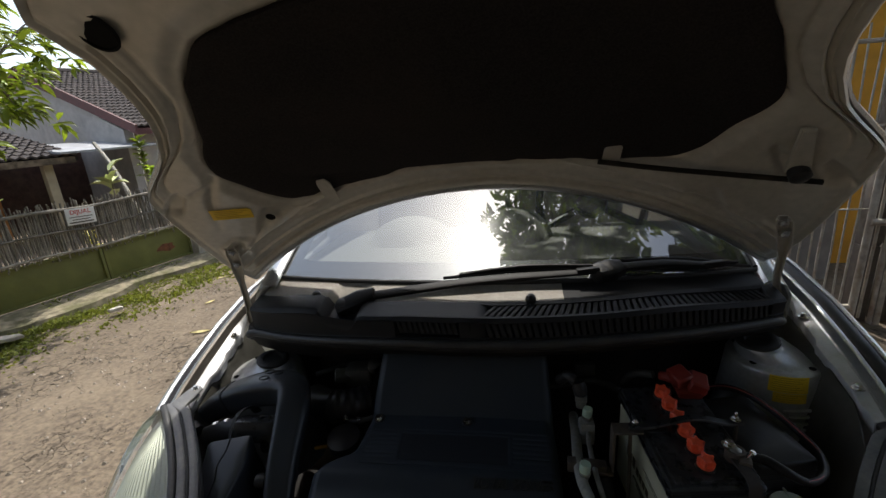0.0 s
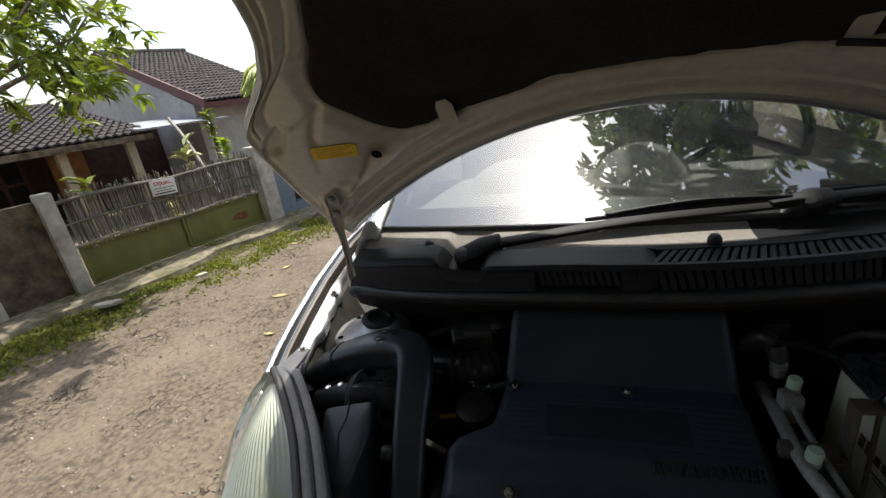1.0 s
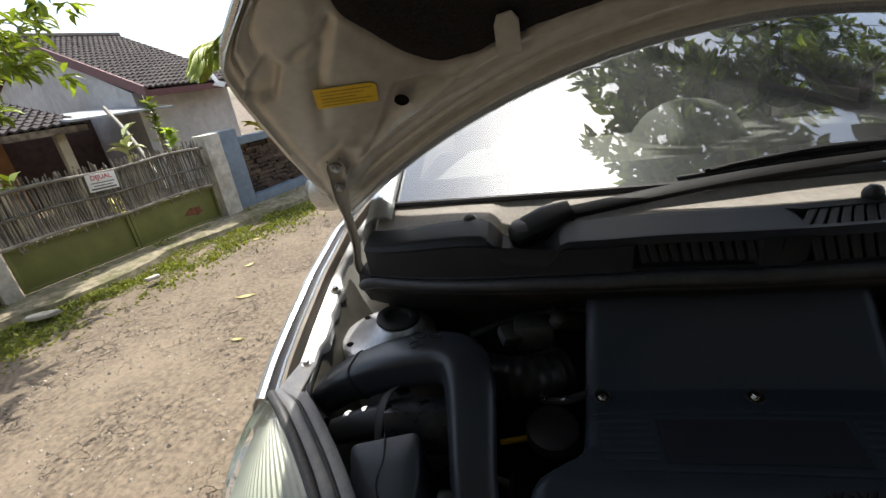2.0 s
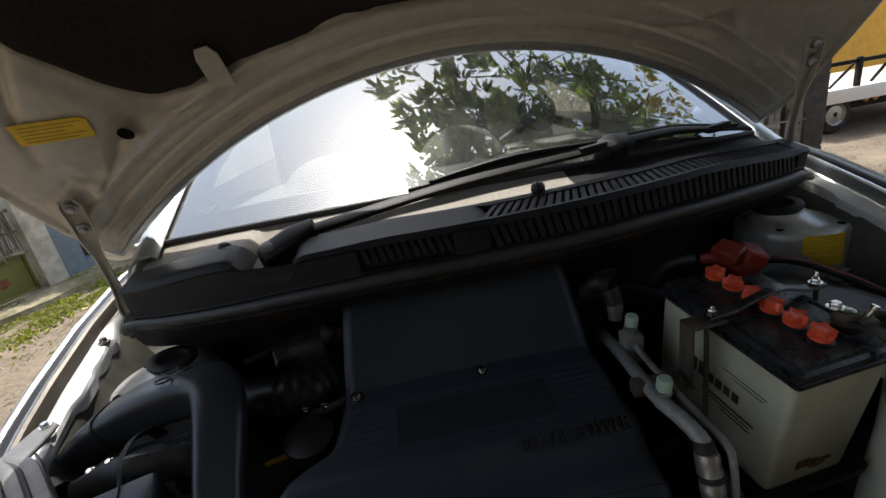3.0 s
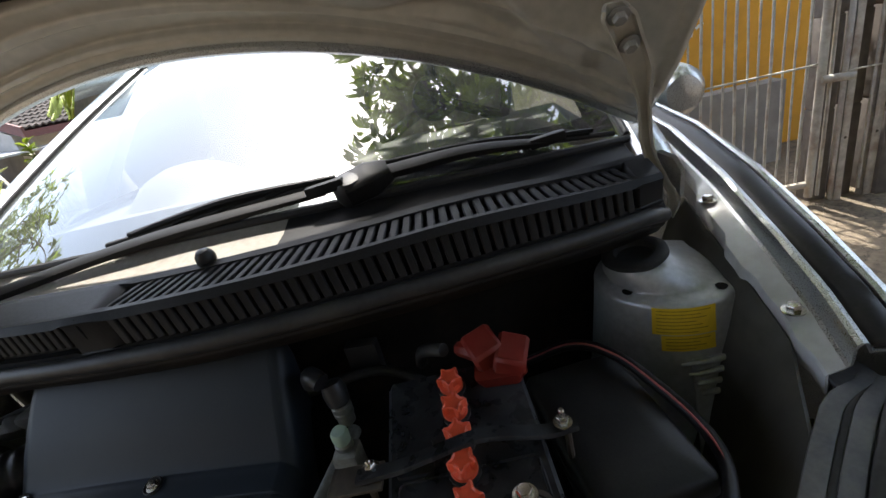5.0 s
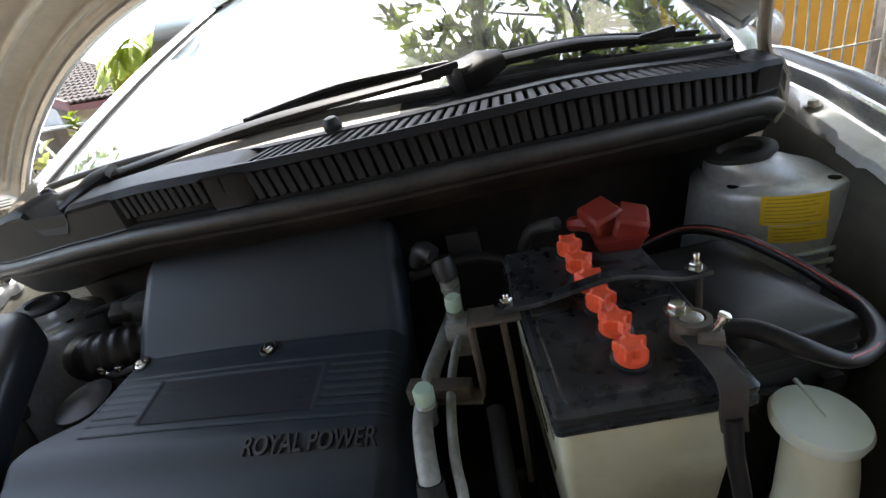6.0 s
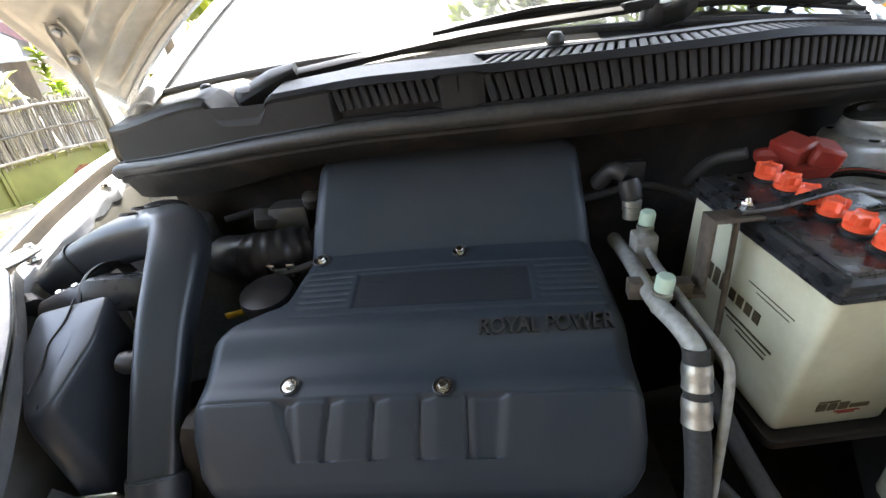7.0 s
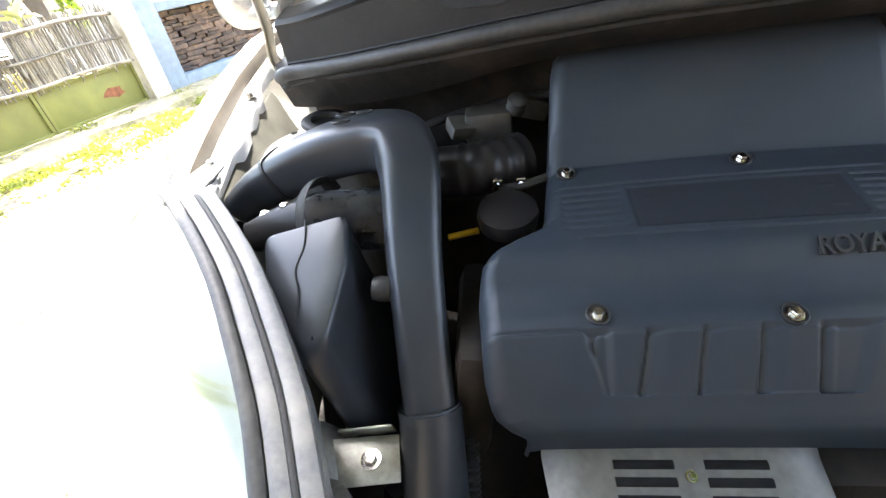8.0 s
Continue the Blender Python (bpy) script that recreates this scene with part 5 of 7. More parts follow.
bolt("bracket_bolt", (-0.455, 0.565, 0.622), br, 0.0075, (0, -0.2, 1))

# ---- battery ----
battery = thing("battery", (0.385, 0.75, 0.64), "white cased car battery with black lid and orange caps", "car battery")
BT = Matrix.Translation((0.379, 0.775, 0.65)) @ turn(6.5, 0.5, 7.0) @ Matrix.Diagonal((0.98, 1, 1, 1))


def bpart(name, bm, mat, label="", parent=None):
    bmesh.ops.transform(bm, matrix=BT, verts=bm.verts[:])
    return part(name, bm, mat, parent or battery, label)


bm = BM()
loft(bm, [rrect(-0.066, 0.066, -0.108, 0.108, 0.0, 0.0, 0.008), rrect(-0.068, 0.068, -0.11, 0.11, 0.004, 0.004, 0.009), rrect(-0.074, 0.074, -0.116, 0.116, 0.2, 0.2, 0.01)])
case = bpart("case", bm, M_batt, "yellowed white plastic case")
bm = BM()
loft(bm, [rrect(-0.077, 0.077, -0.119, 0.119, 0.197, 0.197, 0.005), rrect(-0.078, 0.078, -0.12, 0.12, 0.199, 0.199, 0.005), rrect(-0.078, 0.078, -0.12, 0.12, 0.204, 0.204, 0.005),
          rrect(-0.0755, 0.0755, -0.1175, 0.1175, 0.205, 0.205, 0.005), rrect(-0.0755, 0.0755, -0.1175, 0.1175, 0.209, 0.209, 0.005), rrect(-0.077, 0.077, -0.119, 0.119, 0.211, 0.211, 0.005),
          rrect(-0.077, 0.077, -0.119, 0.119, 0.217, 0.217, 0.005), rrect(-0.073, 0.073, -0.115, 0.115, 0.221, 0.221, 0.004), rrect(-0.06, 0.06, -0.1, 0.1, 0.2215, 0.2215, 0.003)])
lid = bpart("lid", bm, M_lid, "dusty black lid")
for x0, x1, y0, y1 in ((-0.068, -0.03, -0.005, 0.03), (-0.066, 0.066, -0.11, -0.095), (0.03, 0.068, -0.09, -0.05)):
    bm = BM()
    loft(bm, [rrect(x0, x1, y0, y1, 0.2205, 0.2205, 0.004), rrect(x0 + 0.001, x1 - 0.001, y0 + 0.001, y1 - 0.001, 0.2235, 0.2235, 0.004)])
    bpart("lid_rib", bm, M_lid, "", lid)
bm = BM()
ring = [(*q[:2], 0.2225) for q in rrect(-0.066, 0.066, -0.108, -0.01, 0, 0, 0.006)]
for a, b in zip(ring, ring[1:] + ring[:1]):
    if math.dist(a, b) > 1e-5:
        tube(bm, [a, b], 0.0016, 6, 1)
bpart("lid_rim", bm, M_lid, "", lid)
for k in range(6):
    y = -0.079 + 0.0342 * k - 0.004 * (k > 2)
    bm = BM()
    lathe(bm, [(0.006, 0.0), (0.0155, 0.0), (0.016, 0.004), (0.014, 0.005)], (-0.003, y, 0.2215), (0, 0, 1), 20)
    bpart("cap_seat", bm, M_lid, "", lid)
    bm = BM()
    a0 = 0.3 + 0.4 * k
    lathe(bm, [(0.011, 0.0), (0.0133, 0.001), (0.0133, 0.006), (0.0118, 0.0075), (0.0118, 0.016), (0.0105, 0.0172), (0.0085, 0.0155), (0.003, 0.015)], (-0.003, y, 0.2255), (0, 0, 1), 48,
          lambda a, h, a0=a0: 1.0 if h < 0.0072 else 0.82 + 0.42 * max(0.0, math.cos(5 * (a + a0))) ** 1.2)
    bpart("vent_cap", bm, M_orange, "orange-red vent cap")
bm = BM()
loft(bm, [rrect(-0.085, 0.09, -0.128, 0.128, -0.006, -0.006, 0.012), rrect(-0.087, 0.092, -0.13, 0.13, 0.002, 0.002, 0.012), rrect(-0.087, 0.092, -0.13, 0.13, 0.01, 0.01, 0.012), rrect(-0.083, 0.088, -0.126, 0.126, 0.01, 0.01, 0.01),
          rrect(-0.08, 0.085, -0.122, 0.122, -0.001, -0.001, 0.01)])
tray = bpart("tray", bm, M_dark, "dirty steel battery tray")
# plain marks where the maker's print stands on the case
for x, z, w, h, mm in ((-0.022, 0.036, 0.011, 0.011, M_ink), (-0.009, 0.036, 0.01, 0.011, M_ink), (0.004, 0.036, 0.011, 0.011, M_ink), (0.023, 0.034, 0.022, 0.006, M_ink), (-0.016, 0.045, 0.024, 0.0022, M_ink), (0.012, 0.026, 0.03, 0.0018, M_red), (0.012, 0.0225, 0.02, 0.0015, M_red)):
    bm = BM()
    box(bm, (x, -0.1106 - 0.003 * (z / 0.1), z), (w, 0.001, h), 0.0, Matrix.Shear("XZ", 4, (0.2, 0)) @ turn(-1.8))
    bpart("print_block", bm, mm, "", case)
for y, z, w, h, mm in [(0.05 - 0.0145 * q - 0.004 * (q > 2), 0.118 - 0.004 * (q > 2), 0.0105, 0.024 if q < 3 else 0.015, M_ink) for q in range(7)] + [(-0.03, 0.09, 0.09, 0.0028, M_ink), (-0.035, 0.083, 0.07, 0.0016, M_ink), (-0.045, 0.076, 0.05, 0.0014, M_ink), (-0.05, 0.148, 0.07, 0.0016, M_ink), (-0.055, 0.142, 0.05, 0.0014, M_ink)]:
    bm = BM()
    box(bm, (-0.0722, y, z), (0.001, w, h), 0.0, Matrix.Shear("YZ", 4, (0, -0.22)) @ turn(0, -1.8))
    bpart("print_block", bm, mm, "", case)
# hold-down bar with its two threaded hooks
hold = thing("battery_clamp", (0.385, 0.75, 0.88), "black steel hold-down bar across the battery", "clamp")
bm = BM()
A = Vector((0.285, 0.735, 0.883))
B = Vector((0.49, 0.77, 0.876))
line = smooth_line([A, A + Vector((0.04, 0.006, 0.0)), A + Vector((0.07, 0.012, 0.004)), A + Vector((0.12, 0.022, 0.008)), B - Vector((0.03, 0.005, 0)), B], 6)
sheet(bm, [[p + Vector((0, -0.008, 0)), p + Vector((0, -0.0065, 0.002)), p + Vector((0, 0.0065, 0.002)), p + Vector((0, 0.008, 0))] for p in line], 0.002, (0, 0, 1))
part("bar", bm, M_lid, hold)
bm = BM()
box(bm, (0.283, 0.738, 0.878), (0.05, 0.03, 0.004), 0.001, turn(0, 0, 4))
box(bm, (0.259, 0.738, 0.835), (0.004, 0.028, 0.09), 0.001)
box(bm, (0.232, 0.73, 0.79), (0.056, 0.022, 0.004), 0.001, turn(0, 0, -8))
part("support_bracket", bm, M_rust, hold, "brown rusty support bracket")
bolt("clamp_nut", (0.297, 0.742, 0.885), hold, 0.006, stud=0.004)
bolt("clamp_nut", (0.477, 0.769, 0.881), hold, 0.006, stud=0.009)
for q in ([(0.29, 0.742, 0.88), (0.292, 0.74, 0.76), (0.29, 0.735, 0.65)], [(0.48, 0.769, 0.88), (0.482, 0.768, 0.65)]):
    bm = BM()
    tube(bm, q, 0.0035, 8)
    part("hook_rod", bm, M_rust, hold)

# terminals
neg = thing("battery_terminal", (0.44, 0.685, 0.87), "corroded clamp on the negative battery post", "terminal")
bm = BM()
lathe(bm, [(0.012, 0), (0.0155, 0.0), (0.015, 0.018), (0.0105, 0.0185), (0.0105, 0.012), (0.002, 0.012)], (0.441, 0.687, 0.868), (0, 0, 1), 22)
box(bm, (0.448, 0.668, 0.877), (0.018, 0.016, 0.012), 0.002, turn(0, 0, -20))
part("clamp", bm, M_rust, neg)
bm = BM()
lathe(bm, [(0.0098, 0.0), (0.009, 0.018), (0.007, 0.0195), (0.001, 0.02)], (0.441, 0.687, 0.868), (0, 0, 1), 18)
part("lead_post", bm, M_alu, neg, "grey lead battery post")
bolt("terminal_nut", (0.434, 0.697, 0.886), neg, 0.007)
bm = BM()
lathe(bm, [(0.0028, 0), (0.003, 0.018), (0.0045, 0.0185), (0.0045, 0.022), (0.0015, 0.0225)], (0.45, 0.672, 0.878), (0.35, -0.2, 1), 10)
part("clamp_screw", bm, M_zinc, neg)
bm = BM()
line = smooth_line([(0.437, 0.675, 0.876), (0.444, 0.645, 0.872), (0.447, 0.632, 0.862), (0.4475, 0.631, 0.84), (0.449, 0.63, 0.825)], 5)
sheet(bm, [[p + Vector((-0.009, 0, 0)), p + Vector((0.009, 0, 0))] for p in line], 0.003)
part("earth_strap", bm, material("dark_strap", (0.035, 0.03, 0.027), 0.7, 0.1, 60, 0.3, 0.2), neg, "dark earth strap folded over the edge")
bm = BM()
tube(bm, [(0.4475, 0.63, 0.838), (0.45, 0.627, 0.8), (0.458, 0.615, 0.72), (0.45, 0.6, 0.65), (0.43, 0.59, 0.58), (0.42, 0.58, 0.5)], 0.0065, 12)
part("earth_cable", bm, M_cable, neg)

pos = thing("battery_terminal", (0.42, 0.84, 0.89), "dirty red plastic boot over the positive post", "terminal")
bm = BM()
loft(bm, [rrect(0.408, 0.444, 0.836, 0.874, 0.868, 0.87, 0.008), rrect(0.4, 0.45, 0.83, 0.88, 0.885, 0.888, 0.006), rrect(0.398, 0.455, 0.828, 0.884, 0.893, 0.897, 0.004)])
box(bm, (0.412, 0.862, 0.908), (0.036, 0.042, 0.03), 0.004, turn(12, -14, 20), 1)
box(bm, (0.441, 0.85, 0.904), (0.034, 0.044, 0.026), 0.004, turn(10, 16, -12), 1)
tube(bm, [(0.402, 0.868, 0.9), (0.39, 0.876, 0.9), (0.382, 0.884, 0.897)], [0.011, 0.01, 0.009], 8)
part("boot", bm, M_boot, pos)
bm = BM()
tube(bm, [(0.365, 0.875, 0.905), (0.335, 0.9, 0.89), (0.32, 0.93, 0.85)], 0.008, 10)
part("lead", bm, M_rubber, pos)

# ---- fuse box, cable, bottle ----
fuse = thing("fuse_box", (0.525, 0.81, 0.7), "black plastic fuse box beside the battery", "fuse box")
FT = Matrix.Translation((0.522, 0.812, 0.7)) @ turn(2, 1, 13)


def fpart(name, bm, parent=None, mat=M_black):
    bmesh.ops.transform(bm, matrix=FT, verts=bm.verts[:])
    return part(name, bm, mat, parent or fuse)


bm = BM()
loft(bm, [rrect(-0.058, 0.058, -0.092, 0.092, 0.06, 0.06, 0.008), rrect(-0.058, 0.058, -0.092, 0.092, 0.128, 0.128, 0.008), rrect(-0.056, 0.056, -0.09, 0.09, 0.135, 0.135, 0.008), rrect(-0.052, 0.052, -0.086, 0.086, 0.138, 0.138, 0.008), rrect(-0.03, 0.03, -0.05, 0.05, 0.139, 0.139, 0.006)])
flid = fpart("lid", bm)
bm = BM()
for q in (0.1, 0.112):
    loft(bm, [rrect(-0.059, 0.059, -0.093, 0.093, q, q, 0.008), rrect(-0.0595, 0.0595, -0.0935, 0.0935, q + 0.002, q + 0.002, 0.008), rrect(-0.059, 0.059, -0.093, 0.093, q + 0.004, q + 0.004, 0.008)])
fpart("lid_rib", bm, flid)
bm = BM()
loft(bm, [rrect(-0.053, 0.053, -0.087, 0.087, -0.08, -0.08, 0.01), rrect(-0.055, 0.055, -0.089, 0.089, 0.059, 0.059, 0.01)])
fpart("base", bm)
for q in (-0.03, 0.03):
    bm = BM()
    box(bm, (q, -0.096, 0.07), (0.02, 0.008, 0.03), 0.002)
    fpart("latch", bm)
cable = thing("main_cable", (0.55, 0.75, 0.85), "thick black cable with a red stripe looped beside the battery", "cable")
cp = [(0.452, 0.686, 0.874), (0.485, 0.684, 0.87), (0.51, 0.668, 0.862), (0.541, 0.664, 0.848), (0.572, 0.683, 0.84), (0.596, 0.712, 0.834), (0.611, 0.753, 0.83), (0.608, 0.792, 0.832), (0.588, 0.83, 0.845), (0.556, 0.88, 0.856), (0.515, 0.915, 0.852), (0.46, 0.95, 0.81)]
bm = BM()
tube(bm, cp, [0.0068, 0.0082, 0.0082, 0.006, 0.0058] + [0.0064] * 7, 12, 8)
cb = part("sheath", bm, M_cable, cable)
bm = BM()
tube(bm, [Vector(p) + Vector((-0.002, -0.004, 0.0052)) for p in cp[3:]], 0.0012, 6, 8)
part("red_stripe", bm, material("faded_red_stripe", (0.35, 0.08, 0.07), 0.5, 0, 60, 0.2, 0.0), cb)

bottle = thing("reservoir_bottle", (0.53, 0.66, 0.5), "milky plastic fluid bottle with a pale round cap", "bottle")
bm = BM()
loft(bm, [rrect(0.495, 0.57, 0.625, 0.695, 0.5, 0.5, 0.026), rrect(0.5, 0.568, 0.63, 0.695, 0.6, 0.6, 0.026), rrect(0.508, 0.566, 0.64, 0.695, 0.68, 0.68, 0.025), rrect(0.512, 0.565, 0.645, 0.698, 0.735, 0.737, 0.024), rrect(0.515, 0.563, 0.65, 0.7, 0.762, 0.765, 0.022)])
part("body", bm, M_bottle, bottle)
bm = BM()
lathe(bm, [(0.026, -0.012), (0.034, -0.008), (0.0355, 0.0), (0.0335, 0.004), (0.024, 0.006), (0.004, 0.007)], (0.54, 0.68, 0.774), (0.05, -0.1, 1), 32)
tube(bm, [(0.53, 0.725, 0.782), (0.53, 0.738, 0.79), (0.528, 0.748, 0.79)], 0.006, 8)
tube(bm, [(0.545, 0.726, 0.782), (0.546, 0.742, 0.79)], 0.005, 8)
box(bm, (0.543, 0.7, 0.7815), (0.004, 0.05, 0.003), 0.001)
part("cap", bm, material("milky_cap", (0.62, 0.65, 0.58), 0.4, 0, 40, 0.06, 0.04, stain=0.3, stain_color=(0.5, 0.47, 0.36), stain_scale=20), bottle, "pale translucent cap")

# ---- air-conditioning pipes ----
pipes = thing("refrigerant_pipes", (0.21, 0.72, 0.75), "dull aluminium refrigerant pipes with green service caps", "pipe")
bm = BM()
tube(bm, [(0.21, 0.9, 0.78), (0.205, 0.82, 0.79), (0.2, 0.76, 0.795), (0.199, 0.7, 0.795), (0.206, 0.66, 0.793), (0.212, 0.634, 0.783), (0.212, 0.624, 0.76)], 0.01, 14)
part("suction_pipe", bm, M_pipe, pipes)
bm = BM()
tube(bm, [(0.212, 0.635, 0.785), (0.212, 0.622, 0.755), (0.211, 0.608, 0.715), (0.21, 0.592, 0.685), (0.207, 0.572, 0.64), (0.19, 0.53, 0.55)], 0.0125, 14)
part("rubber_hose", bm, M_rubber, pipes)
for q0, q1 in (((0.212, 0.6285, 0.773), (0.212, 0.6195, 0.748)), ((0.2115, 0.6165, 0.739), (0.211, 0.607, 0.713))):
    bm = BM()
    q0, q1 = Vector(q0), Vector(q1)
    tube(bm, [q0, q0 * 0.66 + q1 * 0.34, q0 * 0.33 + q1 * 0.67, q1], [0.0136, 0.0146, 0.0139, 0.0146], 24, 6)
    part("crimp_sleeve", bm, M_alu, pipes, "bright crimped sleeve")
bm = BM()
tube(bm, [(0.232, 0.84, 0.8), (0.226, 0.78, 0.8), (0.226, 0.72, 0.797), (0.232, 0.66, 0.787), (0.239, 0.63, 0.776), (0.24, 0.619, 0.762), (0.239, 0.61, 0.72), (0.236, 0.602, 0.682), (0.222, 0.575, 0.625), (0.2, 0.54, 0.55)], 0.005, 10)
part("thin_pipe", bm, M_pipe, pipes)
for p in ((0.204, 0.705, 0.8), (0.228, 0.833, 0.822)):
    bm = BM()
    lathe(bm, [(0.008, -0.02), (0.009, 0.0), (0.011, 0.002), (0.011, 0.008), (0.008, 0.01)], p, (0.05, -0.1, 1), 12)
    s_ = part("service_port", bm, M_alu, pipes)
    bm = BM()
    lathe(bm, [(0.007, 0.01), (0.0098, 0.011), (0.0102, 0.016), (0.0102, 0.026), (0.0085, 0.029), (0.003, 0.029)], p, (0.05, -0.1, 1), 16, lambda a, h: 1 + 0.03 * math.cos(12 * a))
    part("service_cap", bm, M_greencap, s_, "pale green service cap")
bm = BM()
box(bm, (0.228, 0.832, 0.795), (0.03, 0.03, 0.05), 0.005)
part("valve_block", bm, M_pipe, pipes)
bm = BM()
lathe(bm, [(0.009, 0), (0.011, 0.0), (0.011, 0.012), (0.0128, 0.013), (0.0128, 0.018), (0.0115, 0.019), (0.0128, 0.02), (0.0128, 0.027), (0.01, 0.029)], (0.222, 0.872, 0.825), (0, 0, 1), 16)
part("pressure_switch", bm, M_alu, pipes, "ridged pale pressure switch")
bm = BM()
lathe(bm, [(0.011, 0), (0.014, 0.003), (0.0155, 0.018), (0.013, 0.03), (0.004, 0.034)], (0.222, 0.872, 0.852), (-0.2, 0.25, 1), 16)
tube(bm, [(0.21, 0.87, 0.89), (0.195, 0.88, 0.895), (0.18, 0.9, 0.87)], 0.012, 10)
part("switch_plug", bm, M_black, pipes)
bm = BM()
box(bm, (0.213, 0.735, 0.793), (0.07, 0.02, 0.022), 0.003, turn(0, 0, -6))
part("pipe_clamp", bm, M_rust, pipes)

# loose wires and hoses deep in the bay
def cable_run(pts, r, label, mat=M_rubber, cat="hose"):
    bm = BM()
    tube(bm, pts, r, 10)
    return whole("hose", bm, mat, label, cat, "hoses deep in the engine bay")


cable_run([(0.26, 0.78, 0.72), (0.27, 0.68, 0.67), (0.29, 0.6, 0.62), (0.33, 0.57, 0.56)], 0.011, "thick black hose beside the battery tray")
cable_run([(0.24, 0.6, 0.63), (0.28, 0.56, 0.6), (0.35, 0.55, 0.56), (0.45, 0.55, 0.55)], 0.009, "black hose running past the tray")
cable_run([(-0.42, 0.95, 0.84), (-0.3, 1.0, 0.85), (-0.15, 0.97, 0.87)], 0.006, "thin black hose along the bulkhead")
cable_run([(0.5, 0.63, 0.72), (0.52, 0.6, 0.65), (0.5, 0.58, 0.55)], 0.008, "black hose behind the bottle")
cable_run([(0.16, 0.92, 0.84), (0.26, 0.93, 0.85), (0.33, 0.91, 0.83)], 0.007, "black wiring loom by the bulkhead")
bm = BM()
box(bm, (0.24, 0.95, 0.86), (0.045, 0.02, 0.05), 0.004)
whole("relay", bm, M_black, "small black relay on the bulkhead", "relay")


# ---- headlamps ----
def headlamp(s, dx):
    lamp = thing("headlight", (s * 0.62, 0.62, 0.7), "ribbed pale headlight with black rubber gasket", "headlight", "car headlights")
    ins = [(0.722, 0.785, 0.85), (0.692, 0.752, 0.847), (0.645, 0.70, 0.832), (0.6, 0.645, 0.815), (0.562, 0.588, 0.796), (0.522, 0.52, 0.77), (0.492, 0.45, 0.742)]
    out = [(0.726, 0.778, 0.84), (0.75, 0.738, 0.805), (0.768, 0.68, 0.752), (0.768, 0.61, 0.70), (0.757, 0.54, 0.66), (0.72, 0.45, 0.61), (0.65, 0.36, 0.57)]
    I, O = smooth_line(ins, 6), smooth_line(out, 6)
    n = len(I)

    def skin(k, t, sink=0.0):
        a, b = I[k], O[k]
        f = math.sin(math.pi * min(1.0, 0.02 + 0.9 * k / (n - 1)))
        p = a + (b - a) * t + Vector((0.014, -0.026, 0.03)) * math.sin(math.pi * t) * (0.15 + 0.9 * f)
        return Vector((s * (p.x + dx), p.y, p.z - sink))

    bm = BM()
    sheet(bm, [[skin(k, i / 96, 0.0011 * (0.5 + 0.5 * math.cos(i / 96 * 48 * 2 * math.pi))) for i in range(97)] for k in range(n)])
    ln = part("lens", bm, M_lens, lamp, "pale ribbed lens", sharp=80)
    ln.visible_shadow = False
    bm = BM()
    sheet(bm, [[skin(k, i / 48, 0.01 + 0.03 * math.sin(math.pi * i / 48) + 0.0012 * math.cos(i * math.pi)) + Vector((0, 0.012, 0)) for i in range(49)] for k in range(n)])
    part("reflector", bm, M_reflector, lamp, "faceted silver reflector")
    # trim strips between lens and bay: in from the lens edge, width, height, material
    for name, d, wid, hgt, mt in (("gasket", 0.006, 0.0075, 0.007, M_seal), ("bezel", 0.022, 0.0085, 0.004, M_bezel), ("seam", 0.0325, 0.003, 0.003, M_rubber), ("bezel", 0.044, 0.009, 0.004, M_bezel)):
        bm = BM()
        line = []
        for k in range(n):
            tg = (I[min(k + 1, n - 1)] - I[max(k - 1, 0)]).normalized()
            nin = Vector((-tg.y, tg.x, 0)).normalized()
            if nin.x > 0:
                nin = -nin
            q = I[k] + nin * d * (0.55 + 0.45 * step(0.0, 0.2, k / (n - 1))) + Vector((0, 0, 0.002 - 0.1 * max(0.0, d - 0.02)))
            line.append(Vector((s * (q.x + dx), q.y, q.z)))
        tube(bm, line, wid, 10, 1, flat=hgt / wid, up=(0, 0, 1), power=0.7)
        part(name, bm, mt, lamp)
    bm = BM()
    sheet(bm, [[Vector((s * (p.x + dx - 0.04), p.y + 0.03, p.z - 0.012)), Vector((s * (p.x + dx - 0.038), p.y + 0.034, p.z - 0.035)), Vector((s * (p.x + dx - 0.01), p.y + 0.02, p.z - 0.07)), Vector((s * (p.x + dx + 0.1), p.y, p.z - 0.12))] for p in I], 0.003)
    part("housing", bm, M_bezel, lamp, "dusty grey lamp housing")
    # slotted mounting ear reaching back to the fender flange
    ear = Vector((s * (0.694 + dx), 0.84, 0.84))
    bm = BM()
    plate(bm, [ear + Vector((s * a, b, c)) for a, b, c in ((-0.022, -0.062, 0.004), (0.022, -0.055, 0.006), (0.018, 0.0, 0.0), (0.016, 0.03, 0.004), (0.0, 0.036, 0.004), (-0.014, 0.028, 0.002), (-0.016, -0.01, 0.0))], (0, 0.1, 1), 0.006, 0.0015)
    tb = part("bracket", bm, M_bezel, lamp, "slotted plastic mounting ear")
    for a, b in ((-0.004, 0.012), (0.006, 0.006), (-0.006, -0.004), (0.005, -0.012)):
        bm = BM()
        tube(bm, [ear + Vector((s * (a - 0.002), b - 0.004, 0.0066)), ear + Vector((s * (a + 0.002), b + 0.004, 0.0066))], 0.0035, 8, 2, flat=0.3, up=(0, 0, 1))
        part("slot", bm, M_hole, tb)
    bolt("bracket_bolt", ear + Vector((s * 0.002, 0.024, 0.009)), tb, 0.006)
    bm = BM()
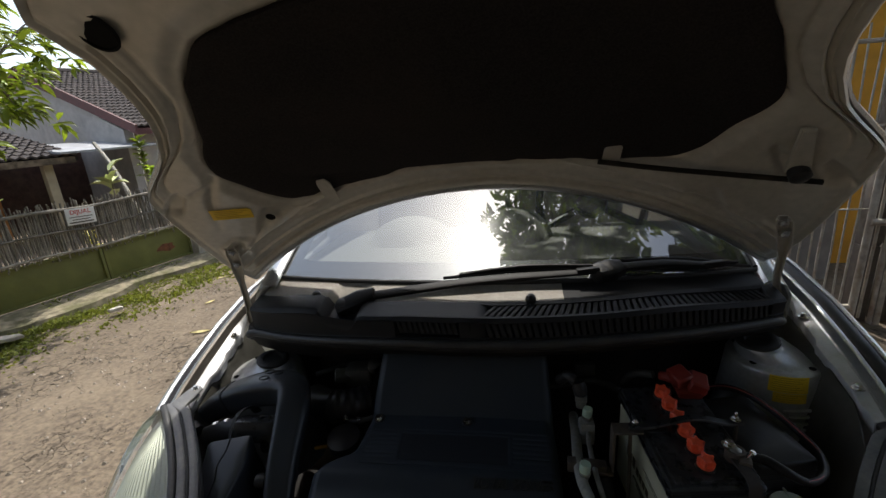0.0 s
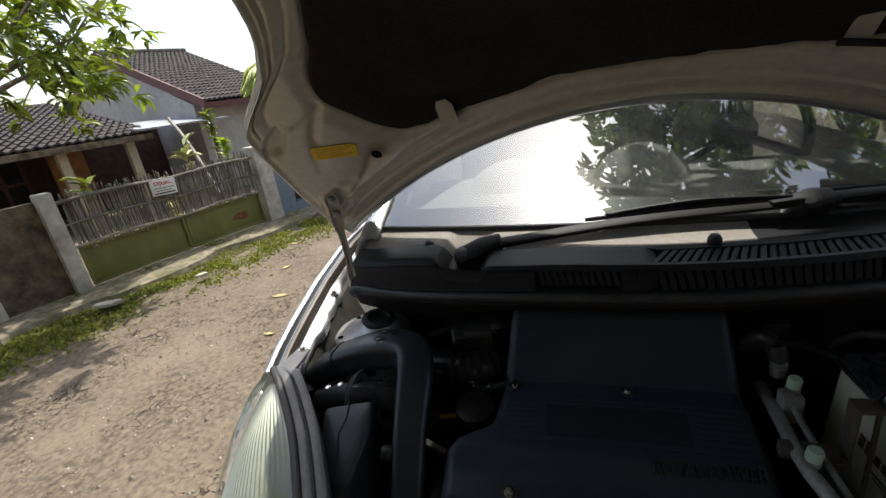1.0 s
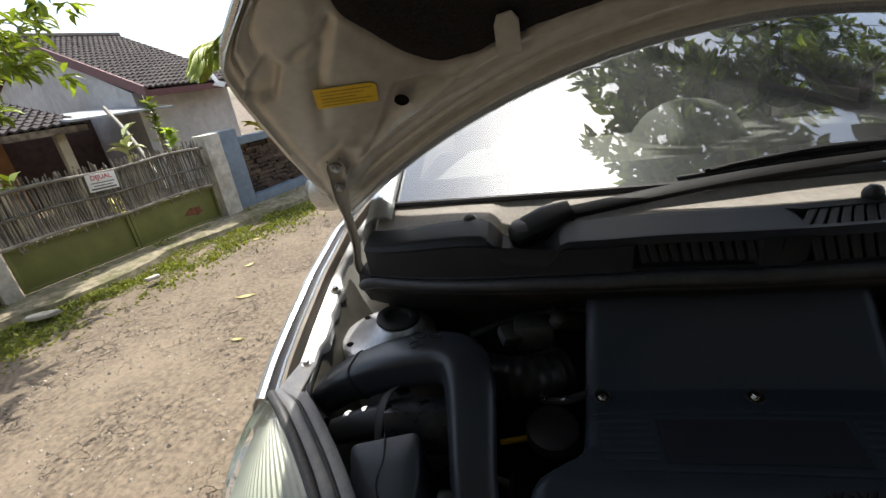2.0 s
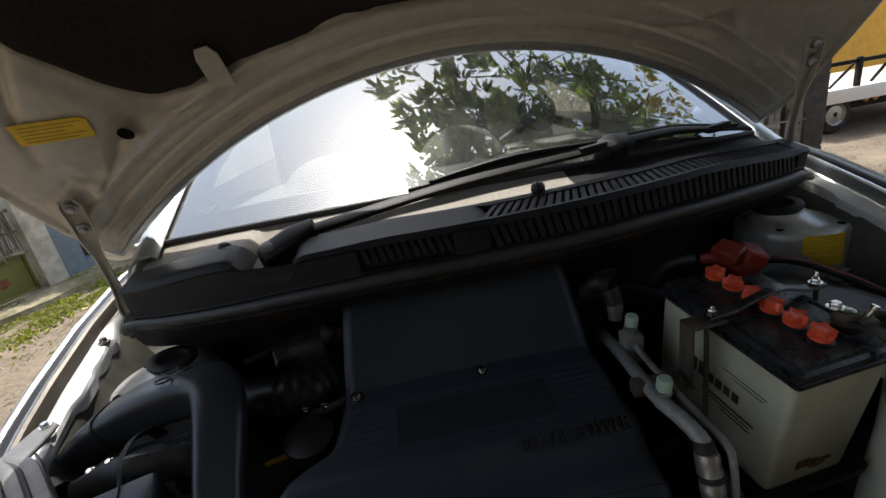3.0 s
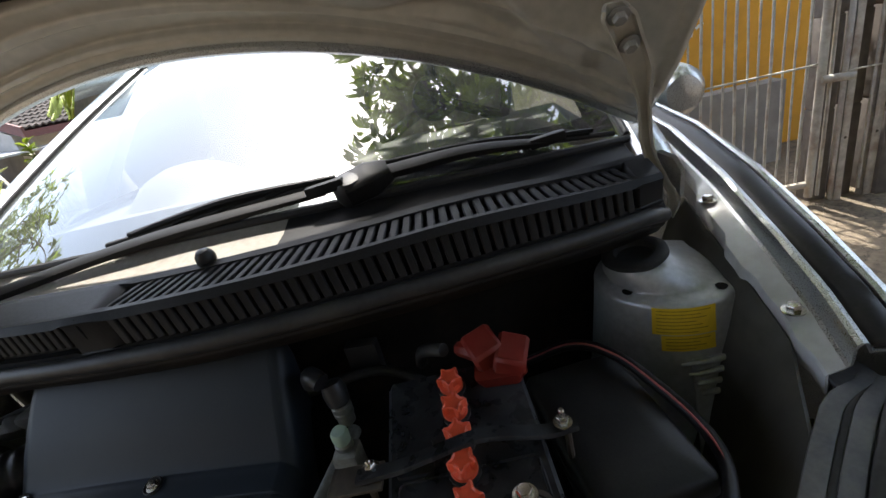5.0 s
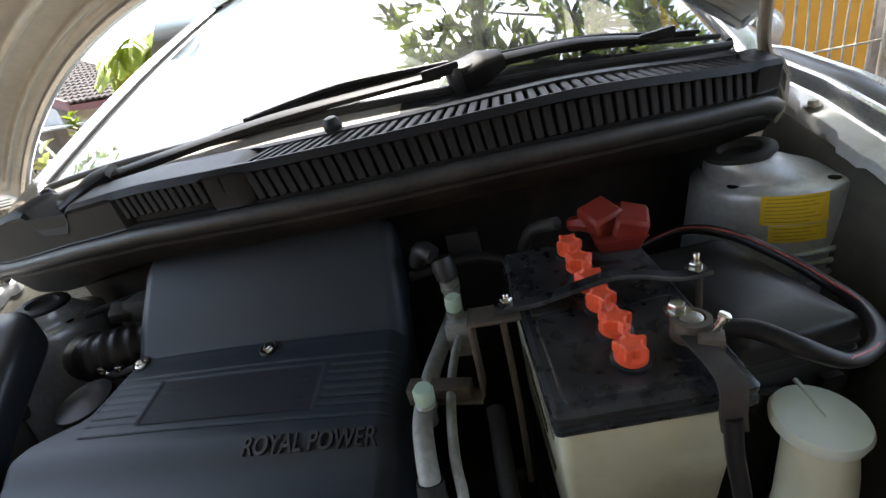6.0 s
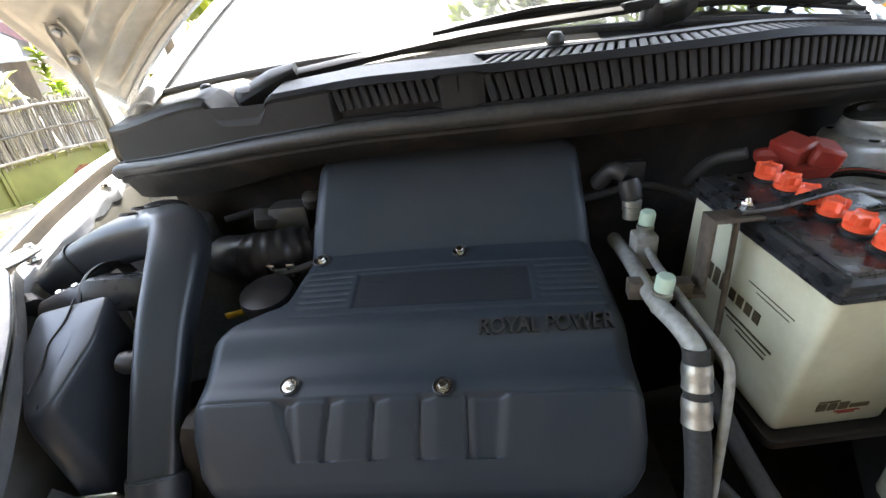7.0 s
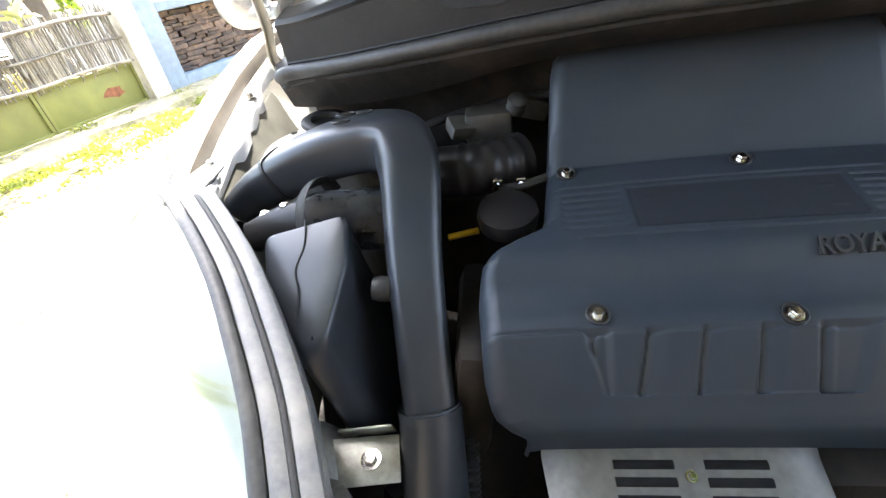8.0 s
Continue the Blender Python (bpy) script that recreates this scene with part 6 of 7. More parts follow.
    tube(bm, [(s * (0.672 + dx), 0.80, 0.79), (s * (0.655 + dx), 0.79, 0.782)], [0.016, 0.018], 14, 3)
    part("bulb_socket", bm, M_black, lamp, "round black bulb holder")
    return lamp


headlamp(-1, 0.0)
headlamp(1, 0.06)

# ---- ground ----
def ground_z(x, y):
    z = 0.006 * noise.noise(Vector((x * 3, y * 3, 0))) + 0.012 * noise.noise(Vector((x * 0.8, y * 0.8, 5)))
    z += 0.007 * abs(noise.noise(Vector((x * 7, y * 7, 2)))) + 0.005 * noise.noise(Vector((x * 15, y * 15, 7)))
    return z


bm = BM()
xs = [-400, -120, -40, -15, -8, -5.5] + [-4.4 + 0.035 * i for i in range(120)] + [0.2, 1, 1.6, 2.2, 2.8, 4, 8, 20, 60, 150, 400]
ys = [-400, -100, -30, -10, -4, -2, -1] + [-0.5 + 0.035 * i for i in range(188)] + [6.6, 8, 10, 14, 20, 40, 100, 400]
sheet(bm, [[(x, y, ground_z(x, y) if abs(x) < 6 and -3 < y < 9 else 0.0) for y in ys] for x in xs])
whole("ground", bm, M_road, "worn dusty broken asphalt lane", "ground", kind="structure", sharp=60)

# the far edge of the lane runs along this line, by the gate
FA, FB = Vector((-4.31, 2.78, 0)), Vector((-3.63, 4.80, 0))
FD = (FB - FA).normalized()
FO = Vector((-FD.y, FD.x, 0))      # away from the lane


def along(s, o=0.0, z=0.0):
    """A place s metres along the fence from the first post, o metres behind it."""
    return FA + FD * s + FO * o + Vector((0, 0, z))


FR = Matrix((( FD.x, FO.x, 0, 0), (FD.y, FO.y, 0, 0), (0, 0, 1, 0), (0, 0, 0, 1)))


def fbox(bm, s, o, z, size, bev=0.0, rx=0, ry=0):
    box(bm, along(s, o, z), size, bev, FR @ turn(rx, ry))


# gravelly concrete strip and grass verge
bm = BM()
rows = []
for i in range(90):
    s = -6 + 0.16 * i
    w = 0.4 + 0.16 * noise.noise(Vector((s * 1.3, 0, 0))) + 0.07 * noise.noise(Vector((s * 5, 3, 0)))
    rows.append([along(s, -0.0, 0.075), along(s, -0.25, 0.07 + 0.01 * noise.noise(Vector((s * 3, 1, 0)))), along(s, -w, 0.055 + 0.015 * noise.noise(Vector((s * 4, 2, 0)))), along(s, -w - 0.03, -0.03)])
sheet(bm, rows)
whole("pavement", bm, material("cracked_mossy_paving", (0.27, 0.235, 0.16), 0.95, 0, 16, 0.5, 0.9, stain=1.0, stain_color=(0.09, 0.095, 0.03), stain_scale=5, bump_scale=50), "cracked mossy concrete strip along the fence", "pavement", kind="structure")


def blades(name, label, count, place, hmin, hmax, mat, seed, wid=0.006):
    rnd = random.Random(seed)
    V, Fc = [], []
    for _ in range(count):
        p, k = place(rnd)
        h = rnd.uniform(hmin, hmax) * k
        a = rnd.uniform(0, 6.283)
        b = rnd.uniform(0, 6.283)
        w = wid * rnd.uniform(0.7, 1.6)
        d = Vector((math.cos(b), math.sin(b), 0)) * h * rnd.uniform(0.2, 0.8)
        c = Vector((math.cos(a), math.sin(a), 0)) * w
        n = len(V)
        V += [p - c, p + c, p + d * 0.4 + c * 0.8 + Vector((0, 0, h * 0.6)), p + d * 0.4 - c * 0.8 + Vector((0, 0, h * 0.6)), p + d + Vector((0, 0, h * 0.85))]
        Fc += [(n, n + 1, n + 2, n + 3), (n + 3, n + 2, n + 4)]
    me = bpy.data.meshes.new(name)
    me.from_pydata(V, [], Fc)
    me.materials.append(mat)
    return tagged(new(name, me), label, "grass", kind="stuff")


def verge(rnd):
    s = rnd.uniform(-5, 8)
    o = -0.58 + rnd.gauss(0, 0.24)
    k = max(0.25, 0.75 + 0.9 * noise.noise(Vector((s * 1.7, o * 3, 3))))
    if noise.noise(Vector((s * 2.3, o * 4, 8))) < -0.25:
            k *= 0.3
    return along(s, o, 0.0), k


blades("grass", "patchy green grass and weeds along the lane", 42000, verge, 0.012, 0.045, M_grass, 4, 0.010)


def fringe(rnd):
    s = rnd.uniform(-4, 7)
    return along(s, -0.04 - abs(rnd.gauss(0, 0.07)), 0.06), max(0.15, noise.noise(Vector((s * 3, 1, 1))) + 0.3)


blades("grass", "weeds at the foot of the gate", 3500, fringe, 0.03, 0.09, M_grass, 9)

# stones and dry leaves lying on the lane
rnd = random.Random(5)
V, Fc = [], []
for _ in range(900):
    x, y = rnd.uniform(-3.2, -0.9), rnd.uniform(0.2, 5)
    r = rnd.uniform(0.004, 0.014) * (1.6 if rnd.random() < 0.06 else 1)
    n = len(V)
    z = ground_z(x, y)
    V += [Vector((x, y, z + r * 0.9)), Vector((x + r, y, z)), Vector((x, y + r * 1.2, z)), Vector((x - r, y, z)), Vector((x, y - r, z))]
    Fc += [(n, n + 1, n + 2), (n, n + 2, n + 3), (n, n + 3, n + 4), (n, n + 4, n + 1)]
me = bpy.data.meshes.new("gravel")
me.from_pydata(V, [], Fc)
me.materials.append(material("loose_gravel", (0.3, 0.26, 0.21), 0.9, 0, 30, 0.3, 0.2, island=0.4))
tagged(new("gravel", me), "loose gravel scattered over the lane", "gravel", kind="stuff")
for x, y, a, r in ((-2.29, 2.75, 20, 0.075), (-2.6, 3.3, 70, 0.05), (-1.9, 3.6, 130, 0.05), (-2.9, 3.9, 40, 0.045), (-2.0, 2.2, 10, 0.04)):
    bm = BM()
    z = ground_z(x, y)
    m = Matrix.Translation((x, y, z + 0.005)) @ turn(3, 2, a)
    sheet(bm, [[m @ Vector((t * r, w * r * 0.3 * math.sin(math.pi * (t * 0.5 + 0.5)), 0.006 * abs(w) + 0.004 * t * t)) for w in (-1, 0, 1)] for t in (-1, -0.6, -0.2, 0.2, 0.6, 1)], 0.001)
    whole("fallen_leaf", bm, M_dryleaf, "dry yellow fallen leaf on the lane", "leaf", "fallen leaves")

# broken slabs lying on the verge by the drain
rnd = random.Random(12)
for x, y, a, w, d in ((-3.76, 2.52, 35, 0.13, 0.07), (-3.3, 3.05, 55, 0.07, 0.04)):
    bm = BM()
    o = []
    for k in range(7):
        q = k * 2 * math.pi / 7
        o.append(Vector((w * math.cos(q) * rnd.uniform(0.7, 1.0), d * math.sin(q) * rnd.uniform(0.7, 1.0), 0)))
    plate(bm, o, (0, 0, 1), 0.028, 0.004)
    bmesh.ops.transform(bm, matrix=Matrix.Translation((x, y, max(ground_z(x, y), 0.03) + 0.012)) @ turn(rnd.uniform(-5, 5), rnd.uniform(-5, 5), a), verts=bm.verts[:])
    whole("broken_slab", bm, M_post, "broken pale concrete slab lying on the verge", "slab", "broken slabs on the verge")

# ---- fence line: wall, posts, bamboo gate, pillar, blue wall ----
bm = BM()
rows = []
for i in range(60):
    s = -5.0 + 4.9 * i / 59
    t = 0.9 + 0.02 * noise.noise(Vector((s * 2, 0, 4)))
    rows.append([along(s, 0.02 + 0.008 * noise.noise(Vector((s * 4, z * 4, 0))), z) for z in (-0.1, 0.2, 0.4, 0.6, 0.8, t)])
sheet(bm, rows, 0.12, FO)
whole("garden_wall", bm, M_concrete, "stained mossy concrete garden wall", "wall", kind="structure")


def post(s, h, w, label, mat=M_post, o=0.0, lean=0.0):
    bm = BM()
    fbox(bm, s, o, h / 2 - 0.05, (w, w, h + 0.1), 0.012, 0, lean)
    return whole("fence_post", bm, mat, label, "post", "posts along the fence")


post(-0.04, 0.96, 0.12, "dirty white concrete fence post")
post(-0.62, 0.9, 0.1, "weathered concrete fence post")
post(2.02, 0.97, 0.2, "cracked cream gate pillar", M_post, 0.02)

gate = thing("bamboo_gate", along(1, 0, 0), "gate of grey bamboo slats over green metal sheet", "gate")
for s0, s1 in ((0.05, 0.985), (0.995, 1.9)):
    bm = BM()
    fbox(bm, (s0 + s1) / 2, 0.03, 0.26, (s1 - s0, 0.012, 0.34), 0.003)
    sh = part("metal_sheet", bm, M_greenp, gate, "olive green sheet metal")
    bm = BM()
    for z in (0.09, 0.43):
        fbox(bm, (s0 + s1) / 2, 0.02, z, (s1 - s0, 0.03, 0.025), 0.003)
    for s in (s0 + 0.012, s1 - 0.012):
        fbox(bm, s, 0.02, 0.26, (0.025, 0.03, 0.34), 0.003)
    part("frame", bm, M_greenp, gate)
bm = BM()
o = [along(1.62 + 0.1 * math.cos(k * 0.7) * (0.7 + 0.3 * (k % 3)), 0.022, 0.24 + 0.055 * math.sin(k * 0.7) * (0.7 + 0.3 * (k % 2))) for k in range(9)]
plate(bm, o, -FO, 0.0015)
part("rust_stain", bm, material("red_brown_stain", (0.2, 0.075, 0.035), 0.8, 0, 25, 0.4, 0.1), gate, "red-brown rust stain on the green sheet")
rnd = random.Random(3)
stick = []
for k in range(6):
    bm = BM()
    L = 0.5
    tube(bm, [(0, 0, -L / 2), (0.004 * (k % 3 - 1), 0, -0.05), (0.003 * (k % 2), 0.002, 0.1), (0, 0, L / 2)], [0.0065, 0.007, 0.0065, 0.0055], 6, 2)
    me = bpy.data.meshes.new("slat")
    bm.to_mesh(me)
    bm.free()
    me.materials.append(M_bamboo)
    stick.append(me)
for i in range(165):
    if rnd.random() < 0.05:
        continue
    s = 0.07 + 1.83 * i / 164 + rnd.uniform(-0.004, 0.004)
    ob = new("bamboo_slat", stick[i % 6])
    ob.parent = gate
    sc = rnd.uniform(0.86, 1.08)
    ob.matrix_parent_inverse = placed(gate).inverted()
    ob.matrix_basis = Matrix.Translation(along(s, 0.005 + 0.012 * (i % 2), 0.665 + rnd.uniform(-0.02, 0.03))) @ FR @ turn(rnd.uniform(-1, 1), rnd.gauss(0, 4.5), rnd.uniform(0, 360)) @ Matrix.Diagonal((rnd.uniform(0.7, 1.25), 1, sc, 1))
for z, r in ((0.86, 0.016), (0.46, 0.013), (0.66, 0.01)):
    bm = BM()
    tube(bm, [along(0.03, -0.012, z), along(0.5, -0.014, z + 0.012), along(1.0, -0.012, z - 0.014), along(1.5, -0.014, z + 0.008), along(1.93, -0.012, z - 0.01)], r, 8)
    part("rail", bm, M_bamboo, gate, "round bamboo rail")
sign = thing("sale_sign", along(0.9, -0.03, 0.78), "small white for-sale sign with red letters on the gate", "sign")
bm = BM()
fbox(bm, 0.885, -0.034, 0.775, (0.24, 0.006, 0.15), 0.001, 0, 3)
board = part("board", bm, M_white, sign)
SM = Matrix.Translation(along(0.885, -0.0375, 0.775)) @ FR @ turn(0, 3, 0) @ turn(90, 0, 0)
lettering("DIJUAL", 0.055, SM @ Matrix.Translation((0, 0.025, 0)), material("red_ink", (0.5, 0.06, 0.05), 0.6, 0, 40, 0.1, 0), board, "lettering", 0.001)
for z, w in ((-0.005, 0.19), (-0.03, 0.15), (-0.055, 0.2)):
    bm = BM()
    box(bm, (0, 0, 0), (w, 0.012 if z < -0.05 else 0.007, 0.001), 0.0, None)
    bmesh.ops.transform(bm, matrix=SM @ Matrix.Translation((0, z, 0)), verts=bm.verts[:])
    part("print_bar", bm, M_ink, board)

# blue wall with a panel of rough brown stone
bm = BM()
for s0, s1, z0, z1 in ((2.13, 2.4, -0.1, 0.97), (2.4, 6.2, -0.1, 0.17), (2.4, 6.2, 0.78, 0.86), (5.9, 6.2, 0.17, 0.78)):
    fbox(bm, (s0 + s1) / 2, 0.1, (z0 + z1) / 2, (s1 - s0, 0.2, z1 - z0), 0.008)
fbox(bm, 4.15, 0.19, 0.47, (3.5, 0.02, 0.62))
bw = whole("front_wall", bm, M_blue, "blue-grey painted wall with stone panels", "wall", kind="structure")
rnd = random.Random(8)
z = 0.175
while z < 0.77:
    h = rnd.uniform(0.03, 0.06)
    s = 2.4
    while s < 5.88:
        w = rnd.uniform(0.12, 0.3)
        w = min(w, 5.9 - s)
        bm = BM()
        fbox(bm, s + w / 2, 0.16 - rnd.uniform(0, 0.025), z + h / 2, (w * rnd.uniform(0.85, 1.05), 0.06, min(h, 0.778 - z) * rnd.uniform(0.75, 1.1)), 0.006, rnd.uniform(-5, 5), rnd.uniform(-5, 5))
        part("stone", bm, M_stone, bw)
        s += w
    z += h

# ---- houses across the lane ----
def tiled_roof(name, P00, P10, P01, P11, nu, nv, parent, label):
    """Curved roof tiles in courses between four corners: P00 to P10 along the eave, up to P01 and P11."""
    P00, P10, P01, P11 = (Vector(p) for p in (P00, P10, P01, P11))
    n = (P10 - P00).cross(P01 - P00).normalized()
    V, Fc = [], []
    for j in range(nv):
        for i in range(nu):
            base = len(V)
            for b in (0, 1):
                for a in range(5):
                    u = (i + a / 4) / nu
                    v = (j + b * 1.12) / nv
                    p = (P00 * (1 - u) + P10 * u) * (1 - v) + (P01 * (1 - u) + P11 * u) * v
                    V.append(p + n * (0.024 * (1 - b) + 0.015 * math.sin(a / 4 * 2 * math.pi) + 0.02))
            for a in range(5):
                V.append(V[base + a] - n * 0.03)
            for a in range(4):
                Fc.append((base + a, base + a + 1, base + 5 + a + 1, base + 5 + a))
                Fc.append((base + 10 + a, base + 10 + a + 1, base + a + 1, base + a))
    me = bpy.data.meshes.new(name)
    me.from_pydata(V, [], Fc)
    me.materials.append(M_tile)
    ob = new(name, me)
    ob.parent = parent
    ob.matrix_parent_inverse = placed(parent).inverted()
    return tagged(ob, label, kind="stuff")


def slab(bm, p, q, r, s, thick):
    """A four-cornered slab."""
    p, q, r, s = (Vector(v) for v in (p, q, r, s))
    n = (q - p).cross(s - p).normalized() * thick
    a = [bm.verts.new(v) for v in (p, q, r, s)]
    b = [bm.verts.new(v - n) for v in (p, q, r, s)]
    bm.faces.new(a)
    bm.faces.new(b[::-1])
    for i in range(4):
        j = (i + 1) % 4
        bm.faces.new((a[i], b[i], b[j], a[j]))


house = thing("house", along(4, 5, 0), "plastered house with brown tiled gable roof", "house")
low = thing("house", along(-1, 4, 0), "low house with old tiled roof and wooden front", "house")


def house_wall(p, q, z0, z1, thick, mat, parent, name="wall", label=""):
    bm = BM()
    d = (q - p)
    box(bm, (p + q) / 2 + Vector((0, 0, (z0 + z1) / 2)), (d.length, thick, z1 - z0), 0.0, turn(0, 0, math.degrees(math.atan2(d.y, d.x))))
    return part(name, bm, mat, parent, label)


# gabled house: its gable end looks up the lane
G0 = 3.5
house_wall(along(3.55, G0), along(5.1, G0), 0, 1.62, 0.15, M_plaster, house)
# gable end runs away from the lane
bm = BM()
plate(bm, [along(3.5, G0, 0), along(3.5, G0 + 6, 0), along(3.5, G0 + 6, 1.6), along(3.5, G0 + 3.0, 2.75), along(3.5, G0, 1.6)], -FD, 0.15)
part("gable_wall", bm, M_plaster, house, "stained grey plaster gable")
tiled_roof("roof_tiles", along(3.3, G0 - 0.45, 1.62), along(5.2, G0 - 0.45, 1.62), along(3.3, G0 + 3.0, 2.86), along(5.2, G0 + 3.0, 2.86), 20, 20, house, "weathered brown clay tiles")
bm = BM()
slab(bm, along(3.3, G0 - 0.45, 1.59), along(5.2, G0 - 0.45, 1.59), along(5.2, G0 + 3.0, 2.83), along(3.3, G0 + 3.0, 2.83), 0.04)
slab(bm, along(5.2, G0 + 6.5, 1.5), along(3.3, G0 + 6.5, 1.5), along(3.3, G0 + 3.0, 2.83), along(5.2, G0 + 3.0, 2.83), 0.04)
part("roof_deck", bm, M_fascia, house)
bm = BM()
slab(bm, along(3.28, G0 - 0.5, 1.5), along(3.28, G0 - 0.5, 1.66), along(3.28, G0 + 3.0, 2.9), along(3.28, G0 + 3.0, 2.72), 0.04)
slab(bm, along(3.28, G0 + 6.6, 1.5), along(3.28, G0 + 6.6, 1.64), along(3.28, G0 + 3.0, 2.9), along(3.28, G0 + 3.0, 2.72), 0.04)
fbox(bm, 4.25, G0 - 0.47, 1.55, (1.9, 0.03, 0.1))
part("fascia", bm, M_fascia, house, "maroon painted fascia board")
bm = BM()
tube(bm, [along(3.3, G0 + 3.0, 2.9), along(4.2, G0 + 3.0, 2.9), along(5.2, G0 + 3.0, 2.9)], 0.06, 8)
part("ridge", bm, M_tile, house)
bm = BM()
plate(bm, [along(4.5, G0 - 0.5, 1.72), along(4.58, G0 - 0.5, 1.6), along(4.5, G0 - 0.5, 1.56), along(4.72, G0 - 0.5, 1.5), along(4.8, G0 - 0.5, 1.58), along(4.66, G0 - 0.49, 1.62), along(4.62, G0 - 0.45, 1.75)], FO, 0.02)
part("broken_flashing", bm, M_white, house, "bright broken flashing at the eave")
bm = BM()
slab(bm, along(2.1, G0 - 0.6, 1.33), along(3.6, G0 - 0.6, 1.33), along(3.6, G0 + 1, 1.45), along(2.1, G0 + 1, 1.45), 0.03)
part("awning", bm, material("grey_sheet_metal", (0.4, 0.42, 0.44), 0.5, 0.4, 12, 0.15, 0.1, stain=0.4), house, "flat grey sheet awning")

# low old house with its porch
# front wall coloured dark brown so the porch's shade is painted in
house_wall(along(-5, 5.2), along(3.4, 5.2), 0, 1.4, 0.15, material("porch_shade_front", (0.075, 0.04, 0.03), 0.8, 0, 12, 0.3, 0.2, stain=0.4), low)
tiled_roof("roof_tiles", along(-5.5, 3.0, 1.26), along(2.35, 3.0, 1.26), along(-5.5, 6.5, 2.0), along(2.2, 6.5, 2.0), 66, 18, low, "old mossy brown tiles")
bm = BM()
slab(bm, along(-5.5, 3.0, 1.24), along(2.35, 3.0, 1.24), along(2.2, 6.5, 1.97), along(-5.5, 6.5, 1.97), 0.05)
# porch shade is painted on the roof's underside
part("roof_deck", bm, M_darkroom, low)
bm = BM()
fbox(bm, -1.6, 3.0, 1.21, (7.8, 0.04, 0.09))
part("fascia", bm, M_concrete, low, "stained eaves board")
bm = BM()
fbox(bm, 1.55, 4.6, 0.62, (0.5, 0.06, 1.25))
part("door", bm, M_wood, low, "orange-brown wooden door")
for s in (-1.6, -0.4, 0.6):
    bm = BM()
    # solid box, its near-black colour in place of an unlit room
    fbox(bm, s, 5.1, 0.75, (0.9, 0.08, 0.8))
    w = part("window", bm, M_darkroom, low, "window with its unlit room painted near-black")
    bm = BM()
    for ds in (-0.45, -0.15, 0.15, 0.45):
        fbox(bm, s + ds, 5.05, 0.75, (0.05, 0.06, 0.85))
    for z in (0.33, 0.75, 1.17):
        fbox(bm, s, 5.05, z, (0.95, 0.06, 0.05))
    part("window_frame", bm, M_fascia, w)
for s in (-2.4, 1.1, 2.0):
    bm = BM()
    fbox(bm, s, 3.2, 0.62, (0.12, 0.12, 1.25), 0.01)
    part("porch_column", bm, material("cream_column", (0.5, 0.42, 0.28), 0.85, 0, 12, 0.15, 0.15, stain=0.4), low)
bm = BM()
tube(bm, [along(2.42, 2.6, 1.42), along(2.5, 2.4, 1.0), along(2.62, 2.2, 0.2)], 0.075, 8, flat=0.35)
whole("leaning_plank", bm, M_post, "weathered grey plank leaning on the eaves", "plank")

# white house further down the lane, behind the blue wall
far_house = thing("house", along(9, 3, 0), "plain white house down the lane", "house")
house_wall(along(9.6, 2.2), along(15, 2.2), 0, 1.9, 0.15, M_plaster, far_house)
house_wall(along(9.6, 2.2), along(9.6, 7), 0, 1.9, 0.15, M_plaster, far_house)
bm = BM()
slab(bm, along(9.2, 1.7, 1.9), along(15.3, 1.7, 1.9), along(15.3, 7.5, 3.0), along(9.2, 7.5, 3.0), 0.1)
part("roof", bm, M_tile, far_house)


# ---- plants ----
def leaf_mesh(name, leaves, mat, label, category="tree", fold=0.25, parent=None):
    """Leaves as folded blades: each is (base, direction, up, length, width)."""
    V, Fc = [], []
    for p, d, u, L, w in leaves:
        d = d.normalized()
        s = d.cross(u)
        if s.length < 1e-4:
            s = d.orthogonal()
        s.normalize()
        n = s.cross(d)
        k = len(V)
        m1, m2 = p + d * L * 0.35, p + d * L * 0.7 - n * L * 0.06
        tip = p + d * L - n * L * 0.2
        V += [p, m1 + s * w * 0.5 + n * w * fold, m1, m1 - s * w * 0.5 + n * w * fold, m2 + s * w * 0.4 + n * w * fold, m2, m2 - s * w * 0.4 + n * w * fold, tip]
        Fc += [(k, k + 2, k + 1), (k, k + 3, k + 2), (k + 1, k + 2, k + 5, k + 4), (k + 2, k + 3, k + 6, k + 5), (k + 4, k + 5, k + 7), (k + 5, k + 6, k + 7)]
    me = bpy.data.meshes.new(name)
    me.from_pydata(V, [], Fc)
    me.materials.append(mat)
    for q in me.polygons:
        q.use_smooth = True
    ob = new(name, me)
    if parent is not None:
        ob.parent = parent
        ob.matrix_parent_inverse = placed(parent).inverted()
        return tagged(ob, label, kind="stuff")
    return tagged(ob, label, category, kind="stuff")


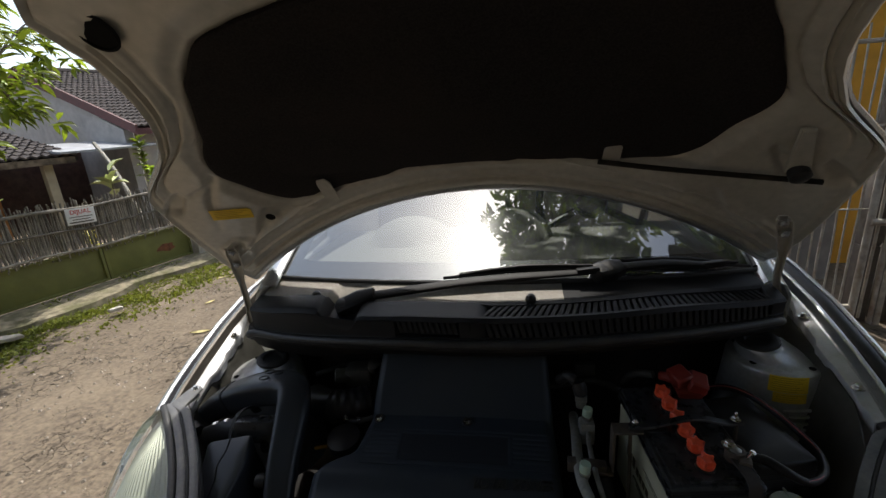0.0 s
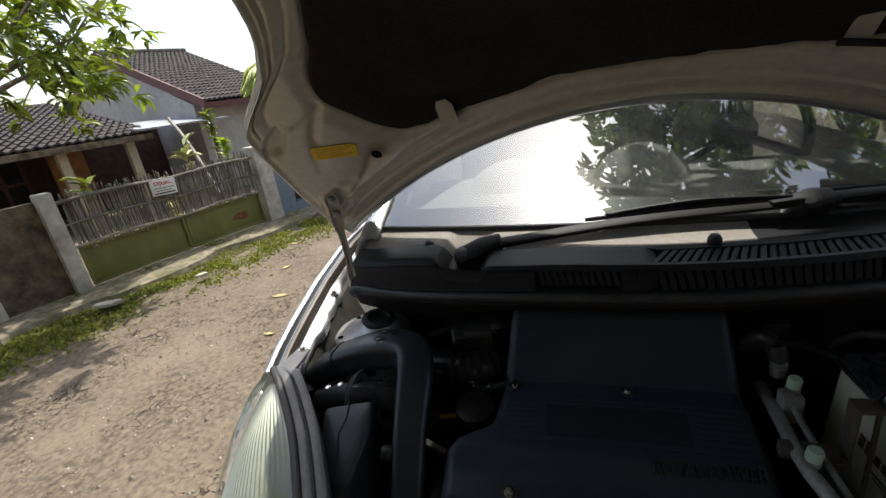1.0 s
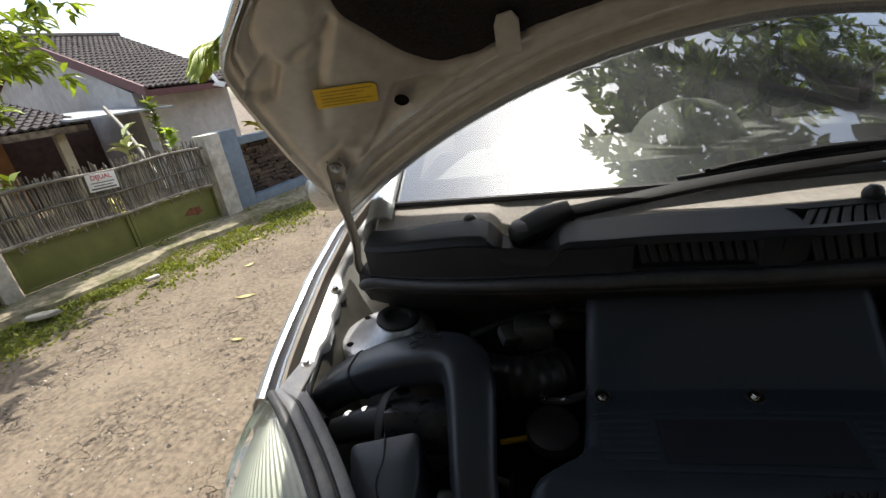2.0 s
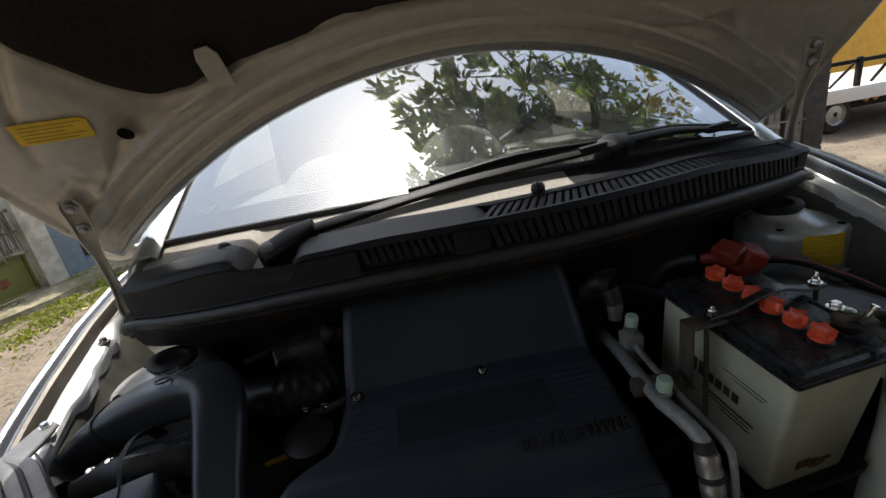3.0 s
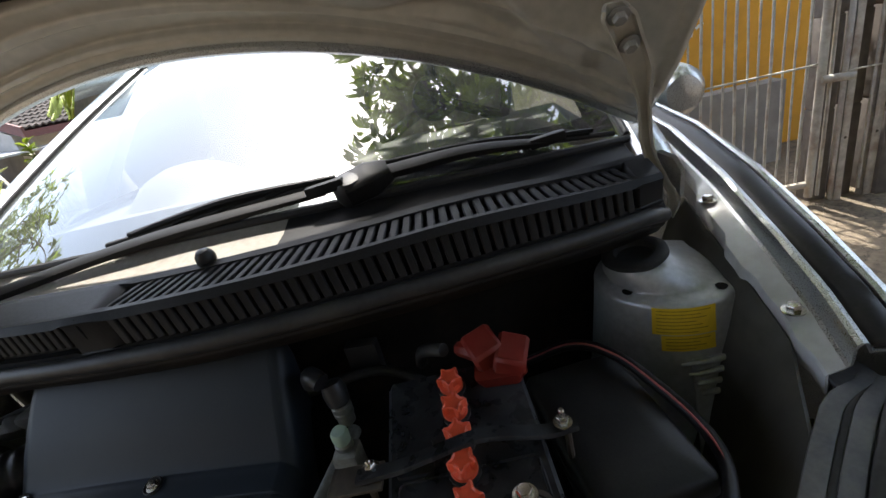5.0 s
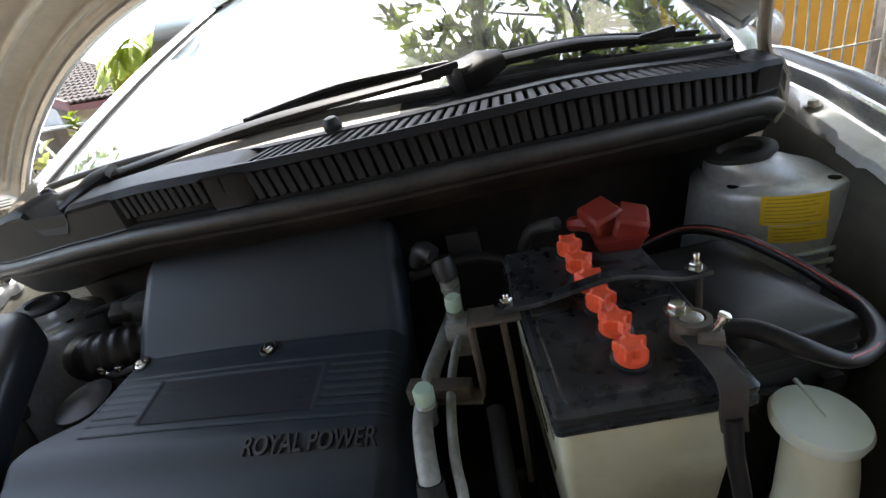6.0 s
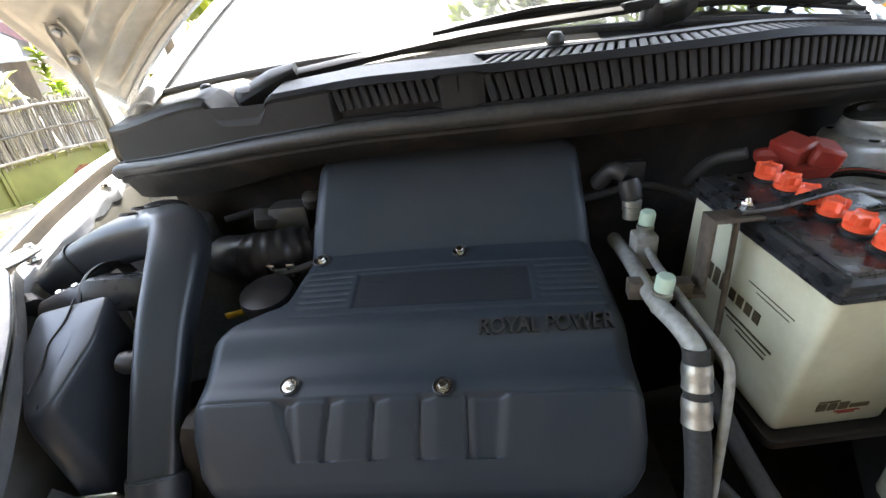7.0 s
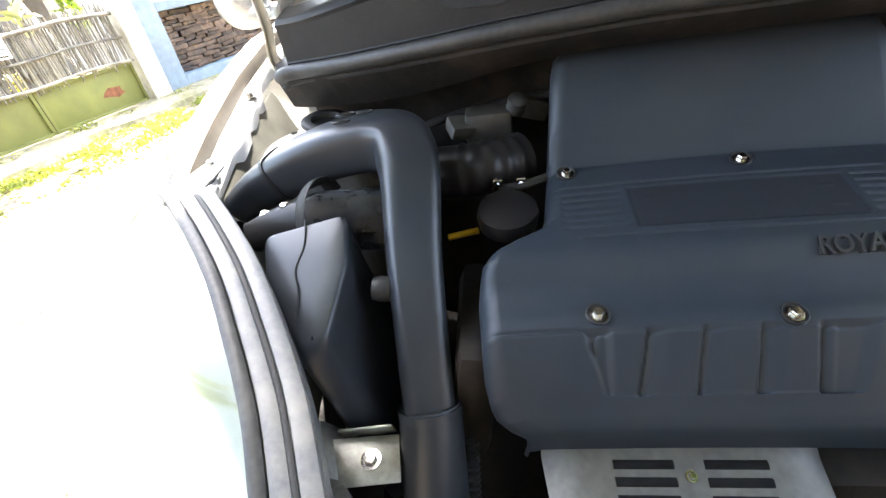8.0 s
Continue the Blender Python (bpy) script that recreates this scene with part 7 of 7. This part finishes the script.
def mango(base, top, spread, clumps, seed, label, leaf=(0.12, 0.2), squash=0.6, trunk_r=0.09, per=14, keep=None):
    """A tree: tapered trunk, limbs to each clump, and drooping leaves in whorls."""
    rnd = random.Random(seed)
    base, top = Vector(base), Vector(top)
    tree = thing("tree", base, label, "tree")
    bm = BM()
    tube(bm, [base - Vector((0, 0, 0.1)), base + (top - base) * 0.5 + Vector((0.06, -0.04, 0)), top], [trunk_r, trunk_r * 0.75, trunk_r * 0.5], 10)
    part("trunk", bm, M_bark, tree)
    leaves, young = [], []
    bm = BM()
    # main limbs, forking off the trunk at different heights
    joints = []
    lrnd = random.Random(seed + 100)
    for k in range(7):
        a = k * 0.9 + lrnd.uniform(-0.3, 0.3)
        q0 = base + (top - base) * lrnd.uniform(0.72, 0.98)
        q1 = top + Vector((math.cos(a), math.sin(a), lrnd.uniform(-0.1, 0.5) * squash)) * spread * lrnd.uniform(0.5, 0.8)
        mid = q0 + (q1 - q0) * 0.5 + Vector((lrnd.gauss(0, 0.15), lrnd.gauss(0, 0.15), 0.12)) * spread * 0.3
        if keep is not None and not (keep(q1) and keep(mid)):
            continue
        tube(bm, [q0, mid, q1], [trunk_r * 0.45, trunk_r * 0.3, 0.01], 7, 6)
        joints += smooth_line([q0, mid, q1], 5)[2:]
    n = 0
    while n < clumps:
        a, b = rnd.uniform(0, 6.283), rnd.uniform(-0.55, 1)
        core = 0.35 if keep is None else 0.1
        r = spread * (core + (1 - core) * rnd.random() ** 0.6) * (0.8 + 0.35 * noise.noise(Vector((a * 1.3, b * 2, seed))))
        c = top + Vector((math.cos(a) * r, math.sin(a) * r, b * r * squash))
        if keep is not None and not keep(c):
            n += 0.2
            continue
        n += 1
        if rnd.random() < 0.22:
            q = min(joints, key=lambda j: (j - c).length)
            tube(bm, [q, q + (c - q) * 0.5 + Vector((rnd.gauss(0, 0.05), rnd.gauss(0, 0.05), 0.05)), c], [trunk_r * 0.14, trunk_r * 0.09, 0.005], 5, 3)
        d0 = (c - top).normalized()
        for q in range(per):
            d = Vector((rnd.gauss(0, 1), rnd.gauss(0, 1), rnd.gauss(-0.25, 0.55))) + d0 * 0.7
            L = rnd.uniform(*leaf)
            rec = (c + Vector((rnd.gauss(0, 0.03), rnd.gauss(0, 0.03), rnd.gauss(0, 0.03))), d, Vector((rnd.gauss(0, 0.3), rnd.gauss(0, 0.3), 1)), L, L * rnd.uniform(0.26, 0.35))
            (young if rnd.random() < 0.16 else leaves).append(rec)
    part("branchwork", bm, M_bark, tree)
    leaf_mesh("crown", leaves, M_leaf, "dense glossy dark green leaves", parent=tree)
    leaf_mesh("young_foliage", young, M_leaf2, "paler young leaves", parent=tree)
    return tree


def sunlit(c):
    """Whether a clump lets the sun reach the car's hood gap; over the yard the crown is thin."""
    x, y = c.x - SUN_TO.x / SUN_TO.z * (c.z - 1.1), c.y - SUN_TO.y / SUN_TO.z * (c.z - 1.1)
    if c.x < 0.1 - 0.42 * (c.y - 2.0) + 0.35 * noise.noise(c * 2.3) or x < 0.2 and 0.3 < y < 1.2:
        return False
    return not (1.0 < x < 3.6 and 2.3 < y < 4.8 and noise.noise(c * 1.7) > -0.15)


# mango by the fence, seen over the gate
mango(along(-0.6, 0.35), along(-0.2, 0.15, 2.0), 1.5, 270, 11, "leafy mango tree behind the fence", (0.1, 0.19), 0.75, 0.07, 11)
# large tree overhead beside the car, mirrored in the windscreen
mango((4.4, 1.8, 0), (2.35, 2.6, 3.6), 3.1, 1350, 21, "large mango tree spreading over the car", (0.12, 0.21), 0.45, 0.16, 11, lambda c: c.y < 5.2 and sunlit(c))
# unseen tree added behind the camera, in front of the car, to darken the bay
mango((2.6, -2.6, 0), (0.4, -2.1, 3.4), 3.4, 850, 25, "unseen tree added in front of the car to darken the bay", (0.24, 0.4), 0.4, 0.15, 14)

# broad-leaved plants above the gate
def broad_plant(base, count, L, label, mat, seed, rise=0.5):
    rnd = random.Random(seed)
    p = Vector(base)
    t = thing("garden_plant", p, label, "plant")
    bm = BM()
    tube(bm, [p, p + Vector((0.02, 0, rise * 0.6)), p + Vector((0, 0.02, rise))], [0.02, 0.016, 0.01], 6)
    part("stem", bm, M_bark, t)
    lv = []
    for k in range(count):
        a = rnd.uniform(0, 6.283)
        d = Vector((math.cos(a), math.sin(a), rnd.uniform(0.2, 1.2)))
        lv.append((p + Vector((0, 0, rise * rnd.uniform(0.6, 1.05))), d, Vector((0, 0, 1)), L * rnd.uniform(0.7, 1.1), L * rnd.uniform(0.35, 0.5)))
    leaf_mesh("leaves", lv, mat, "broad leaves", parent=t)


M_pale = material("pale_broad_leaf", (0.5, 0.55, 0.25), 0.5, 0, 6, 0.2, 0, island=0.3)
M_yleaf = material("yellow_green_leaf", (0.6, 0.55, 0.05), 0.5, 0, 6, 0.2, 0, island=0.3)
broad_plant(along(2.2, 2.0, 0), 9, 0.3, "pale variegated garden plant", M_pale, 2, 1.05)
broad_plant(along(3.05, 2.6, 0), 46, 0.16, "bushy green shrub against the house", M_leaf, 3, 1.35)
broad_plant(along(2.75, 1.9, 0), 60, 0.14, "feathery light green shrub", M_leaf2, 4, 0.95)
broad_plant(along(3.3, 0.6, 0), 14, 0.3, "yellow-leaved garden plant in a bed", M_yleaf, 5, 0.85)
broad_plant(along(0.9, 2.0, 0), 8, 0.25, "upright cactus-like garden plant", M_leaf, 6, 0.8)
broad_plant(along(1.05, 0.3, 0), 30, 0.1, "yellow-green weed behind the gate", M_yleaf, 7, 0.5)


def palm(base, h, fronds, L, seed):
    rnd = random.Random(seed)
    p = Vector(base)
    t = thing("palm_tree", p, "small palm with arching yellow-green fronds", "palm")
    bm = BM()
    tube(bm, [p, p + Vector((0.03, 0, h * 0.5)), p + Vector((0, 0, h))], [0.09, 0.07, 0.05], 10)
    part("trunk", bm, M_bark, t)
    top = p + Vector((0, 0, h))
    for k in range(fronds):
        a = 6.283 * k / fronds + rnd.uniform(-0.2, 0.2)
        e = rnd.uniform(0.3, 1.1)
        line = smooth_line([top, top + Vector((math.cos(a) * L * 0.35, math.sin(a) * L * 0.35, L * 0.35 * e)), top + Vector((math.cos(a) * L * 0.75, math.sin(a) * L * 0.75, L * 0.3 * e)), top + Vector((math.cos(a) * L, math.sin(a) * L, -L * 0.25 + L * 0.2 * e))], 9)
        lv = []
        for i, q in enumerate(line[2:], 2):
            d = (line[min(i + 1, len(line) - 1)] - line[i - 1]).normalized()
            sd = d.cross(Vector((0, 0, 1))).normalized()
            w = L * 0.36 * math.sin(math.pi * (0.12 + 0.85 * i / len(line)))
            for sg in (-1, 1):
                for dd in (0, 0.5):
                    lv.append((q + d * dd * L / len(line), sd * sg + d * 0.7 - Vector((0, 0, 0.25 + 0.2 * rnd.random())), Vector((0, 0, 1)), w, 0.028))
        leaf_mesh("frond", lv, M_frond, "arching frond", parent=t)


M_frond = material("palm_frond", (0.3, 0.36, 0.04), 0.45, 0, 6, 0.2, 0, island=0.3)
palm(along(3.2, 0.3, 0), 1.72, 21, 0.8, 2)
palm(along(4.4, 1.0, 0), 1.6, 14, 0.85, 5)
# trees far down the lane
mango(along(12, 1.5), along(12, 1.5, 2.6), 2.2, 160, 31, "leafy tree down the lane", (0.25, 0.4), 0.8, 0.1, 12)
mango(along(17, -4), along(17, -4, 3.0), 2.6, 140, 32, "leafy tree closing the lane", (0.3, 0.5), 0.8, 0.12, 12)

# ---- the side by the driver's door: iron gate, wall, pillar and truck ----
fence = thing("iron_gate", (1.9, 2.9, 0), "flaking white iron bar gate", "gate")
rnd = random.Random(12)
for i in range(-9, 10):
    x = 1.59 + 0.0565 * i
    bm = BM()
    tube(bm, [(x + rnd.uniform(-0.006, 0.006), 2.9, 0.12), (x + rnd.uniform(-0.007, 0.007), 2.9, 0.45), (x + rnd.uniform(-0.005, 0.005), 2.9, 0.8), (x + rnd.uniform(-0.008, 0.008), 2.9, 1.2), (x + rnd.uniform(-0.012, 0.012), 2.9, 1.75)], 0.0055 if i % 3 else 0.0075, 8, 4)
    part("bar", bm, M_iron, fence)
for z, r in ((0.12, 0.02), (0.745, 0.0055), (1.22, 0.006), (1.66, 0.012)):
    bm = BM()
    tube(bm, [(1.0, 2.893, z + 0.012), (1.5, 2.893, z + 0.005), (2.16, 2.893, z)], r, 8)
    part("rail", bm, M_iron, fence, "flaking white iron rail")
for x, r in ((2.155, 0.02), (2.2, 0.009), (2.405, 0.008)):
    bm = BM()
    tube(bm, [(x, 2.885, 0.05), (x + 0.004, 2.885, 0.8), (x, 2.885, 1.75)], r, 12)
    part("gate_post", bm, M_iron, fence, "rust-flecked white iron pipe")
for x, w in ((2.30, 0.04), (2.45, 0.046)):
    bm = BM()
    box(bm, (x, 2.88, 0.85), (w, 0.005, 1.75), 0.001)
    box(bm, (x - w / 2 + 0.0025, 2.9, 0.85), (0.005, 0.045, 1.75), 0.001)
    st = part("gate_stile", bm, M_iron, fence, "flaking white angle iron")
    for z in (0.35, 0.66, 1.0, 1.35):
        bm = BM()
        lathe(bm, [(0.002, 0), (0.007, 0.0), (0.006, 0.002), (0.001, 0.0025)], (x + 0.004, 2.877, z), (0, -1, 0), 10)
        part("rust_hole", bm, M_rust, st)
bm = BM()
tube(bm, [(2.15, 2.872, 0.672), (2.22, 2.87, 0.668), (2.3, 2.87, 0.662)], 0.02, 12)
part("latch", bm, M_iron, fence, "thick iron latch pipe")
bm = BM()
tube(bm, [(2.26, 2.865, 0.69), (2.36, 2.862, 0.69), (2.48, 2.862, 0.685)], 0.004, 8)
part("latch_rod", bm, M_iron, fence)
M_pillar = material("brown_grey_pillar", (0.17, 0.15, 0.135), 0.85, 0, 20, 0.25, 0.3, stain=0.5, stain_color=(0.1, 0.085, 0.075))
for x, y, w, d in ((2.24, 2.99, 0.09, 0.1), (2.375, 3.0, 0.075, 0.12), (2.545, 2.95, 0.135, 0.18)):
    bm = BM()
    z0 = -0.05
    for h in (0.55, 0.45, 0.5, 0.5):
        box(bm, (x, y, z0 + h / 2), (w, d, h - 0.006), 0.006)
        z0 += h
    box(bm, (x, y, 0.9), (w - 0.012, d - 0.012, 1.86))
    whole("gate_pillar", bm, M_pillar, "dark grey-brown concrete gate pillar", "pillar", "pillars by the iron gate")
bm = BM()
box(bm, (1.75, 3.75, 0.2), (1.5, 0.15, 0.7), 0.0)
whole("low_wall", bm, M_block, "grey rendered low wall behind the gate", "wall", kind="structure")
bm = BM()
box(bm, (2.15, 4.1, 0.95), (2.5, 0.15, 2.1), 0.0)
yw = whole("ochre_wall", bm, M_ochre, "ochre painted house wall", "wall", kind="structure")
for k, (dx, dz, w, h, a) in enumerate(((0, 0, 0.02, 0.1, 5), (0.05, 0, 0.06, 0.02, 30), (0.1, 0.0, 0.02, 0.1, -8), (0.14, -0.01, 0.06, 0.02, 60), (0.2, -0.02, 0.02, 0.09, 10), (0.25, 0, 0.06, 0.02, -30), (0.05, -0.05, 0.06, 0.02, -20))):
    bm = BM()
    box(bm, (1.86 + dx, 4.022, 0.98 + dz), (w, 0.004, h), 0.001, turn(0, a))
    part("paint_stroke", bm, M_white, yw, "white painted scribble")
bm = BM()
box(bm, (7.5, 9.5, 1.6), (8.5, 0.2, 3.4))
w2 = whole("ochre_house", bm, M_ochre, "ochre house across the yard", "house")
bm = BM()
box(bm, (5.6, 9.36, 1.75), (1.6, 0.1, 0.9), 0.01)
part("window", bm, M_wood, w2, "brown shuttered window")

truck = thing("parked_truck", (5.4, 5.7, 0), "low white flatbed trailer parked in the shade", "trailer")
bm = BM()
box(bm, (5.9, 5.75, 0.46), (2.8, 1.7, 0.1), 0.015)
box(bm, (5.9, 4.89, 0.44), (2.8, 0.03, 0.15), 0.008)
part("flatbed", bm, M_carwhite, truck, "dusty white flatbed")
bm = BM()
for x in (4.55, 5.1, 5.65, 6.2):
    box(bm, (x, 4.95, 0.66), (0.05, 0.05, 0.32), 0.01)
box(bm, (5.4, 4.96, 0.78), (1.9, 0.035, 0.045), 0.01)
tube(bm, [(4.75, 4.93, 0.54), (5.0, 4.92, 0.76)], 0.016, 6)
tube(bm, [(5.25, 4.93, 0.54), (5.45, 4.92, 0.76)], 0.016, 6)
part("rack", bm, M_dark, truck)
bm = BM()
box(bm, (5.9, 5.75, 0.33), (2.5, 1.4, 0.16), 0.02)
part("chassis", bm, M_dark, truck)
for x in (4.95, 6.6):
    bm = BM()
    lathe(bm, [(0.06, -0.08), (0.2, -0.08), (0.22, -0.055), (0.22, 0.055), (0.2, 0.08), (0.06, 0.08)], (x, 5.1, 0.22), (0, 1, 0), 28)
    wl = part("wheel", bm, M_rubber, truck)
    bm = BM()
    lathe(bm, [(0.02, 0.0), (0.03, -0.02), (0.1, -0.01), (0.125, -0.03), (0.13, 0.0)], (x, 5.03, 0.22), (0, 1, 0), 20)
    part("rim", bm, M_alu, wl)
for x in (5.35, 5.47):
    bm = BM()
    lathe(bm, [(0.005, 0), (0.035, 0), (0.038, 0.012), (0.03, 0.02), (0.003, 0.024)], (x, 5.05, 0.34), (0, -1, 0), 18)
    part("lamp", bm, material("amber_lamp", (0.6, 0.35, 0.06), 0.3, 0, 30, 0.1, 0), truck, "round amber lamp")

# unseen walls added behind the camera to keep sky light off the bay
bm = BM()
box(bm, (0.5, -4.6, 2.9), (14, 0.2, 6.4))
whole("sky_block_wall", bm, material("brown_blocker_render", (0.13, 0.11, 0.09), 0.9, 0, 9, 0.2, 0.3, stain=0.5), "unseen wall added behind the camera to block sky light", "wall", kind="structure")
bm = BM()
box(bm, (6.5, -3.5, 1.0), (0.2, 11, 2.4))
whole("side_block_wall", bm, M_block, "unseen grey wall added at the side to block low light", "wall", kind="structure")
